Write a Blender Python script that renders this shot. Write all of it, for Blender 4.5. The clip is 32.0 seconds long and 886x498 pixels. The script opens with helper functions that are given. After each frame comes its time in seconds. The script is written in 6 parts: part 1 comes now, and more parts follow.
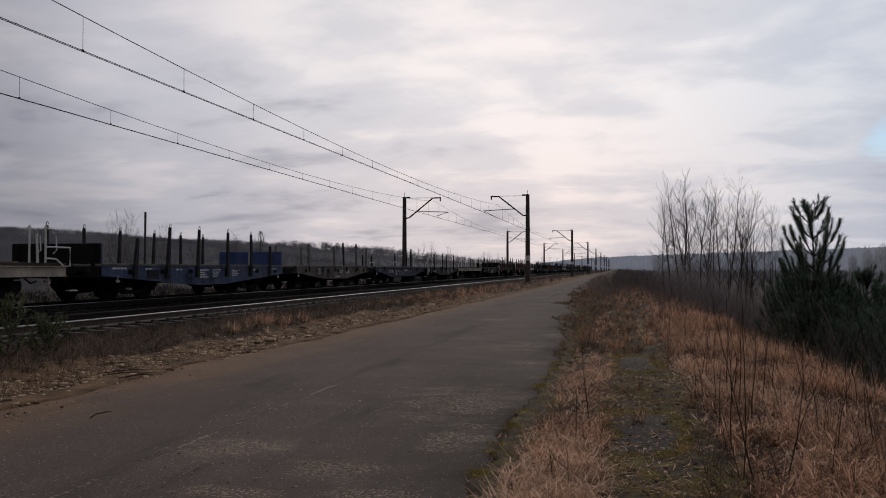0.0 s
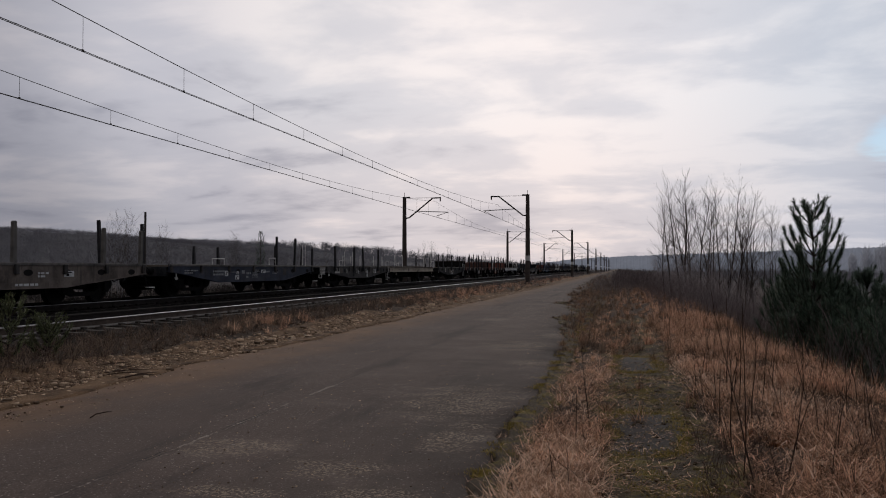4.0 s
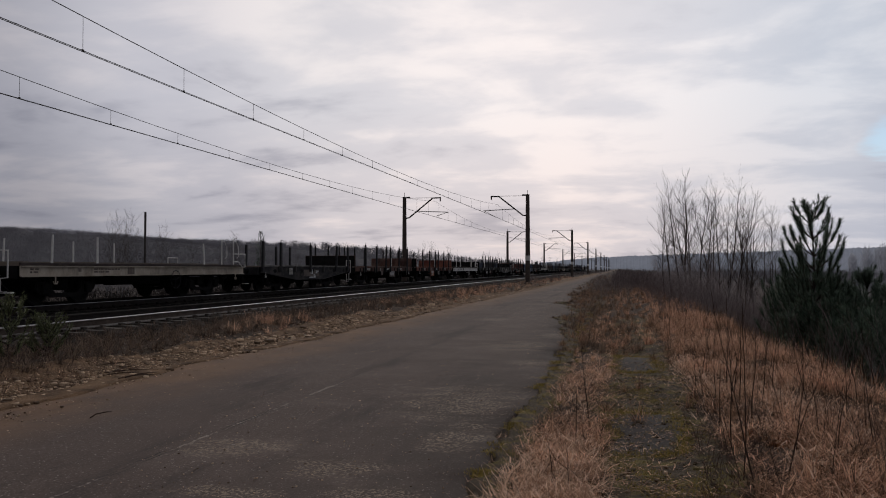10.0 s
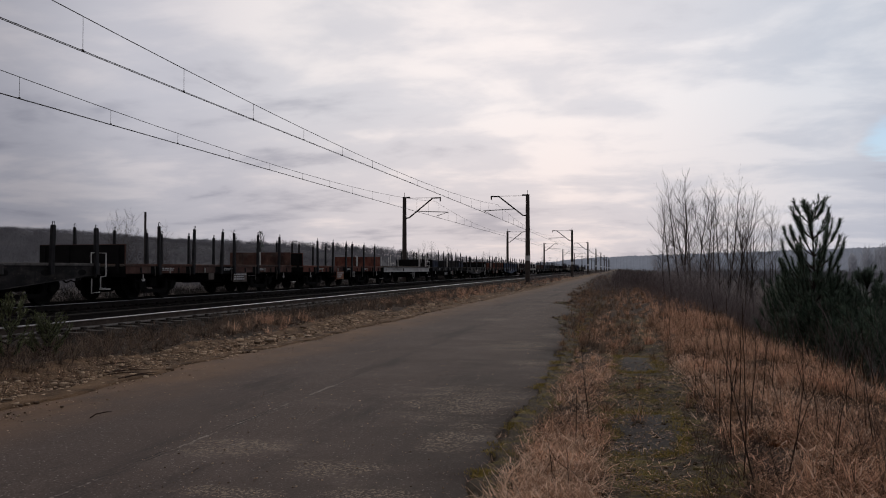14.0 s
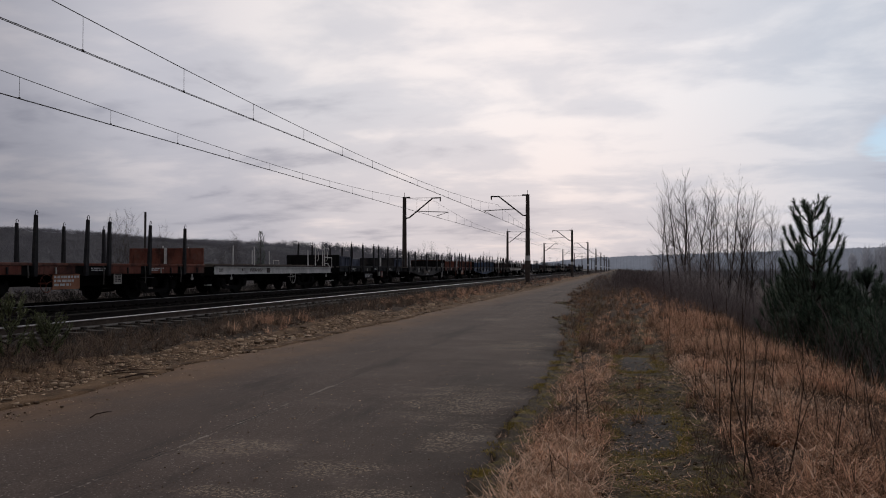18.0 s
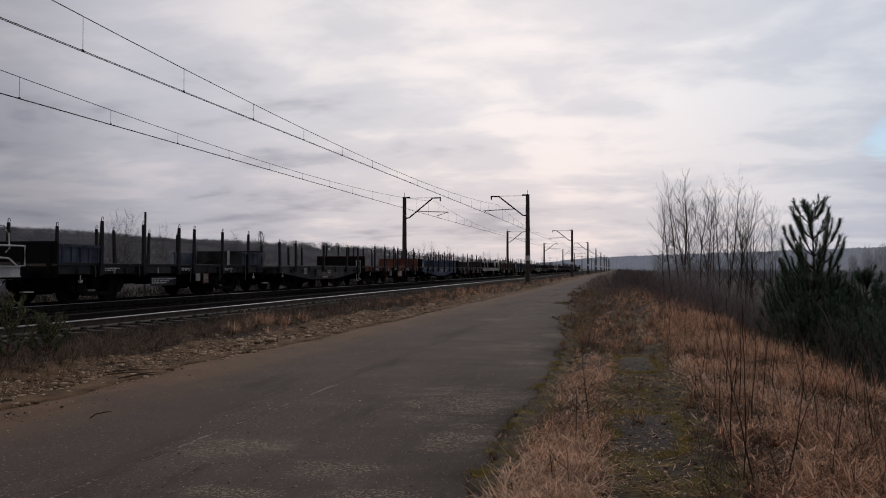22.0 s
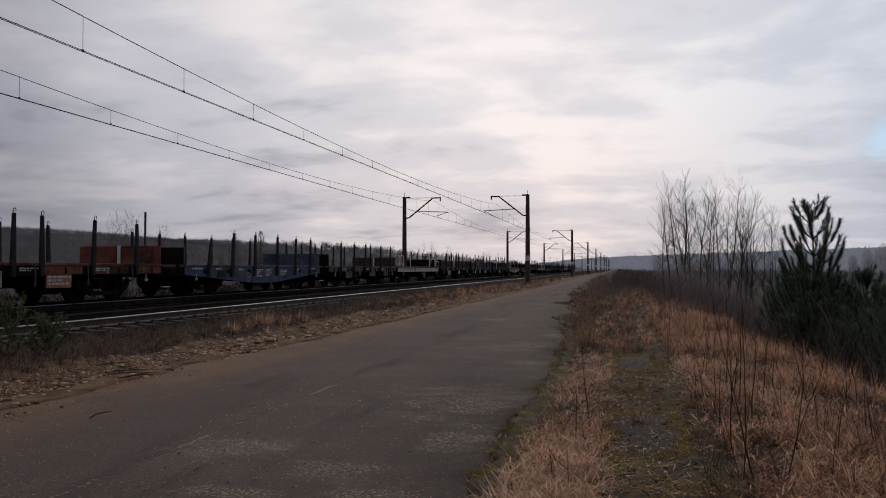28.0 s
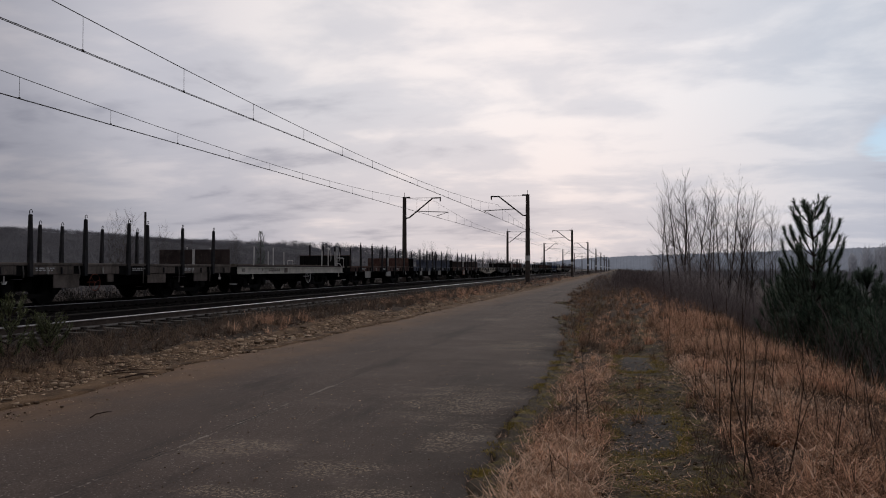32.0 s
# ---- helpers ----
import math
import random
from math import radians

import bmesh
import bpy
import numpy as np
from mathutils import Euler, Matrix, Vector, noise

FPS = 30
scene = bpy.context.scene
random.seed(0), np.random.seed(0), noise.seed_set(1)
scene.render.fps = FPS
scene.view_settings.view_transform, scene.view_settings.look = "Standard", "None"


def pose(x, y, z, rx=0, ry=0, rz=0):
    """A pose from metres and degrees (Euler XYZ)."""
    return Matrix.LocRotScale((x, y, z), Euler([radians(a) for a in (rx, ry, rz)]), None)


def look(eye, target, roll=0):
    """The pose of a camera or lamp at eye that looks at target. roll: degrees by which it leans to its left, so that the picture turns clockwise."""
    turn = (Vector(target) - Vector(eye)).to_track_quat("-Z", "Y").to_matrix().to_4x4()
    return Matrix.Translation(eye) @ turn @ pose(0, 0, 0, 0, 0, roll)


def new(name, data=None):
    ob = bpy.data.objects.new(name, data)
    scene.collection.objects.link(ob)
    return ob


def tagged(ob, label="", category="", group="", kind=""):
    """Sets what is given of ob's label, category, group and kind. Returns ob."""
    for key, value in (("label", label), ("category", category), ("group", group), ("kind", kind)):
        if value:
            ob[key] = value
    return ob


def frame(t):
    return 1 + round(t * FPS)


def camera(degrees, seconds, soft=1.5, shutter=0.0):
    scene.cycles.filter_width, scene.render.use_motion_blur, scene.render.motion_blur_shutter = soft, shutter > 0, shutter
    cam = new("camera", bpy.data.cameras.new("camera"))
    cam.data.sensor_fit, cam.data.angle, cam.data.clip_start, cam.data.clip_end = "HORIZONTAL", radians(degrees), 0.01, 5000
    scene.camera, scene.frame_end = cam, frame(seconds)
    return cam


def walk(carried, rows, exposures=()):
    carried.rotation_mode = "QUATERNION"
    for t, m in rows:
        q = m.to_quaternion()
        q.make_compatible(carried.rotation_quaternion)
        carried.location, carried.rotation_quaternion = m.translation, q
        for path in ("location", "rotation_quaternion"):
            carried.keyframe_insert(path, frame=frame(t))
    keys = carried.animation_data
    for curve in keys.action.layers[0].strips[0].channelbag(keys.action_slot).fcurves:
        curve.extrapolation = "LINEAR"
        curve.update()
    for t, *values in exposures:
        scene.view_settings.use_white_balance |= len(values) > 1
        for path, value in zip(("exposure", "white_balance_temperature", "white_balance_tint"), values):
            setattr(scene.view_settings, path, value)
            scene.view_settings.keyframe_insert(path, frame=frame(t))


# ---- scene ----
cam = camera(58.2, 32.0, soft=1.0)
EYE = Vector((0.0, 0.0, 1.55))
YAW, PITCH = math.atan2(315, 1408), math.atan2(35, 1408)
AIM = Vector((-math.sin(YAW) * math.cos(PITCH), math.cos(YAW) * math.cos(PITCH), math.sin(PITCH)))
walk(cam, [(0, look(EYE, EYE + 10 * AIM)), (32, look(EYE, EYE + 10 * AIM))], [(0, 0.0), (32, 0.0)])

# ---- plan, in metres: the tracks run along +y, to the left of the camera ----
TRACK_NEAR, TRACK_FAR = -11.2, -16.41      # centre lines
RAIL_Z = 0.535                             # top of the rails above the road
DECK = 1.175                               # wagon deck above the rails
ROAD_L, ROAD_R = -6.85, -1.05
CREST = 2.55                               # edge of the embankment
CONTACT_Z = 6.24


# ---- world and sun ----
SUNWARD = Vector((-0.07, 0.95, 0.30)).normalized()


def make_world():
    w = bpy.data.worlds.new("overcast_sky")
    scene.world = w
    w.use_nodes = True
    nt = w.node_tree
    N, L = nt.nodes, nt.links
    N.clear()

    def math_node(op, a, b=None, clamp=False):
        n = N.new("ShaderNodeMath")
        n.operation, n.use_clamp = op, clamp
        for i, v in enumerate((a, b)):
            if v is None:
                continue
            if isinstance(v, (int, float)):
                n.inputs[i].default_value = v
            else:
                L.new(v, n.inputs[i])
        return n.outputs[0]

    tc = N.new("ShaderNodeTexCoord")
    sep = N.new("ShaderNodeSeparateXYZ")
    L.new(tc.outputs["Generated"], sep.inputs[0])
    dx, dy, dz = sep.outputs
    zz = math_node("ADD", math_node("MAXIMUM", dz, 0.0), 0.16)
    comb = N.new("ShaderNodeCombineXYZ")
    L.new(math_node("DIVIDE", dx, zz), comb.inputs[0])
    L.new(math_node("DIVIDE", dy, zz), comb.inputs[1])

    def clouds(scale, detail, seed, sx=1.0, sy=1.0, rough=0.55):
        m = N.new("ShaderNodeMapping")
        m.inputs["Location"].default_value = (seed, seed * 0.7, 0)
        m.inputs["Rotation"].default_value = (0, 0, radians(14))
        m.inputs["Scale"].default_value = (sx, sy, 1)
        L.new(comb.outputs[0], m.inputs[0])
        n = N.new("ShaderNodeTexNoise")
        n.inputs["Scale"].default_value, n.inputs["Detail"].default_value = scale, detail
        n.inputs["Roughness"].default_value = rough
        n.inputs["Distortion"].default_value = 0.25
        L.new(m.outputs[0], n.inputs["Vector"])
        return n.outputs[0]

    def ramp(fac, stops):
        r = N.new("ShaderNodeValToRGB")
        r.color_ramp.interpolation = "EASE"
        for i, (at, col) in enumerate(stops):
            e = r.color_ramp.elements[i] if i < 2 else r.color_ramp.elements.new(at)
            e.position, e.color = at, (*col, 1)
        L.new(fac, r.inputs[0])
        return r.outputs[0]

    def mix(fac, a, b):
        n = N.new("ShaderNodeMix")
        n.data_type = "RGBA"
        if isinstance(fac, (int, float)):
            n.inputs[0].default_value = fac
        else:
            L.new(fac, n.inputs[0])
        for i, v in ((6, a), (7, b)):
            if isinstance(v, tuple):
                n.inputs[i].default_value = (*v, 1)
            else:
                L.new(v, n.inputs[i])
        return n.outputs[2]

    big = clouds(0.6, 6, 3.1, 0.75, 1.0)
    fine = clouds(2.0, 8, 7.7, 0.9, 1.1, 0.55)
    both = math_node("ADD", math_node("MULTIPLY", big, 0.56), math_node("MULTIPLY", fine, 0.44))
    cloud = ramp(both, [(0.375, (0.48, 0.485, 0.53)), (0.60, (0.88, 0.84, 0.825)), (0.49, (0.695, 0.69, 0.715))])
    # thicker, bluer cloud away from the hidden sun, a bright veil round it
    dot = N.new("ShaderNodeVectorMath")
    dot.operation = "DOT_PRODUCT"
    L.new(tc.outputs["Generated"], dot.inputs[0])
    dot.inputs[1].default_value = SUNWARD
    toward = N.new("ShaderNodeMapRange")
    toward.inputs[1].default_value, toward.inputs[2].default_value = -0.6, 1.0
    toward.inputs[3].default_value, toward.inputs[4].default_value = 0.0, 1.0
    L.new(dot.outputs["Value"], toward.inputs[0])
    veil = ramp(toward.outputs[0], [(0.0, (0.40, 0.39, 0.41)), (1.0, (1.10, 1.06, 1.06)), (0.55, (0.50, 0.49, 0.52)), (0.864, (0.485, 0.49, 0.545)), (0.93, (0.785, 0.785, 0.84)), (0.97, (0.97, 0.955, 0.975))])
    tint = N.new("ShaderNodeMix")
    tint.data_type, tint.blend_type = "RGBA", "MULTIPLY"
    tint.inputs[0].default_value = 1
    L.new(cloud, tint.inputs[6])
    L.new(veil, tint.inputs[7])
    cloud = tint.outputs[2]
    # warmer, thinner cloud low down ahead
    low = N.new("ShaderNodeMapRange")
    low.inputs[1].default_value, low.inputs[2].default_value = 0.20, 0.02
    low.inputs[3].default_value, low.inputs[4].default_value = 0.0, 1.0
    L.new(dz, low.inputs[0])
    near_sun = N.new("ShaderNodeMapRange")
    near_sun.inputs[1].default_value, near_sun.inputs[2].default_value = 0.84, 0.96
    L.new(dot.outputs["Value"], near_sun.inputs[0])
    warm = N.new("ShaderNodeMix")
    warm.data_type, warm.blend_type = "RGBA", "MULTIPLY"
    L.new(math_node("MULTIPLY", low.outputs[0], near_sun.outputs[0]), warm.inputs[0])
    L.new(cloud, warm.inputs[6])
    warm.inputs[7].default_value = (1.03, 0.94, 0.90, 1)
    cloud = warm.outputs[2]
    # thicker cloud low down to the left of the line
    left = N.new("ShaderNodeMapRange")
    left.inputs[1].default_value, left.inputs[2].default_value = -0.30, -0.62
    L.new(dx, left.inputs[0])
    murk = N.new("ShaderNodeMix")
    murk.data_type, murk.blend_type = "RGBA", "MULTIPLY"
    L.new(math_node("MULTIPLY", low.outputs[0], left.outputs[0]), murk.inputs[0])
    L.new(cloud, murk.inputs[6])
    murk.inputs[7].default_value = (0.73, 0.725, 0.735, 1)
    cloud = murk.outputs[2]
    # thinner, bluer cloud to the right of the line
    right = N.new("ShaderNodeMapRange")
    right.inputs[1].default_value, right.inputs[2].default_value = -0.06, 0.22
    L.new(dx, right.inputs[0])
    cool = N.new("ShaderNodeMix")
    cool.data_type, cool.blend_type = "RGBA", "MULTIPLY"
    L.new(right.outputs[0], cool.inputs[0])
    L.new(cloud, cool.inputs[6])
    cool.inputs[7].default_value = (0.855, 0.925, 0.985, 1)
    cloud = cool.outputs[2]
    sky = N.new("ShaderNodeTexSky")
    sky.sky_type, sky.sun_disc = "NISHITA", False
    sky.sun_elevation, sky.sun_rotation = radians(24), radians(40)
    blue = N.new("ShaderNodeMix")
    blue.data_type, blue.blend_type = "RGBA", "MULTIPLY"
    blue.inputs[0].default_value = 1
    L.new(sky.outputs[0], blue.inputs[6])
    blue.inputs[7].default_value = (0.050, 0.065, 0.084, 1)
    # one rent in the cloud, ahead to the right
    hole = N.new("ShaderNodeVectorMath")
    hole.operation = "DOT_PRODUCT"
    L.new(tc.outputs["Generated"], hole.inputs[0])
    hole.inputs[1].default_value = Vector((0.291, 0.945, 0.148)).normalized()
    rent = N.new("ShaderNodeMapRange")
    rent.interpolation_type = "SMOOTHSTEP"
    rent.inputs[1].default_value, rent.inputs[2].default_value = 0.9992, 0.99995
    L.new(math_node("ADD", hole.outputs["Value"], math_node("MULTIPLY", math_node("SUBTRACT", fine, 0.5), 0.004)), rent.inputs[0])
    final = mix(math_node("MULTIPLY", rent.outputs[0], 0.8), cloud, blue.outputs[2])
    bg = N.new("ShaderNodeBackground")
    bg.inputs["Strength"].default_value = 1.0
    L.new(final, bg.inputs[0])
    out = N.new("ShaderNodeOutputWorld")
    L.new(bg.outputs[0], out.inputs[0])


make_world()
sun_data = bpy.data.lights.new("sun", "SUN")
sun_data.energy, sun_data.angle, sun_data.color = 0.7, radians(30), (1.0, 0.93, 0.86)
sun = new("sun", sun_data)
sun.matrix_world = look((0, 0, 60), (4, -46, 33))


# ---- materials ----
def mat(name, c1, c2, rough=0.85, scale=6.0, fine=60.0, bump=0.3, metal=0.0, island=0.0, spec=0.12, stretch=(1, 1, 1), rand=0.0, dist=0.01):
    """Two colours mixed by coarse and fine noise, with bump; island or rand vary the tone from piece to piece."""
    m = bpy.data.materials.new(name)
    m.use_nodes = True
    nt = m.node_tree
    N, L = nt.nodes, nt.links
    b = N["Principled BSDF"]
    b.inputs["Roughness"].default_value = rough
    b.inputs["Metallic"].default_value = metal
    b.inputs["Specular IOR Level"].default_value = spec
    tc = N.new("ShaderNodeTexCoord")
    mp = N.new("ShaderNodeMapping")
    mp.inputs["Scale"].default_value = stretch
    L.new(tc.outputs["Object"], mp.inputs[0])
    n1, n2 = N.new("ShaderNodeTexNoise"), N.new("ShaderNodeTexNoise")
    for n, s, d in ((n1, scale, 5), (n2, fine, 4)):
        n.inputs["Scale"].default_value, n.inputs["Detail"].default_value = s, d
        L.new(mp.outputs[0], n.inputs["Vector"])
    add = N.new("ShaderNodeMath")
    add.operation = "MULTIPLY_ADD"
    add.inputs[1].default_value = 0.45
    L.new(n2.outputs[0], add.inputs[0])
    L.new(n1.outputs[0], add.inputs[2])
    fac = add.outputs[0]
    if island or rand:
        if island:
            g = N.new("ShaderNodeNewGeometry").outputs["Random Per Island"]
        else:
            g = N.new("ShaderNodeObjectInfo").outputs["Random"]
        a2 = N.new("ShaderNodeMath")
        a2.operation = "MULTIPLY_ADD"
        a2.inputs[1].default_value = island or rand
        L.new(g, a2.inputs[0])
        L.new(fac, a2.inputs[2])
        off = N.new("ShaderNodeMath")
        off.operation = "SUBTRACT"
        off.inputs[1].default_value = (island or rand) / 2
        L.new(a2.outputs[0], off.inputs[0])
        fac = off.outputs[0]
    r = N.new("ShaderNodeMapRange")
    r.inputs[1].default_value, r.inputs[2].default_value = 0.45, 1.0
    L.new(fac, r.inputs[0])
    mx = N.new("ShaderNodeMix")
    mx.data_type = "RGBA"
    mx.inputs[6].default_value, mx.inputs[7].default_value = (*c1, 1), (*c2, 1)
    L.new(r.outputs[0], mx.inputs[0])
    L.new(mx.outputs[2], b.inputs["Base Color"])
    if bump:
        bp = N.new("ShaderNodeBump")
        bp.inputs["Strength"].default_value, bp.inputs["Distance"].default_value = bump, dist
        L.new(n2.outputs[0], bp.inputs["Height"])
        L.new(bp.outputs[0], b.inputs["Normal"])
    return m


M = dict(
    soil=mat("soil", (0.016, 0.011, 0.008), (0.12, 0.083, 0.058), 0.95, 3.2, 34, 1.0, dist=0.05),
    ballast=mat("ballast", (0.0035, 0.0031, 0.0028), (0.011, 0.0096, 0.0088), 0.95, 2.0, 26, 1.0, spec=0.04, dist=0.05),
    stone=mat("rubble_stone", (0.085, 0.054, 0.034), (0.52, 0.375, 0.25), 0.9, 8, 60, 0.5, island=0.8),
    ballast_stone=mat("ballast_stone", (0.022, 0.019, 0.016), (0.075, 0.064, 0.055), 0.9, 8, 60, 0.5, island=0.8),
    rail_side=mat("rusty_rail", (0.042, 0.031, 0.025), (0.10, 0.076, 0.061), 0.8, 5, 80, 0.3),
    # Paler than the web: skylight on the foot's top is in the colour.
    rail_foot=mat("lightened_rail_foot", (0.11, 0.096, 0.086), (0.20, 0.178, 0.16), 0.85, 5, 80, 0.3),
    rail_head=mat("polished_rail_head", (0.17, 0.16, 0.154), (0.28, 0.265, 0.255), 0.38, 3, 80, 0.03, metal=1.0),
    rail_darkened=mat("darkened_rail", (0.012, 0.010, 0.009), (0.03, 0.024, 0.021), 0.9, 5, 60, 0.2),
    sleeper=mat("concrete_sleeper", (0.04, 0.034, 0.029), (0.115, 0.098, 0.083), 0.9, 4, 50, 0.4, rand=0.5),
    steel_dark=mat("dirty_black_steel", (0.005, 0.0048, 0.0048), (0.014, 0.0125, 0.012), 0.95, 3, 40, 0.25),
    grey_paint=mat("worn_grey_paint", (0.022, 0.021, 0.022), (0.075, 0.068, 0.064), 0.75, 2.2, 30, 0.2),
    # Paler than the sides: light caught on the deck's top edge is painted in.
    edge_paint=mat("worn_lit_deck_edge", (0.055, 0.05, 0.047), (0.17, 0.155, 0.145), 0.8, 2.5, 30, 0.2),
    dark_paint=mat("soot_dark_paint", (0.010, 0.011, 0.013), (0.034, 0.035, 0.038), 0.75, 2.2, 30, 0.2),
    blue_paint=mat("faded_blue_paint", (0.028, 0.038, 0.076), (0.085, 0.108, 0.18), 0.7, 2.0, 30, 0.2),
    blue_clean=mat("fresh_blue_paint", (0.022, 0.036, 0.105), (0.05, 0.078, 0.19), 0.55, 2.0, 30, 0.1),
    steel_blue=mat("steel_blue_paint", (0.024, 0.036, 0.068), (0.080, 0.115, 0.185), 0.7, 2.0, 30, 0.2),
    cream_paint=mat("weathered_cream_paint", (0.34, 0.315, 0.27), (0.66, 0.615, 0.54), 0.78, 2.4, 28, 0.2),
    navy_paint=mat("sooty_navy_paint", (0.014, 0.017, 0.027), (0.046, 0.052, 0.074), 0.7, 1.6, 30, 0.2),
    beige_paint=mat("weathered_beige_paint", (0.225, 0.188, 0.145), (0.50, 0.43, 0.345), 0.8, 2.4, 28, 0.2),
    white_paint=mat("weathered_white_paint", (0.36, 0.35, 0.335), (0.70, 0.68, 0.65), 0.75, 2.4, 28, 0.2),
    orange_paint=mat("rusty_red_paint", (0.085, 0.027, 0.019), (0.21, 0.074, 0.051), 0.75, 2.0, 28, 0.2),
    brown_paint=mat("brown_rust_paint", (0.05, 0.024, 0.019), (0.14, 0.072, 0.056), 0.8, 2.0, 28, 0.2),
    taupe_paint=mat("taupe_rust_paint", (0.066, 0.053, 0.045), (0.19, 0.155, 0.132), 0.8, 2.0, 28, 0.2),
    sooty_paint=mat("sooty_black_paint", (0.008, 0.008, 0.009), (0.032, 0.029, 0.029), 0.8, 2.2, 30, 0.2),
    slate_paint=mat("slate_blue_paint", (0.032, 0.037, 0.056), (0.115, 0.128, 0.172), 0.75, 2.0, 30, 0.2),
    umber_paint=mat("dark_umber_paint", (0.022, 0.016, 0.015), (0.065, 0.047, 0.043), 0.8, 2.0, 28, 0.2),
    stake=mat("dark_stake_steel", (0.009, 0.009, 0.011), (0.03, 0.028, 0.03), 0.7, 4, 40, 0.2),
    stake_grey=mat("grey_stake_steel", (0.06, 0.055, 0.05), (0.16, 0.145, 0.13), 0.8, 4, 40, 0.2),
    pale_rail=mat("pale_grey_steel", (0.36, 0.345, 0.33), (0.62, 0.60, 0.57), 0.7, 6, 40, 0.1),
    lettering=mat("white_lettering", (0.32, 0.32, 0.32), (0.6, 0.59, 0.57), 0.7, 14, 50, 0.0),
    plate=mat("pale_plate", (0.24, 0.225, 0.205), (0.42, 0.395, 0.36), 0.7, 5, 40, 0.0),
    wood=mat("weathered_deck_wood", (0.05, 0.042, 0.035), (0.15, 0.125, 0.10), 0.9, 3, 30, 0.4, island=0.6, stretch=(0.3, 3, 3)),
    mast=mat("dark_mast_concrete", (0.035, 0.028, 0.025), (0.085, 0.068, 0.058), 0.85, 3, 40, 0.2),
    mast_steel=mat("mast_arm_steel", (0.03, 0.026, 0.025), (0.07, 0.06, 0.056), 0.7, 3, 40, 0.1),
    mast_white=mat("mast_white_band", (0.4, 0.39, 0.37), (0.62, 0.6, 0.57), 0.8, 6, 40, 0.1),
    wire=mat("copper_wire", (0.03, 0.027, 0.026), (0.06, 0.052, 0.05), 0.6, 3, 40, 0.0),
    insulator=mat("brown_insulator", (0.05, 0.03, 0.022), (0.09, 0.05, 0.035), 0.3, 3, 40, 0.0),
    straw=mat("pale_straw", (0.316, 0.169, 0.101), (0.979, 0.637, 0.423), 0.85, 3, 30, 0.0, island=1.0),
    rust_grass=mat("russet_dry_grass", (0.26, 0.140, 0.084), (0.82, 0.50, 0.335), 0.85, 3, 30, 0.0, island=1.0),
    dull_grass=mat("dull_brown_grass", (0.066, 0.038, 0.024), (0.418, 0.246, 0.153), 0.9, 3, 30, 0.0, island=1.0),
    moss=mat("moss", (0.125, 0.092, 0.024), (0.38, 0.285, 0.085), 0.95, 7, 60, 0.8, island=0.5),
    bark=mat("dark_bark", (0.025, 0.02, 0.017), (0.075, 0.06, 0.05), 0.9, 5, 50, 0.3),
    twig=mat("grey_brown_twigs", (0.036, 0.029, 0.026), (0.092, 0.074, 0.066), 0.9, 5, 50, 0.1),
    needle=mat("pine_needles", (0.036, 0.056, 0.042), (0.125, 0.170, 0.115), 0.7, 3, 30, 0.0, island=1.0),
    weed=mat("dark_weed_stems", (0.03, 0.02, 0.015), (0.09, 0.058, 0.042), 0.9, 5, 50, 0.0, island=0.5),
    # Blue-grey instead of brown: the hill's haze is in this colour.
    woods=mat("bare_woodland", (0.098, 0.095, 0.107), (0.150, 0.144, 0.157), 0.95, 0.05, 0.6, 0.0, island=0.25),
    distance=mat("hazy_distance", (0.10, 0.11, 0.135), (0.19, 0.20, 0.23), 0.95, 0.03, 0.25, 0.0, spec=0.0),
)


def thin(m, share):
    """Lets light through thin dry leaves."""
    N, L = m.node_tree.nodes, m.node_tree.links
    b = N["Principled BSDF"]
    t = N.new("ShaderNodeBsdfTranslucent")
    L.new(b.inputs["Base Color"].links[0].from_socket, t.inputs[0])
    mx = N.new("ShaderNodeMixShader")
    mx.inputs[0].default_value = share
    L.new(b.outputs[0], mx.inputs[1])
    L.new(t.outputs[0], mx.inputs[2])
    L.new(mx.outputs[0], N["Material Output"].inputs[0])


for key in ("straw", "rust_grass", "dull_grass", "moss"):
    thin(M[key], 0.42)
M["gravel"] = mat("brown_gravel", (0.030, 0.018, 0.011), (0.26, 0.160, 0.090), 0.95, 2.4, 55, 1.0, dist=0.03)
# Lighter copy of the woods; the paleness paints haze over farther trees.
M["hazed_woods"] = mat("hazed_bare_woodland", (0.125, 0.123, 0.140), (0.180, 0.176, 0.193), 0.95, 0.05, 0.6, 0.0, island=0.25)
M["underwood"] = mat("grey_underwood", (0.17, 0.144, 0.137), (0.32, 0.27, 0.256), 0.9, 5, 50, 0.0, island=0.5)
M["young_needle"] = mat("young_pine_needles", (0.065, 0.078, 0.034), (0.19, 0.205, 0.10), 0.7, 3, 30, 0.0, island=1.0)
M["blond"] = mat("blond_dry_grass", (0.42, 0.265, 0.175), (0.92, 0.66, 0.48), 0.85, 3, 30, 0.0, island=1.0)
thin(M["blond"], 0.4)
M["dark_weeds"] = mat("dark_withered_weeds", (0.009, 0.008, 0.0075), (0.03, 0.026, 0.023), 0.95, 5, 50, 0.0, island=0.4)
M["bracken"] = mat("orange_brown_bracken", (0.14, 0.052, 0.022), (0.40, 0.17, 0.075), 0.9, 6, 40, 0.0, island=0.8)
M["brush"] = mat("purple_brown_brush", (0.046, 0.031, 0.025), (0.155, 0.104, 0.084), 0.95, 5, 50, 0.0, island=0.8)
M["scrub"] = mat("dark_scrub", (0.095, 0.079, 0.075), (0.20, 0.165, 0.155), 0.95, 0.05, 0.6, 0.0, island=0.4)
for key in ("woods", "hazed_woods"):
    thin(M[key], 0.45)
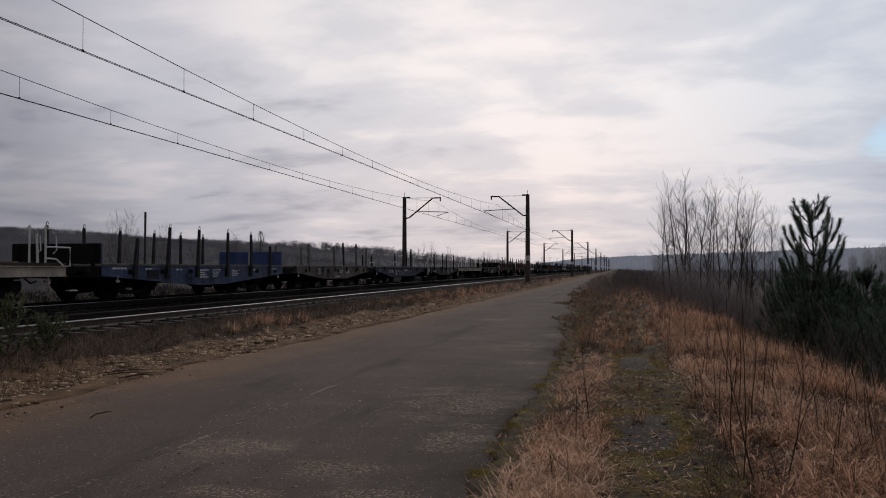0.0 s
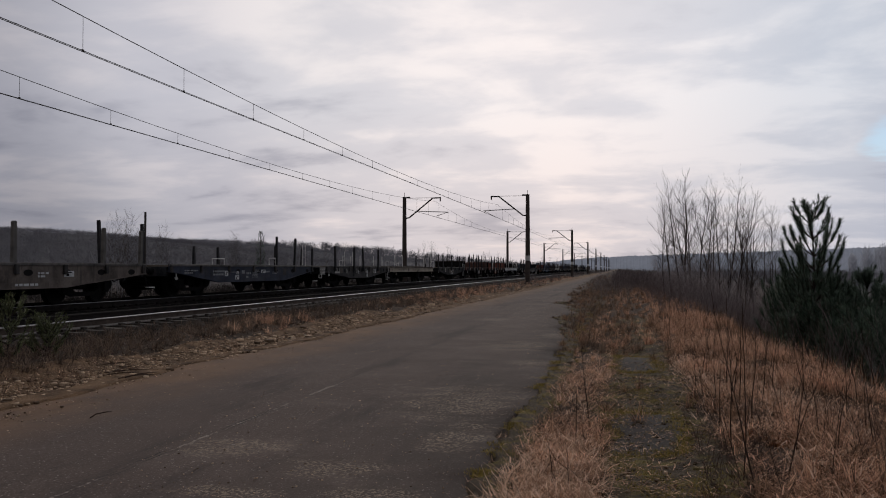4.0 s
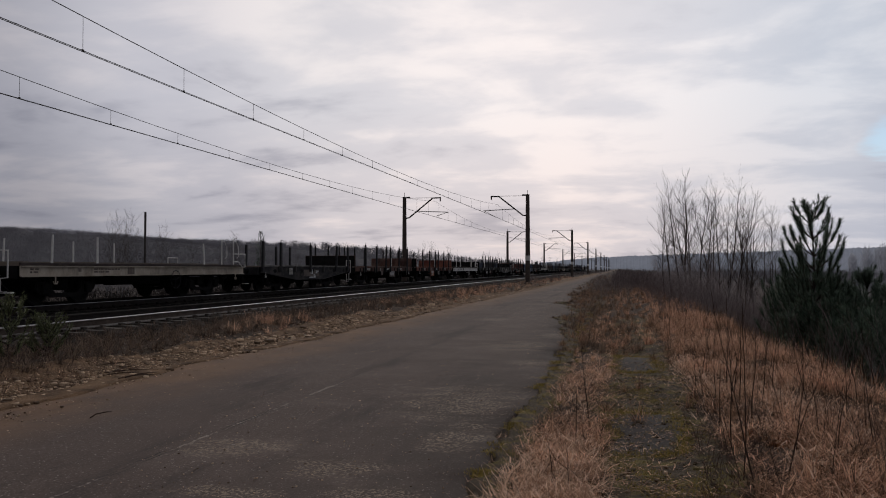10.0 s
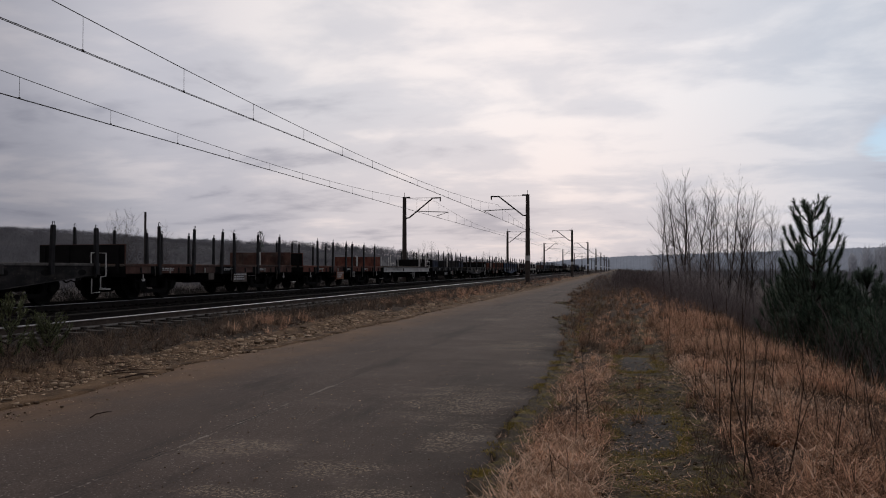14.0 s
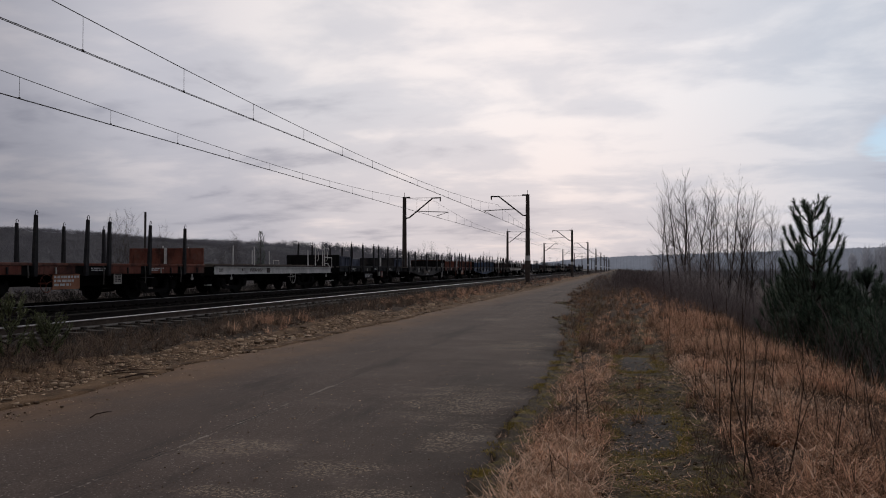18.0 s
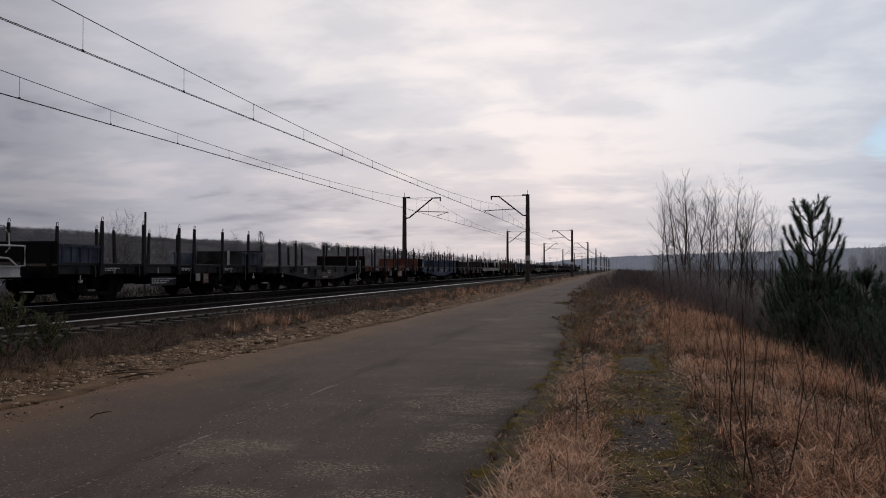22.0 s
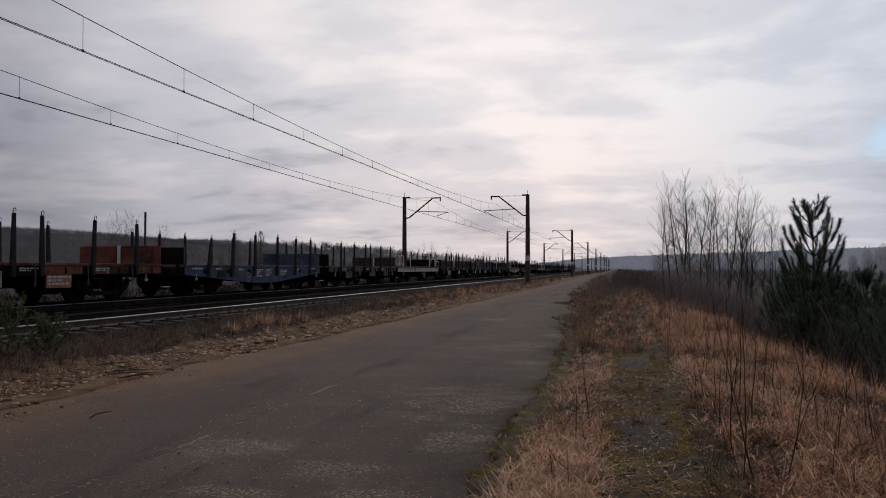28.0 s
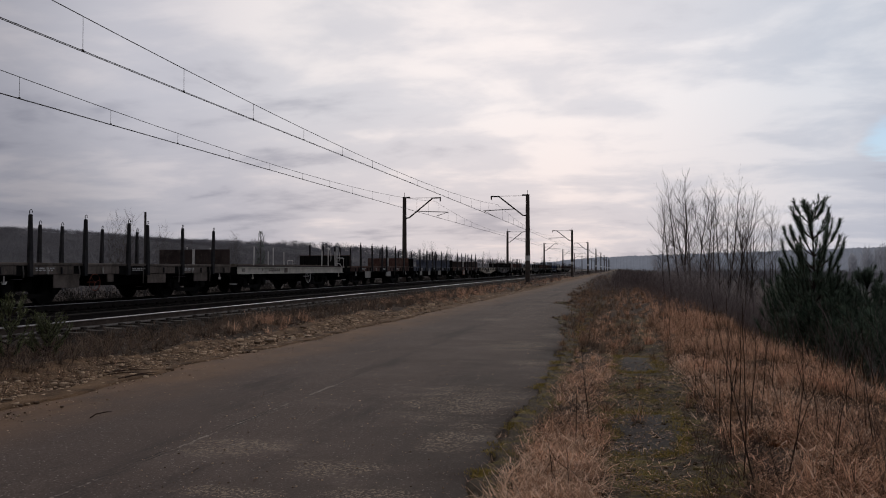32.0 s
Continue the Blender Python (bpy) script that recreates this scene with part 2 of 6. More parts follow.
M["pale_bark"] = mat("pale_grey_bark", (0.11, 0.105, 0.105), (0.22, 0.21, 0.205), 0.9, 5, 50, 0.1)
M["bramble"] = mat("dark_purple_brown_bramble", (0.130, 0.103, 0.098), (0.285, 0.226, 0.212), 0.95, 5, 50, 0.0, island=0.5)
M["verge_weed"] = mat("dark_matted_weeds", (0.058, 0.043, 0.033), (0.25, 0.178, 0.128), 0.95, 3, 30, 0.0, island=1.0)
thin(M["verge_weed"], 0.3)
thin(M["bramble"], 0.3)
thin(M["needle"], 0.25)
# Pale colour stands in for the haze before the far trees.
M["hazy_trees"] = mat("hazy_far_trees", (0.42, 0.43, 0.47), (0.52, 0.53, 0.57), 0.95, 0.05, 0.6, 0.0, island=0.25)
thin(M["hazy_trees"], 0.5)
M["pale_orange"] = mat("faded_orange_panel", (0.20, 0.088, 0.052), (0.36, 0.17, 0.10), 0.75, 2.0, 28, 0.2)
M["dim_lettering"] = mat("dim_lettering", (0.12, 0.12, 0.125), (0.30, 0.30, 0.30), 0.7, 14, 50, 0.0)
M["path_soil"] = mat("dark_path_soil", (0.022, 0.017, 0.012), (0.13, 0.098, 0.066), 0.95, 5, 48, 1.0, dist=0.04)
# Haze on the ridge is painted: bluish colour and a faint glow.
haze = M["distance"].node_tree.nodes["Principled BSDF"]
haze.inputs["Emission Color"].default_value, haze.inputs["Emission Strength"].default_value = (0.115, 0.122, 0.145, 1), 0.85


def weather(m, soot, worn):
    """Soot streaks and rubbed, chipped places on wagon paint, different on every part."""
    N, L = m.node_tree.nodes, m.node_tree.links
    b = N["Principled BSDF"]
    base = b.inputs["Base Color"].links[0].from_socket
    tc = N.new("ShaderNodeTexCoord")
    seed = N.new("ShaderNodeMath")
    seed.operation = "MULTIPLY"
    seed.inputs[1].default_value = 40.0
    L.new(N.new("ShaderNodeObjectInfo").outputs["Random"], seed.inputs[0])
    for stretch, scale, lo, hi, share, col in (((1, 0.8, 0.5), 1.1, 0.47, 0.66, soot, (0.009, 0.008, 0.0075)), ((1, 0.5, 1.3), 1.5, 0.50, 0.62, worn * 0.75, (0.165, 0.14, 0.122)),
                                               ((1, 1.6, 0.22), 5.0, 0.50, 0.68, soot * 0.8, (0.012, 0.010, 0.009)), ((1, 1, 1), 11, 0.60, 0.68, worn, (0.22, 0.165, 0.13))):
        mp = N.new("ShaderNodeMapping")
        mp.inputs["Scale"].default_value = stretch
        L.new(tc.outputs["Object"], mp.inputs[0])
        n = N.new("ShaderNodeTexNoise")
        n.noise_dimensions = "4D"
        n.inputs["Scale"].default_value, n.inputs["Detail"].default_value, n.inputs["Roughness"].default_value = scale, 6, 0.62
        L.new(mp.outputs[0], n.inputs["Vector"])
        L.new(seed.outputs[0], n.inputs["W"])
        r = N.new("ShaderNodeMapRange")
        r.inputs[1].default_value, r.inputs[2].default_value, r.inputs[4].default_value = lo, hi, share
        L.new(n.outputs[0], r.inputs[0])
        mx = N.new("ShaderNodeMix")
        mx.data_type = "RGBA"
        L.new(r.outputs[0], mx.inputs[0])
        L.new(base, mx.inputs[6])
        mx.inputs[7].default_value = (*col, 1)
        base = mx.outputs[2]
    L.new(base, b.inputs["Base Color"])


for key, soot, worn in (("grey_paint", 0.8, 0.32), ("edge_paint", 0.6, 0.5), ("dark_paint", 0.7, 0.25), ("sooty_paint", 0.7, 0.35), ("blue_paint", 0.6, 0.35), ("blue_clean", 0.35, 0.15), ("slate_paint", 0.6, 0.4), ("navy_paint", 0.5, 0.2),
                        ("beige_paint", 0.35, 0.3), ("white_paint", 0.22, 0.3), ("orange_paint", 0.85, 0.3), ("brown_paint", 0.65, 0.35), ("taupe_paint", 0.65, 0.4), ("umber_paint", 0.5, 0.25), ("stake", 0.3, 0.08), ("steel_blue", 0.5, 0.35), ("cream_paint", 0.2, 0.25)):
    weather(M[key], soot, worn)


def asphalt_material(name, old=False):
    m = mat(name, (0.062, 0.0445, 0.0365) if not old else (0.018, 0.0155, 0.014), (0.110, 0.0805, 0.0665) if not old else (0.05, 0.044, 0.039), 0.92, 0.55, 90, 0.5, dist=0.006)
    nt = m.node_tree
    N, L = nt.nodes, nt.links
    b = N["Principled BSDF"]
    base = b.inputs["Base Color"].links[0].from_socket
    tc = N.new("ShaderNodeTexCoord")

    def noise_mask(scale, lo, hi, stretch, detail=6):
        mp = N.new("ShaderNodeMapping")
        mp.inputs["Scale"].default_value = stretch
        L.new(tc.outputs["Object"], mp.inputs[0])
        n = N.new("ShaderNodeTexNoise")
        n.inputs["Scale"].default_value, n.inputs["Detail"].default_value, n.inputs["Roughness"].default_value = scale, detail, 0.7
        L.new(mp.outputs[0], n.inputs["Vector"])
        r = N.new("ShaderNodeMapRange")
        r.inputs[1].default_value, r.inputs[2].default_value = lo, hi
        L.new(n.outputs[0], r.inputs[0])
        return r.outputs[0]

    def over(base, fac, col):
        mx = N.new("ShaderNodeMix")
        mx.data_type = "RGBA"
        mx.inputs[7].default_value = (*col, 1)
        L.new(base, mx.inputs[6])
        L.new(fac, mx.inputs[0])
        return mx.outputs[2]

    # pale worn chippings, loose specks, darker bitumen
    if not old:
        base = over(base, noise_mask(1.3, 0.60, 0.78, (1, 1, 1)), (0.130, 0.099, 0.081))
    grain = noise_mask(62, 0.50, 0.72, (1, 1, 1), 3)
    half_grain = N.new("ShaderNodeMath")
    half_grain.operation = "MULTIPLY"
    half_grain.inputs[1].default_value = 0.55
    L.new(grain, half_grain.inputs[0])
    base = over(base, half_grain.outputs[0], (0.21, 0.165, 0.135))
    base = over(base, noise_mask(47, 0.55, 0.72, (1, 1, 1), 3), (0.038, 0.028, 0.024))
    base = over(base, noise_mask(38, 0.645, 0.70, (1, 1, 1), 2), (0.34, 0.295, 0.25))
    base = over(base, noise_mask(0.7, 0.52, 0.7, (1.6, 0.25, 1)), (0.048, 0.037, 0.033))
    if not old:
        sep = N.new("ShaderNodeSeparateXYZ")
        L.new(tc.outputs["Object"], sep.inputs[0])
        wob = N.new("ShaderNodeTexNoise")
        wob.inputs["Scale"].default_value, wob.inputs["Detail"].default_value, wob.inputs["Roughness"].default_value = 1.6, 9, 0.68
        L.new(tc.outputs["Object"], wob.inputs["Vector"])

        def op(kind, a, v):
            n = N.new("ShaderNodeMath")
            n.operation = kind
            L.new(a, n.inputs[0])
            if isinstance(v, (int, float)):
                n.inputs[1].default_value = v
            else:
                L.new(v, n.inputs[1])
            return n.outputs[0]

        d = op("ABSOLUTE", op("ADD", op("ADD", sep.outputs[0], 3.69), op("MULTIPLY", wob.outputs[0], 0.16)), 0)
        line = op("LESS_THAN", d, op("MULTIPLY", noise_mask(1.6, 0.46, 0.70, (1, 0.6, 1), 9), 0.05))
        line = op("MULTIPLY", line, noise_mask(17, 0.46, 0.58, (1, 1, 1), 4))
        near_end = op("MULTIPLY", op("SUBTRACT", sep.outputs[1], 12.5), -0.4)
        near_end.node.use_clamp = True
        line = op("MULTIPLY", line, near_end)
        base = over(base, line, (0.25, 0.21, 0.175))
        dark = op("MULTIPLY", op("LESS_THAN", op("ABSOLUTE", op("SUBTRACT", d, 0.022), 0), 0.006), noise_mask(1.1, 0.42, 0.58, (1, 1, 1), 5))
        base = over(base, dark, (0.02, 0.018, 0.017))
        chips = noise_mask(40, 0.50, 0.60, (1, 0.8, 1), 3)
        fray = noise_mask(2.6, 0.30, 0.70, (0.6, 1.3, 1), 9)
        # older, paler surfacing on the side away from the track
        half = op("GREATER_THAN", op("ADD", sep.outputs[0], op("MULTIPLY", wob.outputs[0], 0.16)), -3.69)
        pale = op("MULTIPLY", half, noise_mask(0.8, 0.50, 0.72, (0.8, 1.25, 1)))
        base = over(base, op("MULTIPLY", pale, 0.35), (0.19, 0.148, 0.12))
        # darker, damp and mossy surface towards the verge
        damp = op("MULTIPLY", op("ADD", op("ADD", sep.outputs[0], 2.75), op("MULTIPLY", wob.outputs[0], 0.5)), 0.8)
        damp.node.use_clamp = True
        base = over(base, op("MULTIPLY", damp, op("MULTIPLY", noise_mask(0.9, 0.30, 0.58, (1, 0.4, 1), 7), 0.55)), (0.046, 0.036, 0.030))
        # chipped places that show the pale stone of the old surface
        for px, py, ax, ay in ((-1.80, 9.2, 0.75, 1.25), (-1.5, 7.3, 0.33, 0.7), (-2.2, 6.0, 0.42, 0.3), (-1.7, 5.3, 0.4, 0.35), (-3.3, 6.4, 0.5, 0.35), (-2.7, 5.15, 0.4, 0.16), (-1.45, 13.2, 0.35, 0.6), (-1.5, 19.0, 0.4, 0.8), (-3.9, 24.0, 0.5, 0.7), (-2.1, 16.0, 0.6, 1.1)):
            ex = op("MULTIPLY", op("ADD", sep.outputs[0], -px), 1 / ax)
            ey = op("MULTIPLY", op("ADD", sep.outputs[1], -py), 1 / ay)
            rim = op("SUBTRACT", op("ADD", op("MULTIPLY", ex, ex), op("MULTIPLY", ey, ey)), op("MULTIPLY", fray, 2.6))
            inside = op("MULTIPLY", op("SUBTRACT", rim, -0.1), -0.85)
            inside.node.use_clamp = True
            base = over(base, op("MULTIPLY", op("MULTIPLY", inside, chips), 0.62), (0.37, 0.285, 0.20))
        # dust blown off the verge
        side = op("MULTIPLY", op("ADD", op("ADD", sep.outputs[0], 4.55), op("MULTIPLY", wob.outputs[0], 0.9)), -0.62)
        side.node.use_clamp = True
        dust = op("MULTIPLY", side, noise_mask(1.1, 0.25, 0.62, (1, 0.6, 1), 8))
        base = over(base, op("MULTIPLY", dust, 1.0), (0.200, 0.118, 0.068))
    L.new(base, b.inputs["Base Color"])
    return m


def mossy(m):
    """Patches of olive moss over dark soil."""
    N, L = m.node_tree.nodes, m.node_tree.links
    b = N["Principled BSDF"]
    base = b.inputs["Base Color"].links[0].from_socket
    n = N.new("ShaderNodeTexNoise")
    n.inputs["Scale"].default_value, n.inputs["Detail"].default_value, n.inputs["Roughness"].default_value = 3.2, 9, 0.72
    L.new(N.new("ShaderNodeTexCoord").outputs["Object"], n.inputs["Vector"])
    r = N.new("ShaderNodeMapRange")
    r.inputs[1].default_value, r.inputs[2].default_value = 0.49, 0.60
    L.new(n.outputs[0], r.inputs[0])
    mx = N.new("ShaderNodeMix")
    mx.data_type = "RGBA"
    L.new(r.outputs[0], mx.inputs[0])
    L.new(base, mx.inputs[6])
    mx.inputs[7].default_value = (0.15, 0.118, 0.040, 1)
    L.new(mx.outputs[2], b.inputs["Base Color"])


mossy(M["path_soil"])
M["asphalt"] = asphalt_material("worn_asphalt")
M["old_asphalt"] = asphalt_material("old_path_asphalt", True)


# ---- mesh helpers ----
def mesh_np(name, verts, faces, material, smooth=False):
    """A mesh from arrays; faces all of one size."""
    me = bpy.data.meshes.new(name)
    verts = np.asarray(verts, dtype=np.float32).reshape(-1, 3)
    faces = np.asarray(faces, dtype=np.int32)
    k = faces.shape[1]
    me.vertices.add(len(verts))
    me.vertices.foreach_set("co", verts.ravel())
    me.loops.add(faces.size)
    me.loops.foreach_set("vertex_index", faces.ravel())
    me.polygons.add(len(faces))
    me.polygons.foreach_set("loop_start", np.arange(0, faces.size, k, dtype=np.int32))
    if smooth:
        me.polygons.foreach_set("use_smooth", np.ones(len(faces), dtype=bool))
    me.update(calc_edges=True)
    me.materials.append(material)
    return me


def box(bm, x0, x1, y0, y1, z0, z1, bevel=0.0):
    vs = [bm.verts.new((x, y, z)) for x in (x0, x1) for y in (y0, y1) for z in (z0, z1)]
    fs = [(0, 1, 3, 2), (4, 6, 7, 5), (0, 4, 5, 1), (2, 3, 7, 6), (0, 2, 6, 4), (1, 5, 7, 3)]
    faces = [bm.faces.new([vs[i] for i in f]) for f in fs]
    if bevel:
        edges = {e for f in faces for e in f.edges}
        bmesh.ops.bevel(bm, geom=list(edges), offset=bevel, segments=1, affect="EDGES")


def tube(bm, pts, radii, sides=8, cap=True):
    """A tube through points; radii a number or one per point."""
    pts = [Vector(p) for p in pts]
    if isinstance(radii, (int, float)):
        radii = [radii] * len(pts)
    rings = []
    for i, p in enumerate(pts):
        d = (pts[min(i + 1, len(pts) - 1)] - pts[max(i - 1, 0)]).normalized()
        a = d.orthogonal().normalized() if abs(d.z) < 0.95 else Vector((1, 0, 0))
        a = (a - d * a.dot(d)).normalized()
        b = d.cross(a)
        rings.append([bm.verts.new(p + (a * math.cos(2 * math.pi * k / sides) + b * math.sin(2 * math.pi * k / sides)) * radii[i]) for k in range(sides)])
    for r0, r1 in zip(rings, rings[1:]):
        for k in range(sides):
            bm.faces.new((r0[k], r0[(k + 1) % sides], r1[(k + 1) % sides], r1[k]))
    if cap:
        bm.faces.new(rings[0][::-1])
        bm.faces.new(rings[-1])


def prism(bm, profile, x0, x1):
    """Extrudes a profile of (y, z) from x0 to x1."""
    a = [bm.verts.new((x0, y, z)) for y, z in profile]
    b = [bm.verts.new((x1, y, z)) for y, z in profile]
    n = len(profile)
    bm.faces.new(a)
    bm.faces.new(b[::-1])
    for i in range(n):
        bm.faces.new((a[(i + 1) % n], a[i], b[i], b[(i + 1) % n]))


def finish(name, bm, material):
    bmesh.ops.recalc_face_normals(bm, faces=bm.faces)
    me = bpy.data.meshes.new(name)
    bm.to_mesh(me)
    bm.free()
    me.materials.append(material)
    return me


def part(name, bm, material, parent, label=""):
    ob = new(name, finish(name, bm, material))
    ob.parent = parent
    return tagged(ob, label)


def shared(name, me, parent, m=None, label=""):
    ob = new(name, me)
    ob.parent = parent
    if m is not None:
        ob.matrix_basis = m
    return tagged(ob, label)


def box_part(name, material, parent, *dims, bevel=0.0, label=""):
    bm = bmesh.new()
    box(bm, *dims, bevel=bevel)
    return part(name, bm, material, parent, label)


def smoothstep(a, b, x):
    t = np.clip((x - a) / (b - a), 0, 1)
    return t * t * (3 - 2 * t)


rng = np.random.default_rng(5)


# ---- ground ----
def wave(x, y):
    return (np.sin(x * 1.9 + y * 0.7) + np.sin(x * 0.8 - y * 1.3 + 2.0) + np.sin(y * 2.3 + x * 3.1 + 1.0)) / 3.0


def ground_z(x, y):
    """Height of the ground: the road shelf, the track bed's foot, the slope to the right, the valley and the hill behind the tracks."""
    x, y = np.asarray(x, float), np.asarray(y, float)
    z = np.full(np.broadcast(x, y).shape, -0.05) + 0 * x + 0 * y
    z = z + 0.06 * wave(x, y) * (smoothstep(ROAD_R, ROAD_R + 0.8, x) + smoothstep(-ROAD_L, -ROAD_L + 0.6, -x))
    z = z + 0.10 * smoothstep(ROAD_R, 1.6, x)
    z = z + 0.24 * smoothstep(6.9, 8.6, -x)
    z = z - 0.9 * smoothstep(18.6, 22, -x)
    crest = CREST + 0.25 * np.sin(y * 0.21) + 0.2 * np.sin(y * 0.57 + 1)
    over = np.maximum(x - crest, 0)
    z = z - 4.4 * (1 - np.exp(-((over * 0.17) ** 1.35))) - 1.0 * smoothstep(crest + 8, crest + 60, x)
    # long ridge parallel to the tracks
    ridge = smoothstep(60, 215, -x) * (1 - smoothstep(260, 900, -x))
    z = z + 15.0 * ridge * (1 + 0.05 * np.sin(y * 0.021) + 0.04 * np.sin(y * 0.05 + 1)) * (1 - 0.5 * smoothstep(500, 1400, y)) * (1 + 0.11 * (1 - smoothstep(190, 330, y)))
    return z


def axis(stops):
    out = []
    for a, b, step in stops:
        out += list(np.arange(a, b, step))
    return np.array(out + [stops[-1][1]])


def make_ground():
    xs = axis([(-3600, -1000, 300), (-1000, -300, 50), (-300, -60, 12), (-60, -22, 3), (-22, -6, 0.4), (-6, -1.2, 1.2), (-1.2, 5, 0.16), (5, 16, 0.5), (16, 70, 6), (70, 400, 60), (400, 3600, 400)])
    ys = axis([(-300, -20, 40), (-20, 4, 2), (4, 16, 0.2), (16, 40, 0.6), (40, 120, 3), (120, 600, 24), (600, 4200, 200)])
    X, Y = np.meshgrid(xs, ys)
    Z = ground_z(X, Y)
    n, m = len(xs), len(ys)
    i = np.arange((m - 1) * (n - 1))
    q = (i // (n - 1)) * n + i % (n - 1)
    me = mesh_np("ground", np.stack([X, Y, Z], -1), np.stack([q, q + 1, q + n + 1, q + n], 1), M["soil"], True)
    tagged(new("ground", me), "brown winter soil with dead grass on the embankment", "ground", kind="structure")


def land_cover():
    """Brown soil near the railway; on the hill and in the valley dull fallow land, haze painted in blue-grey."""
    m = M["soil"]
    N, L = m.node_tree.nodes, m.node_tree.links
    b = N["Principled BSDF"]
    base = b.inputs["Base Color"].links[0].from_socket
    sep = N.new("ShaderNodeSeparateXYZ")
    L.new(N.new("ShaderNodeTexCoord").outputs["Object"], sep.inputs[0])
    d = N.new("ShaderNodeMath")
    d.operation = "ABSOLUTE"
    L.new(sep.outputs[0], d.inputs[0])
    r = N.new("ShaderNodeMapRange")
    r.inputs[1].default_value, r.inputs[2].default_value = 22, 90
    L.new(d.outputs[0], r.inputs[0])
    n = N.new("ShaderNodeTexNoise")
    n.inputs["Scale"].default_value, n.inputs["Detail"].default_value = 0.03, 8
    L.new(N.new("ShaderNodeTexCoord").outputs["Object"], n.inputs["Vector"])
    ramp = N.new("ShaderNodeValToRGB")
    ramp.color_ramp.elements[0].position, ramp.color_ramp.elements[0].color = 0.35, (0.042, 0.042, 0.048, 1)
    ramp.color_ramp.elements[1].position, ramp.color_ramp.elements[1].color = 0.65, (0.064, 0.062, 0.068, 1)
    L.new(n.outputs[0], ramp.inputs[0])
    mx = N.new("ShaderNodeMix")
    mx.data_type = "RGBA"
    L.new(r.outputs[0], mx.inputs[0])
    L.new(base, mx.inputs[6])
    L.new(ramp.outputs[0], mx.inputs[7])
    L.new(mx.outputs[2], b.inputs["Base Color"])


land_cover()
make_ground()


def strip(name, x_left, x_right, y0, y1, step, zf, material, cols=12, thick=0.06):
    """A slab along y with edges given as functions of y."""
    ys = np.concatenate([np.arange(y0, 40, step), np.arange(40, y1 + 1, 8.0)]) if y1 > 40 else np.arange(y0, y1 + step / 2, step)
    u = np.linspace(0, 1, cols)
    V = []
    for y in ys:
        a, b = x_left(y), x_right(y)
        row = [(a + (b - a) * k, y, zf(a + (b - a) * k, y)) for k in u]
        row = [(a - 0.03, y, row[0][2] - thick)] + row + [(b + 0.03, y, row[-1][2] - thick)]
        V += row
    n, m = cols + 2, len(ys)
    i = np.arange((m - 1) * (n - 1))
    q = (i // (n - 1)) * n + i % (n - 1)
    return new(name, mesh_np(name, V, np.stack([q, q + 1, q + n + 1, q + n], 1), material, True))


def road_right(y):
    """Right edge of the asphalt: the verge creeps over it farther on."""
    uneven = 0.30 * math.sin(y * 0.47) + 0.22 * math.sin(y * 1.13 + 1) + 0.12 * math.sin(y * 2.9)
    return float(np.interp(y, (14, 27, 35, 55, 92, 200, 400), (ROAD_R, -1.75, -2.35, -2.9, -4.0, -4.7, -5.2)) + uneven * smoothstep(15, 28, y))


def jag(y, k):
    return 0.10 * math.sin(y * 0.9 + k) + 0.06 * math.sin(y * 2.7 + 2 * k) + 0.035 * math.sin(y * 7.3 + 3 * k)


road = strip("road", lambda y: ROAD_L + jag(y, 1.0), lambda y: road_right(y) + jag(y, 4.2), -30, 1500, 0.25,
             lambda x, y: 0.0 + 0.012 * math.sin(x * 1.3 + y * 0.31) - 0.006 * abs(x + 4), M["asphalt"])
tagged(road, "worn grey asphalt service road with pale patches and cracks", "road", kind="structure")


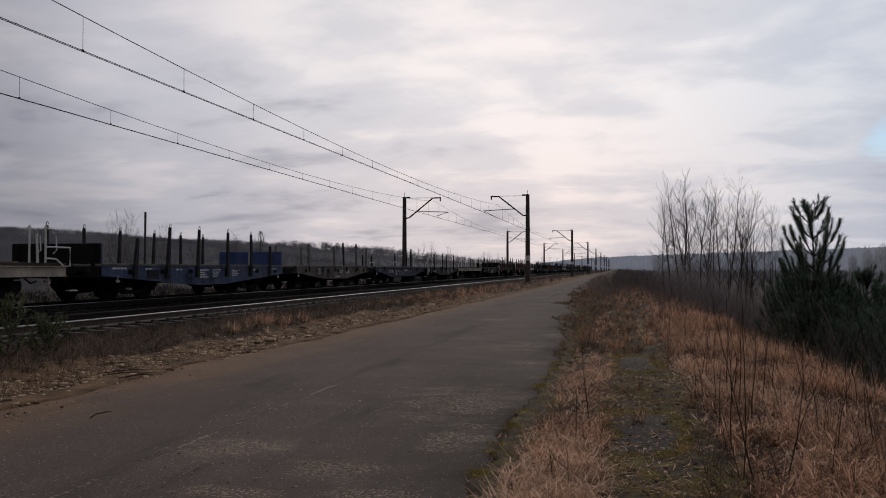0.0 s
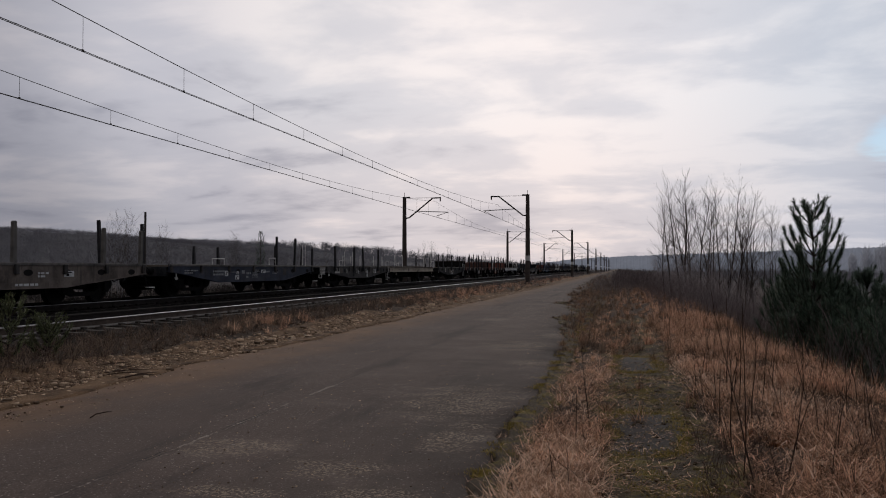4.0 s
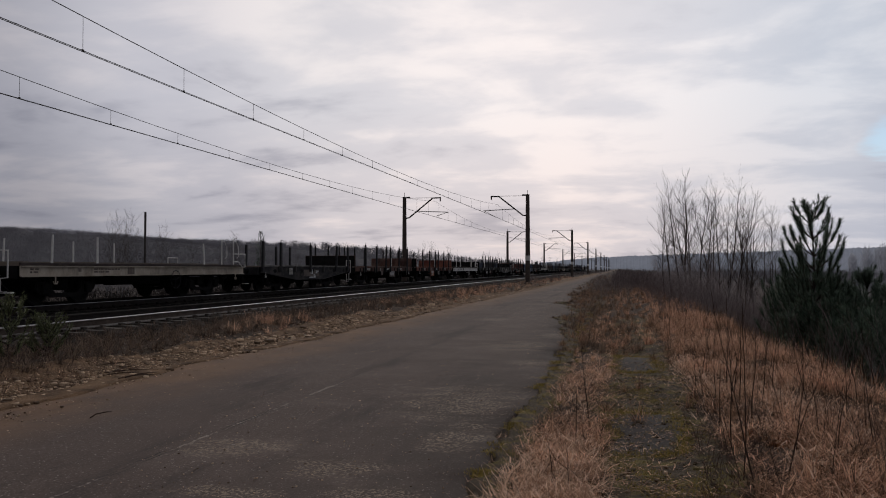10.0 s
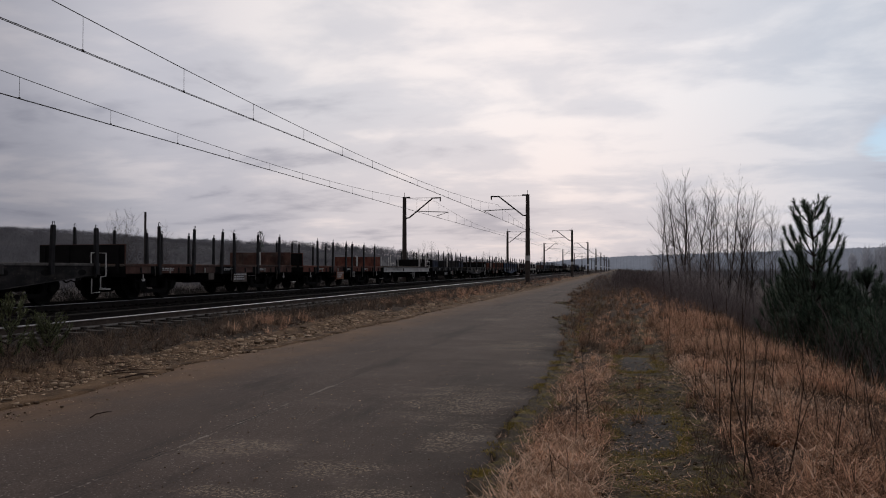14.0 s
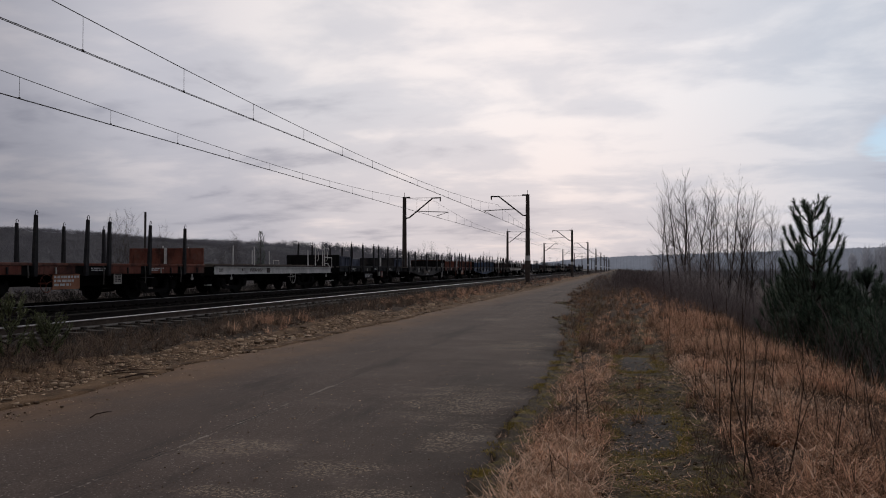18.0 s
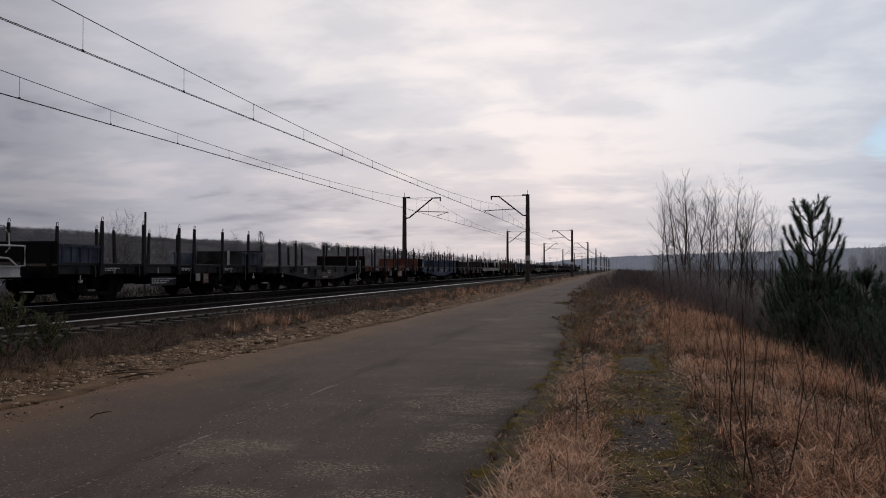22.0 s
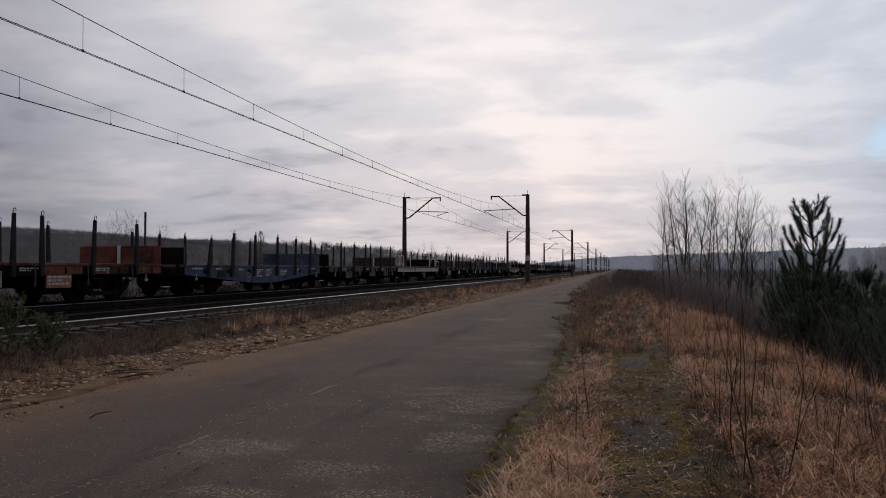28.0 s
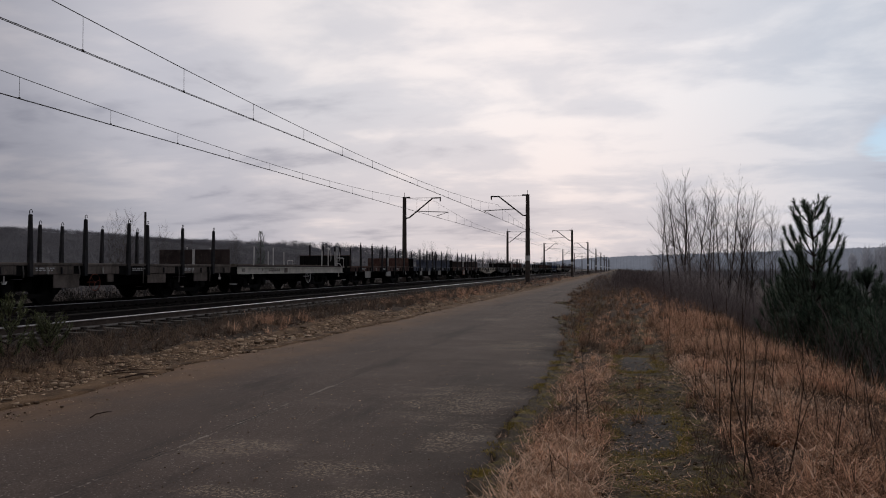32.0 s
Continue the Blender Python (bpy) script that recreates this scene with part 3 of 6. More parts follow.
# ---- tracks ----
def make_track(xc, name, near):
    root = tagged(new(name), "railway track with polished rails on concrete sleepers", "railway track", kind="structure")
    root.location = (xc, 0, 0)
    for sx in (-1, 1):
        for nm, mt, prof in (("rail_web", M["rail_side"], [(0.012, -0.1305), (0.012, -0.045), (0.034, -0.036), (0.034, -0.0165), (-0.034, -0.0165), (-0.034, -0.036), (-0.012, -0.045), (-0.012, -0.1305)]),
                             ("rail_foot", M["rail_foot"], [(-0.07, -0.17), (0.07, -0.17), (0.07, -0.155), (0.012, -0.13), (-0.012, -0.13), (-0.07, -0.155)]),
                             ("rail_head", M["rail_head"], [(-0.034, -0.016), (0.034, -0.016), (0.029, -0.003), (0.022, 0.0), (-0.022, 0.0), (-0.029, -0.003)])):
            bm = bmesh.new()
            a = [bm.verts.new((sx * 0.7525 + px, -60, RAIL_Z + pz)) for px, pz in prof]
            b = [bm.verts.new((sx * 0.7525 + px, 1500, RAIL_Z + pz)) for px, pz in prof]
            n = len(prof)
            for k in range(n):
                bm.faces.new((a[k], a[(k + 1) % n], b[(k + 1) % n], b[k]))
            # Left rails are darker; far track's webs and feet carry painted train shade.
            part(nm, bm, M["rail_darkened"] if sx < 0 or (not near and nm != "rail_head") else mt, root)
    bm = bmesh.new()
    for sx in (-1, 1):
        prism_pts = [(-0.15, -0.30), (0.15, -0.30), (0.11, -0.175), (-0.11, -0.175)]
        a = [bm.verts.new((sx * 0.45, y, z)) for y, z in prism_pts]
        b = [bm.verts.new((sx * 1.3, y * 0.95, z - 0.02)) for y, z in prism_pts]
        for k in range(4):
            bm.faces.new((a[k], a[(k + 1) % 4], b[(k + 1) % 4], b[k]))
        bm.faces.new(b)
        bm.faces.new(a[::-1])
        for s2 in (-1, 1):
            box(bm, sx * 0.7525 + s2 * 0.1 - 0.04, sx * 0.7525 + s2 * 0.1 + 0.04, -0.05, 0.05, -0.18, -0.135)
    box(bm, -0.45, 0.45, -0.11, 0.11, -0.30, -0.2)
    sl = finish("sleeper", bm, M["sleeper"])
    y = 6.0
    if near:
        for k in range(200):
            shared("sleeper", sl, root, pose(0, y, RAIL_Z))
            y += 0.6
    v0 = np.array([v.co for v in sl.vertices])
    sl.calc_loop_triangles()
    f0 = np.array([t.vertices for t in sl.loop_triangles])
    ys = np.arange(y, 420, 0.6)
    V = (v0[None] + np.stack([0 * ys, ys, 0 * ys + RAIL_Z], 1)[:, None]).reshape(-1, 3)
    F = (f0[None] + (np.arange(len(ys)) * len(v0))[:, None, None]).reshape(-1, 3)
    # Far track sleepers are coloured dark for the train's shade.
    tagged(shared("far_sleepers", mesh_np("far_sleepers", V, F, M["sleeper"] if near else M["rail_darkened"]), root), kind="stuff")


make_track(TRACK_NEAR, "track_near", True)
make_track(TRACK_FAR, "track_far", False)


def ballast_z(x):
    """Ballast bed: low shoulders that leave the sleeper ends bare."""
    d = -np.asarray(x, float)
    return -0.02 + (RAIL_Z - 0.29) * smoothstep(9.15, 9.8, d) * smoothstep(-20.3, -18.4, -d) + 0.085 * smoothstep(9.95, 10.25, d) * smoothstep(-18.0, -17.6, -d)


def make_ballast():
    xs = np.concatenate([np.arange(-20.5, -8.6, 0.12)])
    ys = np.concatenate([np.arange(-20, 45, 0.25), np.arange(45, 120, 1.0), np.arange(120, 1500, 20.0)])
    X, Y = np.meshgrid(xs, ys)
    Z = ballast_z(X) + rng.normal(0, 0.014, X.shape)
    n, m = len(xs), len(ys)
    i = np.arange((m - 1) * (n - 1))
    q = (i // (n - 1)) * n + i % (n - 1)
    ob = new("ballast", mesh_np("ballast", np.stack([X, Y, Z], -1), np.stack([q, q + 1, q + n + 1, q + n], 1), M["ballast"]))
    tagged(ob, "dark grimy ballast bed under the tracks", "ballast", kind="structure")


make_ballast()


def rocks(name, xyz, sizes, material, label, category):
    """Loose stones, each an irregular lump of eight corners."""
    c = np.array([(x, y, z) for x in (-1, 1) for y in (-1, 1) for z in (-1, 1)], float)
    f = np.array([(0, 1, 3, 2), (4, 6, 7, 5), (0, 4, 5, 1), (2, 3, 7, 6), (0, 2, 6, 4), (1, 5, 7, 3)])
    k = len(xyz)
    V = c[None] * rng.uniform(0.45, 1.0, (k, 8, 3)) * sizes[:, None, None] * np.array([1, 1, 0.6])
    a = rng.uniform(0, 6.28, k)
    ca, sa = np.cos(a)[:, None], np.sin(a)[:, None]
    V = np.stack([V[..., 0] * ca - V[..., 1] * sa, V[..., 0] * sa + V[..., 1] * ca, V[..., 2]], -1) + xyz[:, None]
    F = (f[None] + (np.arange(k) * 8)[:, None, None]).reshape(-1, 4)
    return tagged(new(name, mesh_np(name, V, F, material)), label, category, kind="stuff")


# ---- catenary ----
SPAN, MAST_Y = 67.5, 72.5


def make_mast(x, y, toward, height):
    """One mast with its cantilever; toward is +1 or -1, the side on which the track lies."""
    r = tagged(new("catenary_mast"), "dark tapered overhead line mast with a steel cantilever", "mast", "overhead line masts")
    r.location = (x, y, 0.2)
    h = height - 0.2
    s = toward
    bm = bmesh.new()
    tube(bm, [(0, 0, -0.4), (0, 0, h)], [0.24, 0.17], 8)
    part("pole", bm, M["mast"], r)
    bm = bmesh.new()
    tube(bm, [(0, 0, 2.1), (0, 0, 2.55)], [0.236, 0.231], 8)
    if s < 0:
        part("number_band", bm, M["mast_white"], r, "white painted band")
    bm = bmesh.new()
    tube(bm, [(s * 0.15, 0, h - 1.95), (s * 0.45, 0, h - 1.9), (s * 2.65, 0, h - 0.15), (s * 3.4, 0, h - 0.13)], 0.065, 6)
    part("strut", bm, M["mast_steel"], r)
    bm = bmesh.new()
    tube(bm, [(0, 0, h - 0.12), (s * 2.65, 0, h - 0.12)], 0.02, 5)
    part("tie_rod", bm, M["mast_steel"], r)
    bm = bmesh.new()
    tube(bm, [(s * 1.25, 0, h - 1.32), (s * 4.1, 0, h - 1.45)], 0.035, 5)
    part("steady_tube", bm, M["mast_steel"], r)
    bm = bmesh.new()
    tube(bm, [(s * 4.0, 0, h - 1.47), (s * 2.95, 0, CONTACT_Z - 0.2 + 0.06)], 0.022, 5)
    part("registration_arm", bm, M["mast_steel"], r)
    bm = bmesh.new()
    tube(bm, [(s * 0.05, 0.1, h - 0.05), (s * 0.5, 0.1, h - 0.03)], 0.06, 6)
    part("top_bracket", bm, M["mast_steel"], r)
    bm = bmesh.new()
    tube(bm, [(0, 0, h - 0.02), (0, 0, h + 0.42)], 0.02, 5)
    part("spike", bm, M["mast_steel"], r)
    bm = bmesh.new()
    zi = h - 0.16
    tube(bm, [(s * 3.35, 0, zi), (s * 3.35, 0, zi - 0.08), (s * 3.35, 0, zi - 0.1), (s * 3.35, 0, zi - 0.3)], [0.03, 0.08, 0.05, 0.07], 8)
    part("insulator", bm, M["insulator"], r)
    bm = bmesh.new()
    box(bm, -0.4, 0.4, -0.4, 0.4, -0.45, 0.12, 0.03)
    part("footing", bm, M["sleeper"], r, "concrete footing")
    return r


for k in range(-1, 9):
    make_mast(-8.3, MAST_Y + k * SPAN, -1, 8.35)
    make_mast(-19.26, 70.0 + k * SPAN, 1, 8.1)


def wires(xc, y_mast, name, stag, drop0, sag):
    """Contact wire, sagging messenger and droppers of one track."""
    root = tagged(new(name), "sagging overhead line with messenger wire and droppers", "overhead line")
    xs = lambda y: xc + stag * math.sin(math.pi * (y - y_mast) / SPAN + math.pi / 2)

    def mess(y):
        q = ((y - y_mast) / SPAN) % 1.0
        return CONTACT_Z + 0.30 + sag * (2 * q - 1) ** 2

    for off in (-0.03, 0.03):
        bm = bmesh.new()
        tube(bm, [(xs(y) + off, y, CONTACT_Z) for y in np.arange(y_mast - 2 * SPAN, y_mast + 8 * SPAN + 1, SPAN / 4)], 0.0085, 5)
        part("contact_wire", bm, M["wire"], root)
    bm = bmesh.new()
    tube(bm, [(xs(y), y, mess(y)) for y in np.arange(y_mast - 2 * SPAN, y_mast + 8 * SPAN + 1, SPAN / 24)], 0.0105, 5)
    part("messenger_wire", bm, M["wire"], root)
    y = drop0 - 12
    while y < y_mast + 2 * SPAN:
        bm = bmesh.new()
        tube(bm, [(xs(y), y, CONTACT_Z), (xs(y), y, mess(y))], 0.0065, 4)
        box(bm, xs(y) - 0.018, xs(y) + 0.018, y - 0.025, y + 0.025, CONTACT_Z - 0.01, CONTACT_Z + 0.04)
        part("dropper", bm, M["wire"], root)
        y += 4.05


wires(TRACK_NEAR, MAST_Y, "overhead_line", 0.12, 14.8, 0.92)
wires(-16.25, 70.0, "overhead_line", -0.12, 18.6, 1.1)


# ---- wagons: y along the train, x = +1.56 is the side towards the road, z = 0 at the rails ----
WAGONS, WHEELSETS = [], []
HALF = 1.56


def wheelset_mesh():
    bm = bmesh.new()
    for s in (-1, 1):
        prof = [(0.68, 0.10), (0.68, 0.12), (0.70, 0.40), (0.685, 0.49), (0.72, 0.49), (0.725, 0.462), (0.82, 0.455), (0.82, 0.40), (0.77, 0.36), (0.75, 0.16), (0.80, 0.12), (0.80, 0.07)]
        rings = [[bm.verts.new((s * x, r * math.cos(a), r * math.sin(a))) for a in [2 * math.pi * k / 20 for k in range(20)]] for x, r in prof]
        for r0, r1 in zip(rings, rings[1:]):
            for k in range(20):
                bm.faces.new((r0[k], r0[(k + 1) % 20], r1[(k + 1) % 20], r1[k]))
        tube(bm, [(s * 0.80, 0, 0), (s * 1.05, 0, 0)], 0.07, 8)
    tube(bm, [(-0.7, 0, 0), (0.7, 0, 0)], 0.085, 8)
    return finish("wheelset", bm, M["steel_dark"])


def bogie_mesh():
    bm = bmesh.new()
    for s in (-1, 1):
        prof = [(-1.25, 0.62), (-0.75, 0.66), (-0.45, 0.34), (0.45, 0.34), (0.75, 0.66), (1.25, 0.62), (1.25, 0.50), (1.05, 0.30), (0.75, 0.30), (0.55, 0.22), (-0.55, 0.22), (-0.75, 0.30), (-1.05, 0.30), (-1.25, 0.50)]
        prism(bm, prof, s * 0.96, s * 1.08)
        for y in (-0.9, 0.9):
            box(bm, s * 1.08 - 0.03, s * 1.08 + 0.09, y - 0.14, y + 0.14, 0.34, 0.60, 0.03)
        for y in (-0.62, 0.62, -1.18, 1.18):
            tube(bm, [(s * 1.02, y, 0.42), (s * 1.02, y, 0.70)], 0.075, 8)
    box(bm, -1.0, 1.0, -0.2, 0.2, 0.42, 0.72, 0.03)
    for y in (-1.2, 1.2):
        box(bm, -0.95, 0.95, y - 0.05, y + 0.05, 0.5, 0.6)
    return finish("bogie", bm, M["steel_dark"])


def buffer_mesh():
    bm = bmesh.new()
    tube(bm, [(0, 0, 0), (0, 0.22, 0), (0, 0.22, 0), (0, 0.50, 0)], [0.13, 0.11, 0.075, 0.075], 10)
    tube(bm, [(0, 0.50, 0), (0, 0.55, 0)], [0.21, 0.20], 12)
    return finish("buffer", bm, M["steel_dark"])


def stake_mesh(h, w0, w1, hook, material, below=0.36, thick=0.045):
    bm = bmesh.new()
    prof = [(-w0 / 2, -below), (w0 / 2, -below), (w0 / 2, 0.05), (w1 / 2, h - 0.03), (w1 * 0.2, h), (-w1 * 0.2, h), (-w1 / 2, h - 0.03), (-w0 / 2, 0.05)]
    prism(bm, prof, -thick, thick)
    if hook == 1:
        pts = [(0, -0.02 + 0.0, h - 0.02), (0, -0.03, h + 0.06)] + [(0, 0.02 - 0.05 * math.cos(a), h + 0.07 + 0.05 * math.sin(a)) for a in (0.5, 1.1, 1.7, 2.3, 3.1, 3.8)]
        tube(bm, pts, 0.012, 5)
    elif hook == 2:
        tube(bm, [(0, -0.035, h - 0.02), (0, -0.035, h + 0.09), (0, 0.035, h + 0.09), (0, 0.035, h - 0.02)], 0.012, 5)
    return finish("stake", bm, material)


WHEELSET, BOGIE, BUFFER = wheelset_mesh(), bogie_mesh(), buffer_mesh()
STAKES = dict(
    hook=stake_mesh(1.245, 0.130, 0.052, 1, M["stake"]),
    tilt=stake_mesh(1.245, 0.138, 0.055, 1, M["stake"]),
    short=stake_mesh(0.82, 0.15, 0.07, 0, M["stake"]),
    square=stake_mesh(1.02, 0.13, 0.115, 2, M["stake"], 0.30),
    squarehook=stake_mesh(1.04, 0.13, 0.115, 1, M["stake"], 0.30),
    grey=stake_mesh(1.05, 0.12, 0.11, 0, M["stake_grey"], 0.02),
    tall=stake_mesh(1.40, 0.10, 0.09, 0, M["stake"], 0.02),
    white=stake_mesh(0.76, 0.060, 0.036, 0, M["pale_rail"], 0.02, 0.02),
)


def bars(name, parent, x, y0, y1, z0, z1, rows, material, ragged=True):
    """Unreadable lettering as plain bars on the side of the wagon."""
    bm = bmesh.new()
    h = (z1 - z0) / rows
    for k in range(rows):
        e = y1 - (rng.uniform(0, 0.45) * (y1 - y0) if ragged and k else 0)
        a = y0
        while a < e - 0.02:
            b = min(e, a + rng.uniform(0.05, 0.20))
            box(bm, x, x + 0.004, a, b, z1 - (k + 0.60) * h, z1 - k * h)
            a = b + rng.uniform(0.025, 0.06)
    return part(name, bm, material, parent, "worn lettering too small to read")


def handrail(parent, pts, r=0.02, name="handrail", material=None):
    bm = bmesh.new()
    tube(bm, pts, r, 6)
    return part(name, bm, material or M["pale_rail"], parent, "pale steel handrail")


def handwheel(parent, x, y, z, r, material):
    bm = bmesh.new()
    tube(bm, [(x, y + r * math.cos(a), z + r * math.sin(a)) for a in [2 * math.pi * k / 18 for k in range(19)]], 0.013, 6, False)
    for a in (0.3, 2.4, 4.5):
        tube(bm, [(x, y, z), (x, y + r * math.cos(a), z + r * math.sin(a))], 0.008, 5)
    tube(bm, [(x - 0.25, y, z), (x + 0.03, y, z)], 0.025, 6)
    return part("brake_handwheel", bm, material, parent, "brake handwheel with thin spokes")


def anchor_mark(parent, x, y, z, material=None):
    """The small cast rope hook under the sill."""
    bm = bmesh.new()
    tube(bm, [(x, y, z), (x, y, z - 0.20)], 0.018, 5)
    tube(bm, [(x, y - 0.08, z - 0.14), (x, y - 0.05, z - 0.2), (x, y + 0.05, z - 0.2), (x, y + 0.08, z - 0.14)], 0.02, 5)
    return part("rope_hook", bm, material or M["pale_rail"], parent, "pale cast rope hook")


def base_wagon(label, length, paint, group="wagons of the goods train"):
    """Underframe, bogies, buffers and couplings, without the sides."""
    w = tagged(new("flat_wagon"), label, "goods wagon", group)
    h = length / 2
    box_part("centre_sill", M["steel_dark"], w, -0.22, 0.22, -h + 0.15, h - 0.15, 0.72, DECK - 0.09)
    for s in (-1, 1):
        e = s * h
        box_part("end_beam", paint, w, -1.46, 1.46, min(e, e - s * 0.14), max(e, e - s * 0.14), DECK - 0.42, DECK - 0.09, bevel=0.015)
        for x in (-0.875, 0.875):
            shared("buffer", BUFFER, w, pose(x, e, 0.94) if s > 0 else pose(x, e, 0.94, 0, 0, 180))
        bm = bmesh.new()
        tube(bm, [(0, e, 0.88), (0, e + s * 0.3, 0.88), (0.0, e + s * 0.42, 0.95), (0.0, e + s * 0.36, 1.0)], 0.045, 6)
        tube(bm, [(0.1, e, 0.84), (0.1, e + s * 0.4, 0.60), (0.1, e + s * 0.62, 0.66)], 0.025, 6)
        part("coupling", bm, M["steel_dark"], w)
        bog = shared("bogie", BOGIE, w, pose(0, s * (h - 2.35), 0))
        for y in (-0.9, 0.9):
            ws = shared("wheelset", WHEELSET, bog, pose(0, y, 0.46))
            WHEELSETS.append((ws, y))
    bm = bmesh.new()
    box(bm, HALF - 0.12, HALF + 0.02, h + 0.12, h + 0.46, 0.40, 0.43)
    step = part("end_step", bm, M["pale_rail"], w, "pale painted step")
    bm = bmesh.new()
    for y in (h + 0.15, h + 0.42):
        tube(bm, [(HALF - 0.05, y, 0.40), (HALF - 0.05, h - 0.05, DECK - 0.38)], 0.012, 5)
    part("bracket", bm, M["steel_dark"], step)
    for s in (-1, 1):
        box_part("brake_gear", M["steel_dark"], w, s * 0.3, s * 0.75, -1.6 + 0.5 * s, 1.0 + 0.5 * s, 0.50, 0.86, bevel=0.04)
    return w


def deck(w, length, width=HALF, z=DECK, edge=None):
    bm = bmesh.new()
    n = int(length / 0.24)
    d = length / n
    for k in range(n):
        y = -length / 2 + k * d
        box(bm, -width + 0.05, width - 0.05, y + 0.006, y + d - 0.006, z - 0.085, z - 0.03 + rng.uniform(-0.004, 0.004))
    part("deck", bm, M["wood"], w, "weathered plank deck")
    for s in (-1, 1):
        box_part("deck_edge", edge or M["edge_paint"], w, *sorted((s * (width - 0.05), s * (width + 0.01))), -length / 2, length / 2, z - 0.075, z, bevel=0.008)


dice_s = random.Random(3)


def add_stakes(w, kind, ys, xs, tilt=0.0, length=0):
    for y in ys:
        t = tilt if isinstance(tilt, (int, float)) else tilt.get(y, 0.0)
        shared("stake", STAKES[kind], w, pose(xs, y - length / 2, DECK, t + dice_s.gauss(0, 0.9), dice_s.gauss(0, 0.7), 0))


def pockets(w, ys, length, material, z0=-0.36, z1=-0.08, x=HALF + 0.005, wide=0.22):
    for y in ys:
        for s in (-1, 1):
            box_part("stake_pocket", material, w, *sorted((s * x, s * (x + 0.075))), y - length / 2 - wide / 2, y - length / 2 + wide / 2, DECK + z0, DECK + z1, bevel=0.012)


def fishbelly(w, length, paint, depth, flat, shallow, t0=1.2, holes=True):
    """Side girders that are deepest at mid length."""
    h = length / 2
    prof = [(-h, -0.076), (h, -0.076), (h, -shallow), (h - t0, -shallow), (flat / 2, -depth), (-flat / 2, -depth), (-h + t0, -shallow), (-h, -shallow)]
    for s in (-1, 1):
        bm = bmesh.new()
        prism(bm, [(y, DECK + z) for y, z in prof], *sorted((s * (HALF - 0.03), s * (HALF - 0.015))))
        g = part("side_girder", bm, paint, w)
        bm = bmesh.new()
        low = prof[3:7]
        for (ya, za), (yb, zb) in zip([(h, -shallow)] + low[:1] + low[1:], low + [(-h, -shallow)]):
            vs = [bm.verts.new((s * x, y, DECK + z + dz)) for dz in (0.0, -0.02) for (x, y, z) in ((HALF - 0.14, ya, za), (HALF + 0.03, ya, za), (HALF + 0.03, yb, zb), (HALF - 0.14, yb, zb))]
            if abs(ya - yb) < 1e-4:
                continue
            for f in ((0, 1, 2, 3), (7, 6, 5, 4), (0, 4, 5, 1), (1, 5, 6, 2), (2, 6, 7, 3), (3, 7, 4, 0)):
                bm.faces.new([vs[i] for i in f])
        f = part("lower_flange", bm, paint, g)
        # No hole is cut: a dark disc paints the shade of the opening.
        if holes:
            for y in np.linspace(-h + 1.1, h - 1.1, 7):
                bm = bmesh.new()
                pts = [(0.17 * math.cos(a) + y + 0.32, DECK - 0.26 + 0.085 * math.sin(a)) for a in [2 * math.pi * k / 12 for k in range(12)]]
                prism(bm, pts, *sorted((s * (HALF - 0.02), s * (HALF - 0.011))))
                part("lightening_hole", bm, M["steel_dark"], g, "dark oval disc painted as an opening")
    box_part("inner_girder", M["steel_dark"], w, -0.9, 0.9, -flat / 2, flat / 2, DECK - depth + 0.12, DECK - 0.1)


def end_wall(w, y, paint, h=0.60, stripe=True, outer=None):
    s = 1 if y > 0 else -1
    bm = bmesh.new()
    box(bm, -HALF + 0.04, HALF - 0.04, *sorted((y, y - s * 0.06)), DECK - 0.02, DECK + h, 0.01)
    ob = part("end_wall", bm, paint, w)
    bm = bmesh.new()
    box(bm, -HALF + 0.06, HALF - 0.06, *sorted((y + s * 0.004, y + s * 0.03)), DECK + 0.0, DECK + h - 0.02)
    for x in (-1.3, -0.45, 0.45, 1.3):
        box(bm, x - 0.05, x + 0.05, *sorted((y + s * 0.03, y + s * 0.10)), DECK - 0.3, DECK + h - 0.03)
    part("outer_face", bm, outer or M["steel_dark"], ob, "sooty outer face with ribs")
    if stripe:
        box_part("white_bracket", M["pale_rail"], ob, -0.05, 0.05, *sorted((y - s * 0.062, y - s * 0.10)), DECK - 0.02, DECK + h + 0.01)
    return ob


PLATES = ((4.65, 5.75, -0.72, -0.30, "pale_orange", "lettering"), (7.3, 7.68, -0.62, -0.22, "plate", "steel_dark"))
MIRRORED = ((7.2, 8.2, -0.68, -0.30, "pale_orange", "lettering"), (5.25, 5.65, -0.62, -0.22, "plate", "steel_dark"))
A_STAKES = (1.75, 3.9, 5.93, 6.95, 9.03, 11.13)


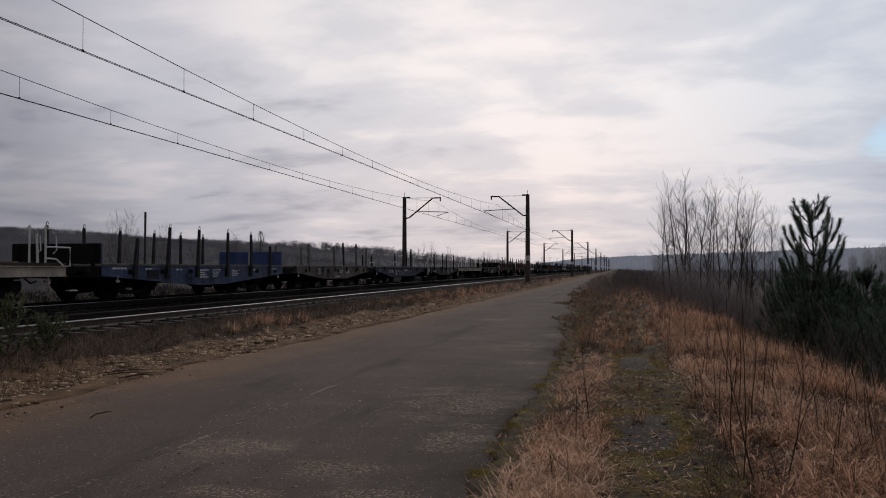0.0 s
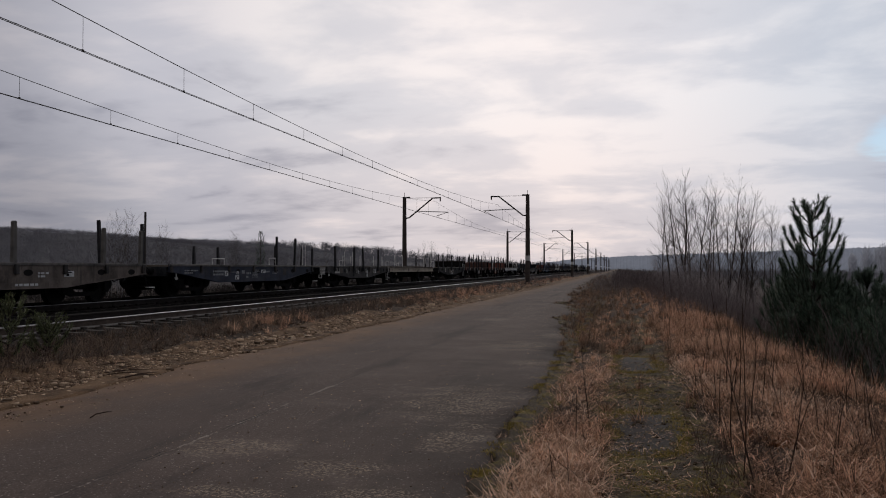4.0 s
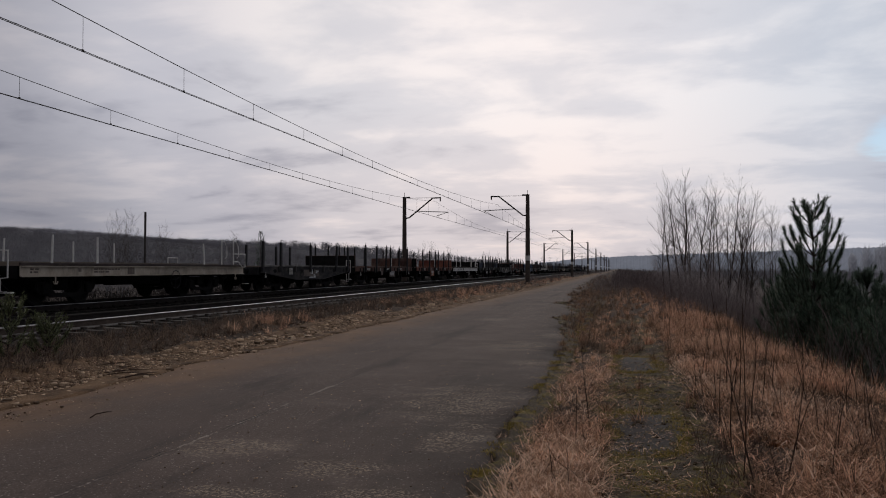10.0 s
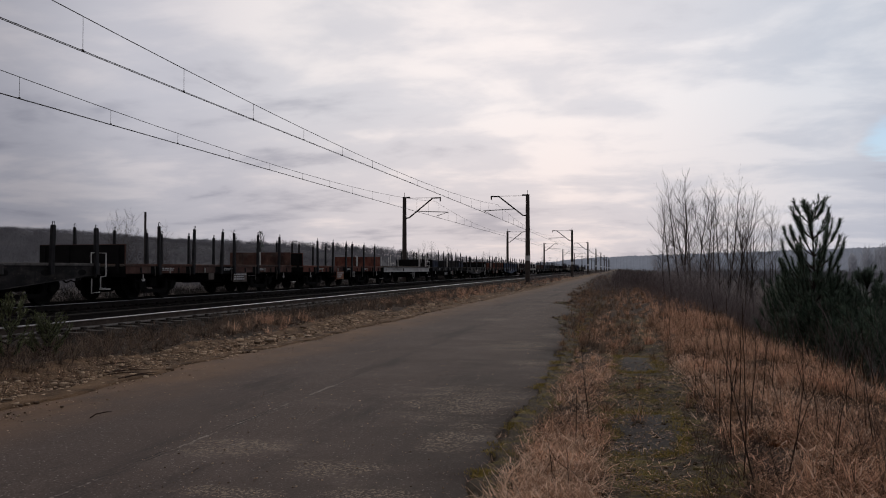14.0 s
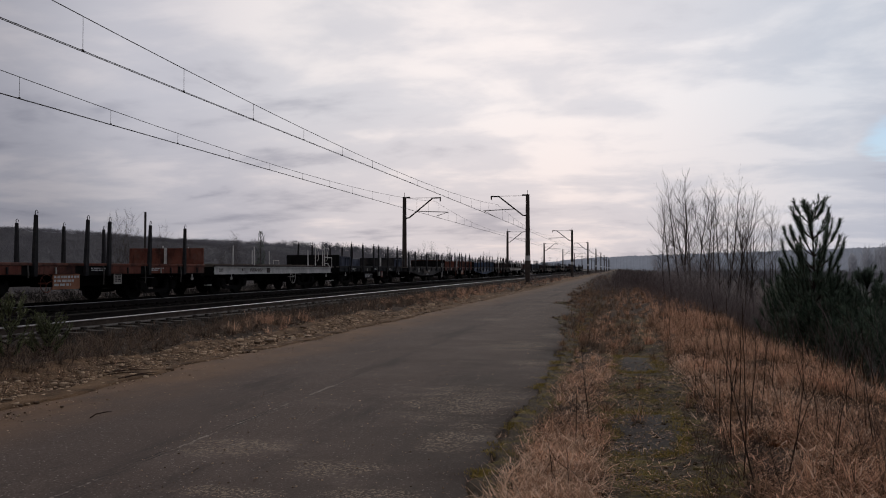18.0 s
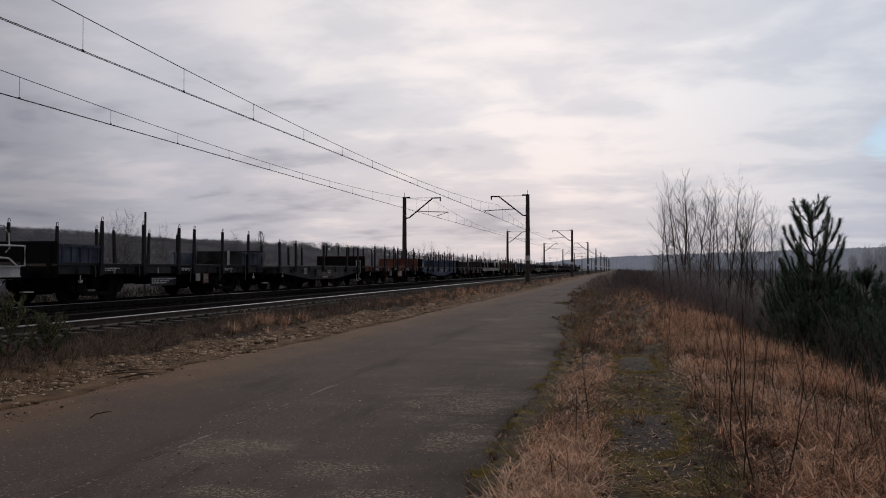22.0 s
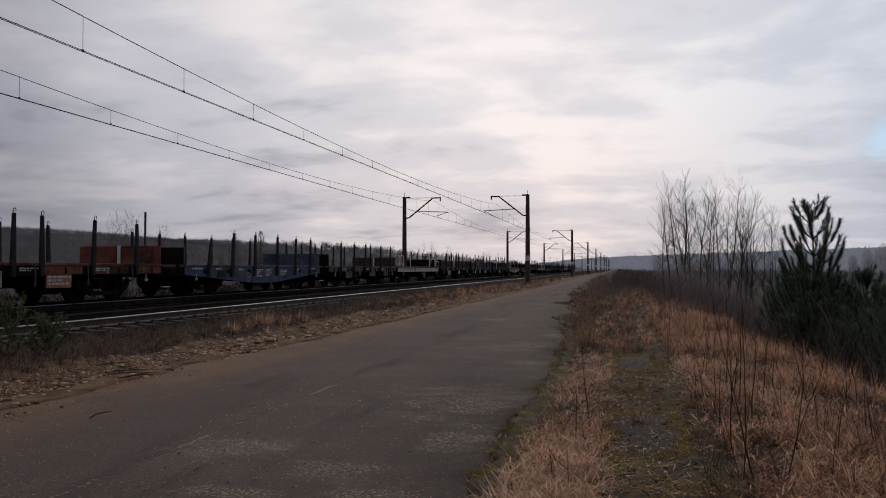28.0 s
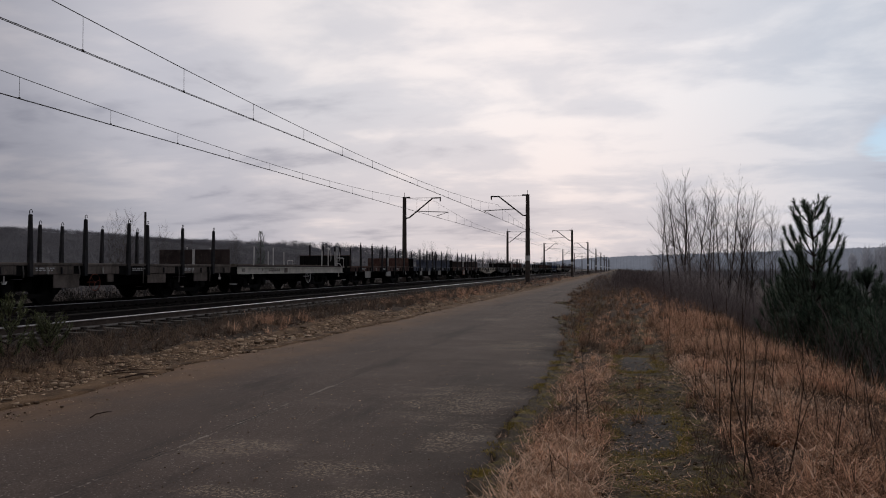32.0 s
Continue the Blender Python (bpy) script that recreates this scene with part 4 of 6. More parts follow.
def stake_wagon(label, paint, wall_paint, length=12.6, plates=(), walls=(True, True), boards=False, wheel=False, skip_near=(), stripe=True):
    """Stake wagon with a shallow side beam, hanging plates and low end walls."""
    w = base_wagon(label, length, M["steel_dark"])
    deck(w, length, edge=paint)
    h = length / 2
    for s in (-1, 1):
        edges = [0.0, 1.35, 1.85, 3.5, 4.0, 5.55, 7.05, 8.65, 9.15, 10.8, 11.3, length]
        box_part("side_beam", M["steel_dark"], w, *sorted((s * (HALF - 0.10), s * (HALF - 0.04))), -h, h, DECK - 0.34, DECK - 0.08)
        for a, b in zip(edges[::2], edges[1::2]):
            box_part("side_plate", paint, w, *sorted((s * (HALF - 0.038), s * (HALF - 0.01))), a - h + 0.02, b - h - 0.02, DECK - 0.31, DECK - 0.08, bevel=0.008)
        for y in (0.75, 2.4, 2.95, 4.7, 7.9, 9.7, 10.3, 12.0):
            bm = bmesh.new()
            tube(bm, [(s * (HALF + 0.02), y - h, DECK - 0.12), (s * (HALF + 0.03), y - h, DECK - 0.30)], 0.028, 6)
            part("board_latch", bm, M["plate"] if s > 0 and y in (2.4, 9.7, 4.7) else M["stake"], w)
    add_stakes(w, "hook", [y for y in A_STAKES if y not in skip_near], HALF + 0.03, {A_STAKES[2]: rng.uniform(-1, 4) * -1, A_STAKES[0]: rng.uniform(-2, 1)}, length)
    add_stakes(w, "hook", A_STAKES, -HALF - 0.03, 0.0, length)
    for k, on in enumerate(walls):
        if on:
            end_wall(w, (-h, h)[k], wall_paint, stripe=stripe and k == 1)
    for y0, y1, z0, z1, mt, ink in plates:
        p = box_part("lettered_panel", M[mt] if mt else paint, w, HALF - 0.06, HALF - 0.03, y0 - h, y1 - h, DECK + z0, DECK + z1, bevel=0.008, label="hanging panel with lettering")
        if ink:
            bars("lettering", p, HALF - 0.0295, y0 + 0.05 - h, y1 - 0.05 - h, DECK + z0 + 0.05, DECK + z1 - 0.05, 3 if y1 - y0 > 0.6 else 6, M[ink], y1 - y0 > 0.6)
    for y in (1.5, 3.65, 6.7, 8.8, 10.9):
        bm = bmesh.new()
        tube(bm, [(HALF + 0.03, y - h, DECK - 0.07), (HALF + 0.045, y - h + 0.01, DECK - 0.30), (HALF + 0.02, y - h + 0.03, DECK - 0.62 if y > 6 else DECK - 0.40)], 0.02, 6)
        part("stake_lever", bm, M["stake_grey"], w, "worn pale steel lever")
    for y in (2.0, 6.2, 9.2):
        bars("lettering", w, HALF - 0.0095, y - h, y + 0.7 - h, DECK - 0.24, DECK - 0.13, 2, M["lettering"])
    anchor_mark(w, HALF + 0.0, 0.9 - h, DECK - 0.34)
    anchor_mark(w, HALF + 0.0, length - 0.9 - h, DECK - 0.34)
    if wheel:
        handwheel(w, HALF + 0.02, 4.35 - h, DECK - 0.55, 0.24, M["orange_paint"])
    if boards:
        for s in (-1, 1):
            for a, b in ((0.05, 1.75), (length - 1.8, length - 0.05)):
                bd = box_part("side_board", M["slate_paint"], w, *sorted((s * (HALF - 0.06), s * (HALF - 0.01))), a - h, b - h, DECK + 0.0, DECK + 0.52, bevel=0.01)
                bm = bmesh.new()
                for y in np.linspace(a + 0.1, b - 0.1, 5):
                    box(bm, *sorted((s * (HALF - 0.012), s * (HALF + 0.03))), y - h - 0.035, y - h + 0.035, DECK + 0.02, DECK + 0.5)
                box(bm, *sorted((s * (HALF - 0.012), s * (HALF + 0.035))), a - h, b - h, DECK + 0.44, DECK + 0.52)
                part("rib", bm, M["slate_paint"], bd)
    return w


def blue_wagon(label, length=12.75, paint=None, wall=None, stripe=True, last="short", wheel="dark_paint"):
    """Fishbelly stake wagon with hooked stakes and end walls."""
    w = base_wagon(label, length, M["dark_paint"])
    h = length / 2
    deck(w, length, edge=M["edge_paint"])
    fishbelly(w, length, paint or M["blue_paint"], 0.72, 2.0, 0.36, 0.1)
    near = (3.42, 5.36, 7.55, 9.55)
    add_stakes(w, "tilt", near, HALF + 0.04, {3.42: -5.0, 5.36: -1.5, 7.55: -1.0, 9.55: -1.0}, length)
    add_stakes(w, "short", (1.6,), HALF + 0.04, {1.6: -6.0}, length)
    add_stakes(w, last, (11.35,), HALF + 0.04, {11.35: -2.0}, length)
    add_stakes(w, "hook", (1.6, 3.42, 5.36, 7.55, 9.55, 11.35), -HALF - 0.04, 0.0, length)
    pockets(w, (1.6, 3.42, 5.36, 7.55, 9.55, 11.35), length, M["dark_paint"], -0.46, -0.09, HALF - 0.01)
    end_wall(w, -h, paint or M["blue_paint"], stripe=False)
    end_wall(w, h, wall or M["blue_clean"], stripe=stripe)
    x = HALF - 0.0145
    for a, b, z0, z1, n in ((5.6, 6.2, -0.52, -0.18, 4), (6.5, 7.15, -0.48, -0.18, 6), (8.0, 8.7, -0.46, -0.2, 4), (0.5, 1.2, -0.22, -0.12, 1), (2.2, 2.6, -0.22, -0.14, 1), (4.0, 4.4, -0.24, -0.16, 1), (9.7, 10.1, -0.28, -0.16, 1), (11.5, 12.1, -0.22, -0.14, 1)):
        bars("lettering", w, x, a - h, b - h, DECK + z0, DECK + z1, n, M["lettering"])
    box_part("tarp_ring_plate", M["dark_paint"], w, x, x + 0.012, 2.3 - h, 2.95 - h, DECK - 0.5, DECK - 0.2)
    handwheel(w, HALF + 0.03, 4.75 - h, DECK - 0.5, 0.19, M[wheel])
    anchor_mark(w, HALF, 0.75 - h, DECK - 0.36)
    anchor_mark(w, HALF, length - 0.5 - h, DECK - 0.34)
    return w


def placard(w, y, z, wide, high):
    """Small white label stuck on the girder, with dark marks on it."""
    x = HALF - 0.0145
    p = box_part("placard", M["lettering"], w, x, x + 0.006, y, y + wide, DECK + z, DECK + z + high, label="small white label with dark marks")
    bm = bmesh.new()
    box(bm, x + 0.006, x + 0.008, y + wide * 0.2, y + wide * 0.5, DECK + z + high * 0.12, DECK + z + high * 0.55)
    box(bm, x + 0.006, x + 0.008, y + wide * 0.35, y + wide * 0.8, DECK + z + high * 0.66, DECK + z + high * 0.84)
    part("dark_mark", bm, M["steel_dark"], p)


B_POCKETS = (0.1, 1.8, 3.6, 5.4, 7.2, 9.0, 10.85)


def girder_wagon(label, paint, length=11.05, near=(), near_kind="grey", far=(), far_kind="grey", tall=(), rail=False, marks=True, wheel=True, flat=3.4, shallow=0.32, placards=()):
    """Bare flat wagon with deep fishbelly girders and pockets."""
    w = base_wagon(label, length, M["dark_paint"])
    h = length / 2
    deck(w, length, edge=M["edge_paint"])
    fishbelly(w, length, paint, 0.66, flat, shallow, 0.15)
    for y, z, wide, high in placards:
        placard(w, y - h, z, wide, high)
    k = length / 11.05
    pockets(w, [y * k for y in B_POCKETS], length, M["grey_paint"], -0.30, -0.04, HALF - 0.01, 0.13)
    add_stakes(w, near_kind, near, HALF - 0.03 if near_kind == "grey" else HALF + 0.05, 0.0, length)
    add_stakes(w, far_kind, far, -HALF + 0.03, 0.0, length)
    add_stakes(w, "tall", tall, 0.16, 0.0, length)
    x = HALF - 0.0145
    if marks:
        p = box_part("data_plate", M["plate"], w, x, x + 0.01, 2.95 - h, 3.35 - h, DECK - 0.42, DECK - 0.12, label="pale data plate")
        bars("lettering", p, x + 0.01, 2.98 - h, 3.32 - h, DECK - 0.4, DECK - 0.15, 4, M["taupe_paint"], False)
        box_part("paint_patch", M["taupe_paint"], w, x, x + 0.003, 4.6 - h, 6.6 - h, DECK - 0.52, DECK - 0.2, label="faded paint patch")
        bars("lettering", w, x + 0.0035, 5.4 - h, 6.2 - h, DECK - 0.64, DECK - 0.54, 1, M["lettering"])
        bars("lettering", w, x + 0.0035, 6.2 - h, 6.6 - h, DECK - 0.42, DECK - 0.25, 2, M["lettering"])
    if wheel:
        handwheel(w, HALF + 0.03, 4.35 - h, DECK - 0.36, 0.2, M["dark_paint"])
    anchor_mark(w, HALF, 0.45 - h, DECK - 0.32)
    if rail:
        e = h
        handrail(w, [(HALF + 0.03, e - 0.45, DECK - 0.0), (HALF + 0.03, e - 0.45, DECK + 0.30), (HALF + 0.03, e + 0.22, DECK + 0.30), (HALF + 0.03, e + 0.22, DECK - 0.38), (HALF + 0.03, e - 0.02, DECK - 0.40), (HALF + 0.03, e - 0.02, DECK - 0.72), (HALF + 0.03, e + 0.2, DECK - 0.74)])
        handrail(w, [(HALF + 0.03, e - 0.42, DECK - 0.45), (HALF + 0.03, e - 0.42, DECK - 0.86), (HALF + 0.03, e - 0.05, DECK - 0.84)], name="step")
    return w


def plank_wagon(label, paint, length=12.2, near=(1.5, 3.4, 9.2, 11.15), far=(1.5, 3.4, 9.4, 11.4), railing=True, wheel_at=7.1, wheel="pale_rail"):
    """Flat wagon with a straight pale side beam, short pale stakes and a railing at its far end."""
    w = base_wagon(label, length, M["steel_dark"])
    h = length / 2
    deck(w, length, edge=M["umber_paint"])
    for s in (-1, 1):
        bm = bmesh.new()
        box(bm, *sorted((s * (HALF - 0.03), s * HALF)), -h, h, DECK - 0.36, DECK - 0.078, 0.01)
        b = part("side_beam", bm, paint, w)
        bm = bmesh.new()
        for z in (DECK - 0.36, DECK - 0.10):
            box(bm, *sorted((s * (HALF - 0.02), s * (HALF + 0.05))), -h + 0.02, h - 0.02, z - 0.012, z + 0.012)
        part("beam_flange", bm, paint, b)
        for y in np.arange(0.9, length, 1.0):
            box_part("cross_bearer", M["steel_dark"], w, *sorted((s * 0.3, s * (HALF - 0.04))), y - h - 0.05, y - h + 0.05, DECK - 0.34, DECK - 0.09)
    box_part("lashing_recess", M["taupe_paint"], w, HALF + 0.001, HALF + 0.004, 4.5 - h, 4.85 - h, DECK - 0.33, DECK - 0.12)
    add_stakes(w, "white", near, HALF - 0.04, {near[0]: -2.0, near[-1]: 2.0}, length)
    add_stakes(w, "white", far, -HALF + 0.04, 0.0, length)
    for y in np.arange(0.6, length, 1.45):
        box_part("deck_block", M["wood"], w, -1.2, 1.2, y - h - 0.09, y - h + 0.09, DECK - 0.03, DECK + 0.035)
    x = HALF + 0.0015
    for a, b, n in ((0.35, 0.65, 2), (2.2, 2.4, 1), (2.9, 4.1, 2)):
        bars("lettering", w, x, a - h, b - h, DECK - 0.30, DECK - 0.15, n, M["taupe_paint"])
    anchor_mark(w, HALF + 0.04, 1.25 - h, DECK - 0.36, paint)
    anchor_mark(w, HALF + 0.04, length - 0.75 - h, DECK - 0.36, paint)
    handwheel(w, HALF + 0.08, wheel_at - h, DECK - 0.52, 0.30, M[wheel])
    if railing:
        e = h
        for x in (HALF - 0.05, HALF - 0.55):
            handrail(w, [(x, e - 0.75, DECK), (x, e - 0.75, DECK + 1.0)], 0.028)
            handrail(w, [(x, e - 0.75, DECK + 0.92), (x, e - 0.5, DECK + 0.9), (x, e - 0.45, DECK + 0.8), (x, e - 0.35, DECK + 0.72), (x, e - 0.32, DECK + 0.35), (x, e - 0.45, DECK + 0.25)])
        handrail(w, [(HALF, e - 0.75, DECK + 0.42), (HALF, e + 0.15, DECK + 0.42), (HALF, e + 0.15, DECK - 0.08), (HALF, e - 0.1, DECK - 0.1), (HALF, e - 0.4, DECK + 0.1), (HALF, e - 0.75, DECK + 0.12)], 0.026)
        handrail(w, [(-HALF + 0.3, e - 0.9, DECK), (-HALF + 0.3, e - 0.9, DECK + 0.28), (-HALF + 0.3, e - 0.2, DECK + 0.28), (-HALF + 0.3, e - 0.2, DECK)], 0.02)
    return w


def put(w, start, length):
    WAGONS.append((w, start + length / 2))
    w.location = (TRACK_FAR, start + length / 2, RAIL_Z)


put(plank_wagon("flat wagon with weathered beige side beams and railing", M["beige_paint"]), 6.85, 12.2)
put(blue_wagon("faded blue fishbelly stake wagon with blue end walls"), 20.6, 12.75)
put(girder_wagon("grey fishbelly flat wagon with few grey stakes", M["taupe_paint"], placards=((7.2, -0.38, 0.4, 0.16),), near=(1.8, 5.35, 8.9, 10.75), far=(4.7, 8.2), tall=(10.65,)), 34.7, 11.05)
w3 = girder_wagon("long navy blue fishbelly flat wagon with white lettering", M["navy_paint"], 12.9, flat=5.9, shallow=0.25, placards=((3.9, -0.44, 0.26, 0.2), (4.75, -0.58, 0.3, 0.16), (4.85, -0.38, 0.16, 0.12), (7.05, -0.34, 0.42, 0.14)), near=(), far=(6.95, 9.07), far_kind="short", tall=(0.6, 11.68), marks=False, wheel=False)
for a, b, z0, z1, n in ((1.0, 1.9, -0.36, -0.2, 2), (3.0, 4.0, -0.46, -0.22, 2), (4.3, 5.2, -0.32, -0.28, 1), (5.3, 5.55, -0.44, -0.22, 1), (5.7, 6.1, -0.58, -0.3, 2), (6.25, 6.9, -0.54, -0.2, 6), (7.4, 7.9, -0.36, -0.25, 1), (8.2, 8.7, -0.4, -0.28, 2)):
    bars("lettering", w3, HALF - 0.0145, a - 6.45, b - 6.45, DECK + z0, DECK + z1, n, M["dim_lettering"])
box_part("data_plate", M["grey_paint"], w3, HALF - 0.0145, HALF - 0.008, 9.3 - 6.45, 9.65 - 6.45, DECK - 0.45, DECK - 0.15)
handrail(w3, [(-HALF + 0.1, 8.4 - 6.45, DECK), (-HALF + 0.1, 8.4 - 6.45, DECK + 0.3), (-HALF + 0.1, 9.5 - 6.45, DECK + 0.3), (-HALF + 0.1, 9.5 - 6.45, DECK)])
put(w3, 47.05, 12.9)
w4 = girder_wagon("dark brown fishbelly flat wagon with a grated end platform", M["grey_paint"], 11.05, placards=((5.2, -0.42, 0.16, 0.16), (6.75, -0.44, 0.2, 0.2), (6.75, -0.64, 0.2, 0.17), (8.35, -0.42, 0.24, 0.24)), near=(1.25, 4.3, 5.95, 8.9), near_kind="squarehook", far=(0.6, 4.15, 5.8), far_kind="squarehook", marks=False, rail=True)
for a, b, m_ in ((1.35, 2.1, "plate"), (2.15, 2.55, "taupe_paint"), (8.9, 9.35, "brown_paint")):
    box_part("paint_panel", M[m_], w4, HALF - 0.0145, HALF - 0.006, a - 5.52, b - 5.52, DECK - 0.40, DECK - 0.12)
for y in (3.2, 4.9, 6.6, 8.1):
    bm = bmesh.new()
    tube(bm, [(HALF - 0.01, y - 5.52 + 0.1 * math.cos(a), DECK - 0.28 + 0.1 * math.sin(a)) for a in np.linspace(0, 6.28, 13)], 0.022, 6, False)
    part("lashing_ring", bm, M["plate"], w4)
gm = bmesh.new()
for k in range(5):
    box(gm, HALF - 0.05, HALF + 0.0, -5.52 - 0.75, -5.52 - 0.1, DECK - 0.10 - 0.075 * k - 0.05, DECK - 0.10 - 0.075 * k)
part("grating", gm, M["plate"], w4, "pale slatted grating")
handrail(w4, [(HALF, -6.5, DECK - 0.45), (HALF, -6.5, DECK - 0.62), (HALF, -6.15, DECK - 0.62), (HALF, -6.15, DECK - 0.4)], name="step")
handrail(w4, [(0.16, -5.3, DECK - 0.05), (0.16, -5.3, DECK + 1.07), (0.16, -4.88, DECK + 1.07), (0.16, -4.88, DECK - 0.05)])
handrail(w4, [(0.16, -5.3, DECK + 0.45), (0.16, -4.88, DECK + 0.45)], 0.015)
shared("stake", STAKES["tall"], w4, pose(0.16, -6.32, DECK, -5, 0, 0))
handrail(w4, [(-1.15, -6.5, DECK - 0.06), (-1.15, -6.5, DECK + 0.38), (-1.15, -5.75, DECK + 0.38), (-1.15, -5.7, DECK - 0.02)], 0.026)
box_part("end_platform", M["dark_paint"], w4, -1.2, 1.2, -6.55, -5.53, DECK - 0.10, DECK - 0.05)
for x in (-1.15, -0.6):
    handrail(w4, [(x, 4.9, DECK - 0.05), (x, 4.9, DECK + 0.95)], 0.026)
    handrail(w4, [(x, 4.9, DECK + 0.62), (x, 4.5, DECK + 0.62), (x, 4.5, DECK + 0.2), (x, 4.9, DECK + 0.2)])
handrail(w4, [(-1.2, 4.1, DECK - 0.03), (-1.2, 4.1, DECK + 0.38), (-1.2, 5.0, DECK + 0.38)])
put(w4, 61.65, 11.05)
put(plank_wagon("flat wagon with rusty beige side beams and railing", M["beige_paint"], near=(1.2, 3.1, 9.2), far=(2.9, 6.0, 8.2), wheel="stake"), 73.4, 12.15)
put(girder_wagon("sooty black fishbelly flat wagon with square stakes", M["sooty_paint"], placards=((5.55, -0.42, 0.26, 0.22), (5.95, -0.54, 0.2, 0.1)), near=(0.06, 1.9, 5.4, 8.95, 10.8), near_kind="square", far=(4.8, 8.3, 10.1), far_kind="square", rail=True), 87.2, 11.05)
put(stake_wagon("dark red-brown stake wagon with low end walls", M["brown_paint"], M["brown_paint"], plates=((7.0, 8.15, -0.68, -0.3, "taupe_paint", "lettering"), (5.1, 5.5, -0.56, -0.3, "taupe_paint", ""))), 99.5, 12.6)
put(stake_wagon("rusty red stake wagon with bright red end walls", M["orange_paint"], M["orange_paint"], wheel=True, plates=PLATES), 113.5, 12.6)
put(plank_wagon("flat wagon with white side beams and railing", M["white_paint"]), 126.8, 12.2)
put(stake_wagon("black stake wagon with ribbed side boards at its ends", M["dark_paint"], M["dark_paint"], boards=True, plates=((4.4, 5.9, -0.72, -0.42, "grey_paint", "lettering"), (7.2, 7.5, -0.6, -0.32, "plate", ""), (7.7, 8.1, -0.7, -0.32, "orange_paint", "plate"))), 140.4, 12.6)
put(girder_wagon("grey fishbelly flat wagon with hooked square stakes", M["grey_paint"], near=(0.06, 1.85, 5.38, 8.9, 10.8), near_kind="squarehook", far=(4.8, 8.2, 10.1), far_kind="squarehook", rail=True), 154.55, 11.05)
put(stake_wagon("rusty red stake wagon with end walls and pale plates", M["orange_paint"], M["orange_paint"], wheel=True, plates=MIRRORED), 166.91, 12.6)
put(blue_wagon("greyish blue fishbelly stake wagon with end walls", paint=M["steel_blue"], wall=M["steel_blue"], stripe=False, last="hook", wheel="plate"), 180.95, 12.75)
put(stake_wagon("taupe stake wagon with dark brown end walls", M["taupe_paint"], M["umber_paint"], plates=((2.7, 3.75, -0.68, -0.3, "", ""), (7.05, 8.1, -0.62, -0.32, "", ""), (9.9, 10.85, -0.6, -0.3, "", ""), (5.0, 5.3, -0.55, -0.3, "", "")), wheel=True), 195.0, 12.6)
put(plank_wagon("flat wagon with pale cream side beams and railing", M["cream_paint"]), 208.15, 12.2)
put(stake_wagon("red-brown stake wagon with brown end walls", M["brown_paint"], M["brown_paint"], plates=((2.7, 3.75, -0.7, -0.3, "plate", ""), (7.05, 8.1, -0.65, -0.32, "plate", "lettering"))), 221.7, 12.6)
# Duller paints on these two wagons stand in for haze.
put(stake_wagon("stake wagon with pale plates, blue paint greyed for haze", M["slate_paint"], M["slate_paint"], plates=((2.0, 2.6, -0.65, -0.3, "plate", ""), (4.7, 5.3, -0.65, -0.3, "plate", ""), (8.1, 9.0, -0.65, -0.3, "plate", ""))), 235.7, 12.6)
put(stake_wagon("stake wagon with low end walls, rust paint dulled for haze", M["brown_paint"], M["umber_paint"], plates=PLATES), 249.7, 12.6)
put(girder_wagon("pale grey fishbelly flat wagon", M["beige_paint"], near=(1.8, 5.4, 9.0)), 263.7, 11.05)
put(girder_wagon("dark fishbelly flat wagon", M["grey_paint"], near=(0.1, 5.4, 9.0), near_kind="square"), 276.1, 11.05)
FAR_ORDER = "A C B A A D C A B A"
y_next = 288.5
for kind in FAR_ORDER.split():
    if kind == "A":
        put(stake_wagon("distant dark stake wagon with end walls", M["taupe_paint"], M["brown_paint"]), y_next, 12.6)
        y_next += 13.95
    elif kind == "B":
        put(girder_wagon("distant grey fishbelly flat wagon", M["grey_paint"], near=(1.8, 5.4, 9.0), marks=False), y_next, 11.05)
        y_next += 12.4
    elif kind == "C":
        put(plank_wagon("distant flat wagon with pale side beams", M["beige_paint"]), y_next, 12.2)
        y_next += 13.5
    else:
        put(blue_wagon("distant blue fishbelly stake wagon"), y_next, 12.75)
        y_next += 14.1
WHEELSETS = WHEELSETS[:80]


# ---- plants ----
def blades(xy, length, width, lean, droop, zf=ground_z, seg=2, heading=None):
    """Grass blades as narrow bent strips: arrays of feet, lengths, widths, leans (radians)."""
    k = len(xy)
    a = rng.uniform(0, 2 * math.pi, k) if heading is None else heading
    d = np.stack([np.cos(a), np.sin(a)], 1)
    side = np.stack([-d[:, 1], d[:, 0]], 1)
    z0 = zf(xy[:, 0], xy[:, 1]) - 0.02
    V, cols = [], []
    p = np.concatenate([xy, z0[:, None]], 1)
    ang = lean.copy()
    for s in range(seg + 1):
        w = width * (1 - s / seg) * 0.5 + 0.0004
        V.append(np.concatenate([p[:, :2] + side * w[:, None], p[:, 2:]], 1))
        V.append(np.concatenate([p[:, :2] - side * w[:, None], p[:, 2:]], 1))
        st = length / seg
        p = p + np.concatenate([d * (np.sin(ang) * st)[:, None], (np.cos(ang) * st)[:, None]], 1)
        ang = ang + droop
    V = np.stack(V, 1)
    n = 2 * (seg + 1)
    F = np.array([(2 * s, 2 * s + 1, 2 * s + 3, 2 * s + 2) for s in range(seg)])
    F = (F[None] + (np.arange(k) * n)[:, None, None]).reshape(-1, 4)
    return V.reshape(-1, 3), F


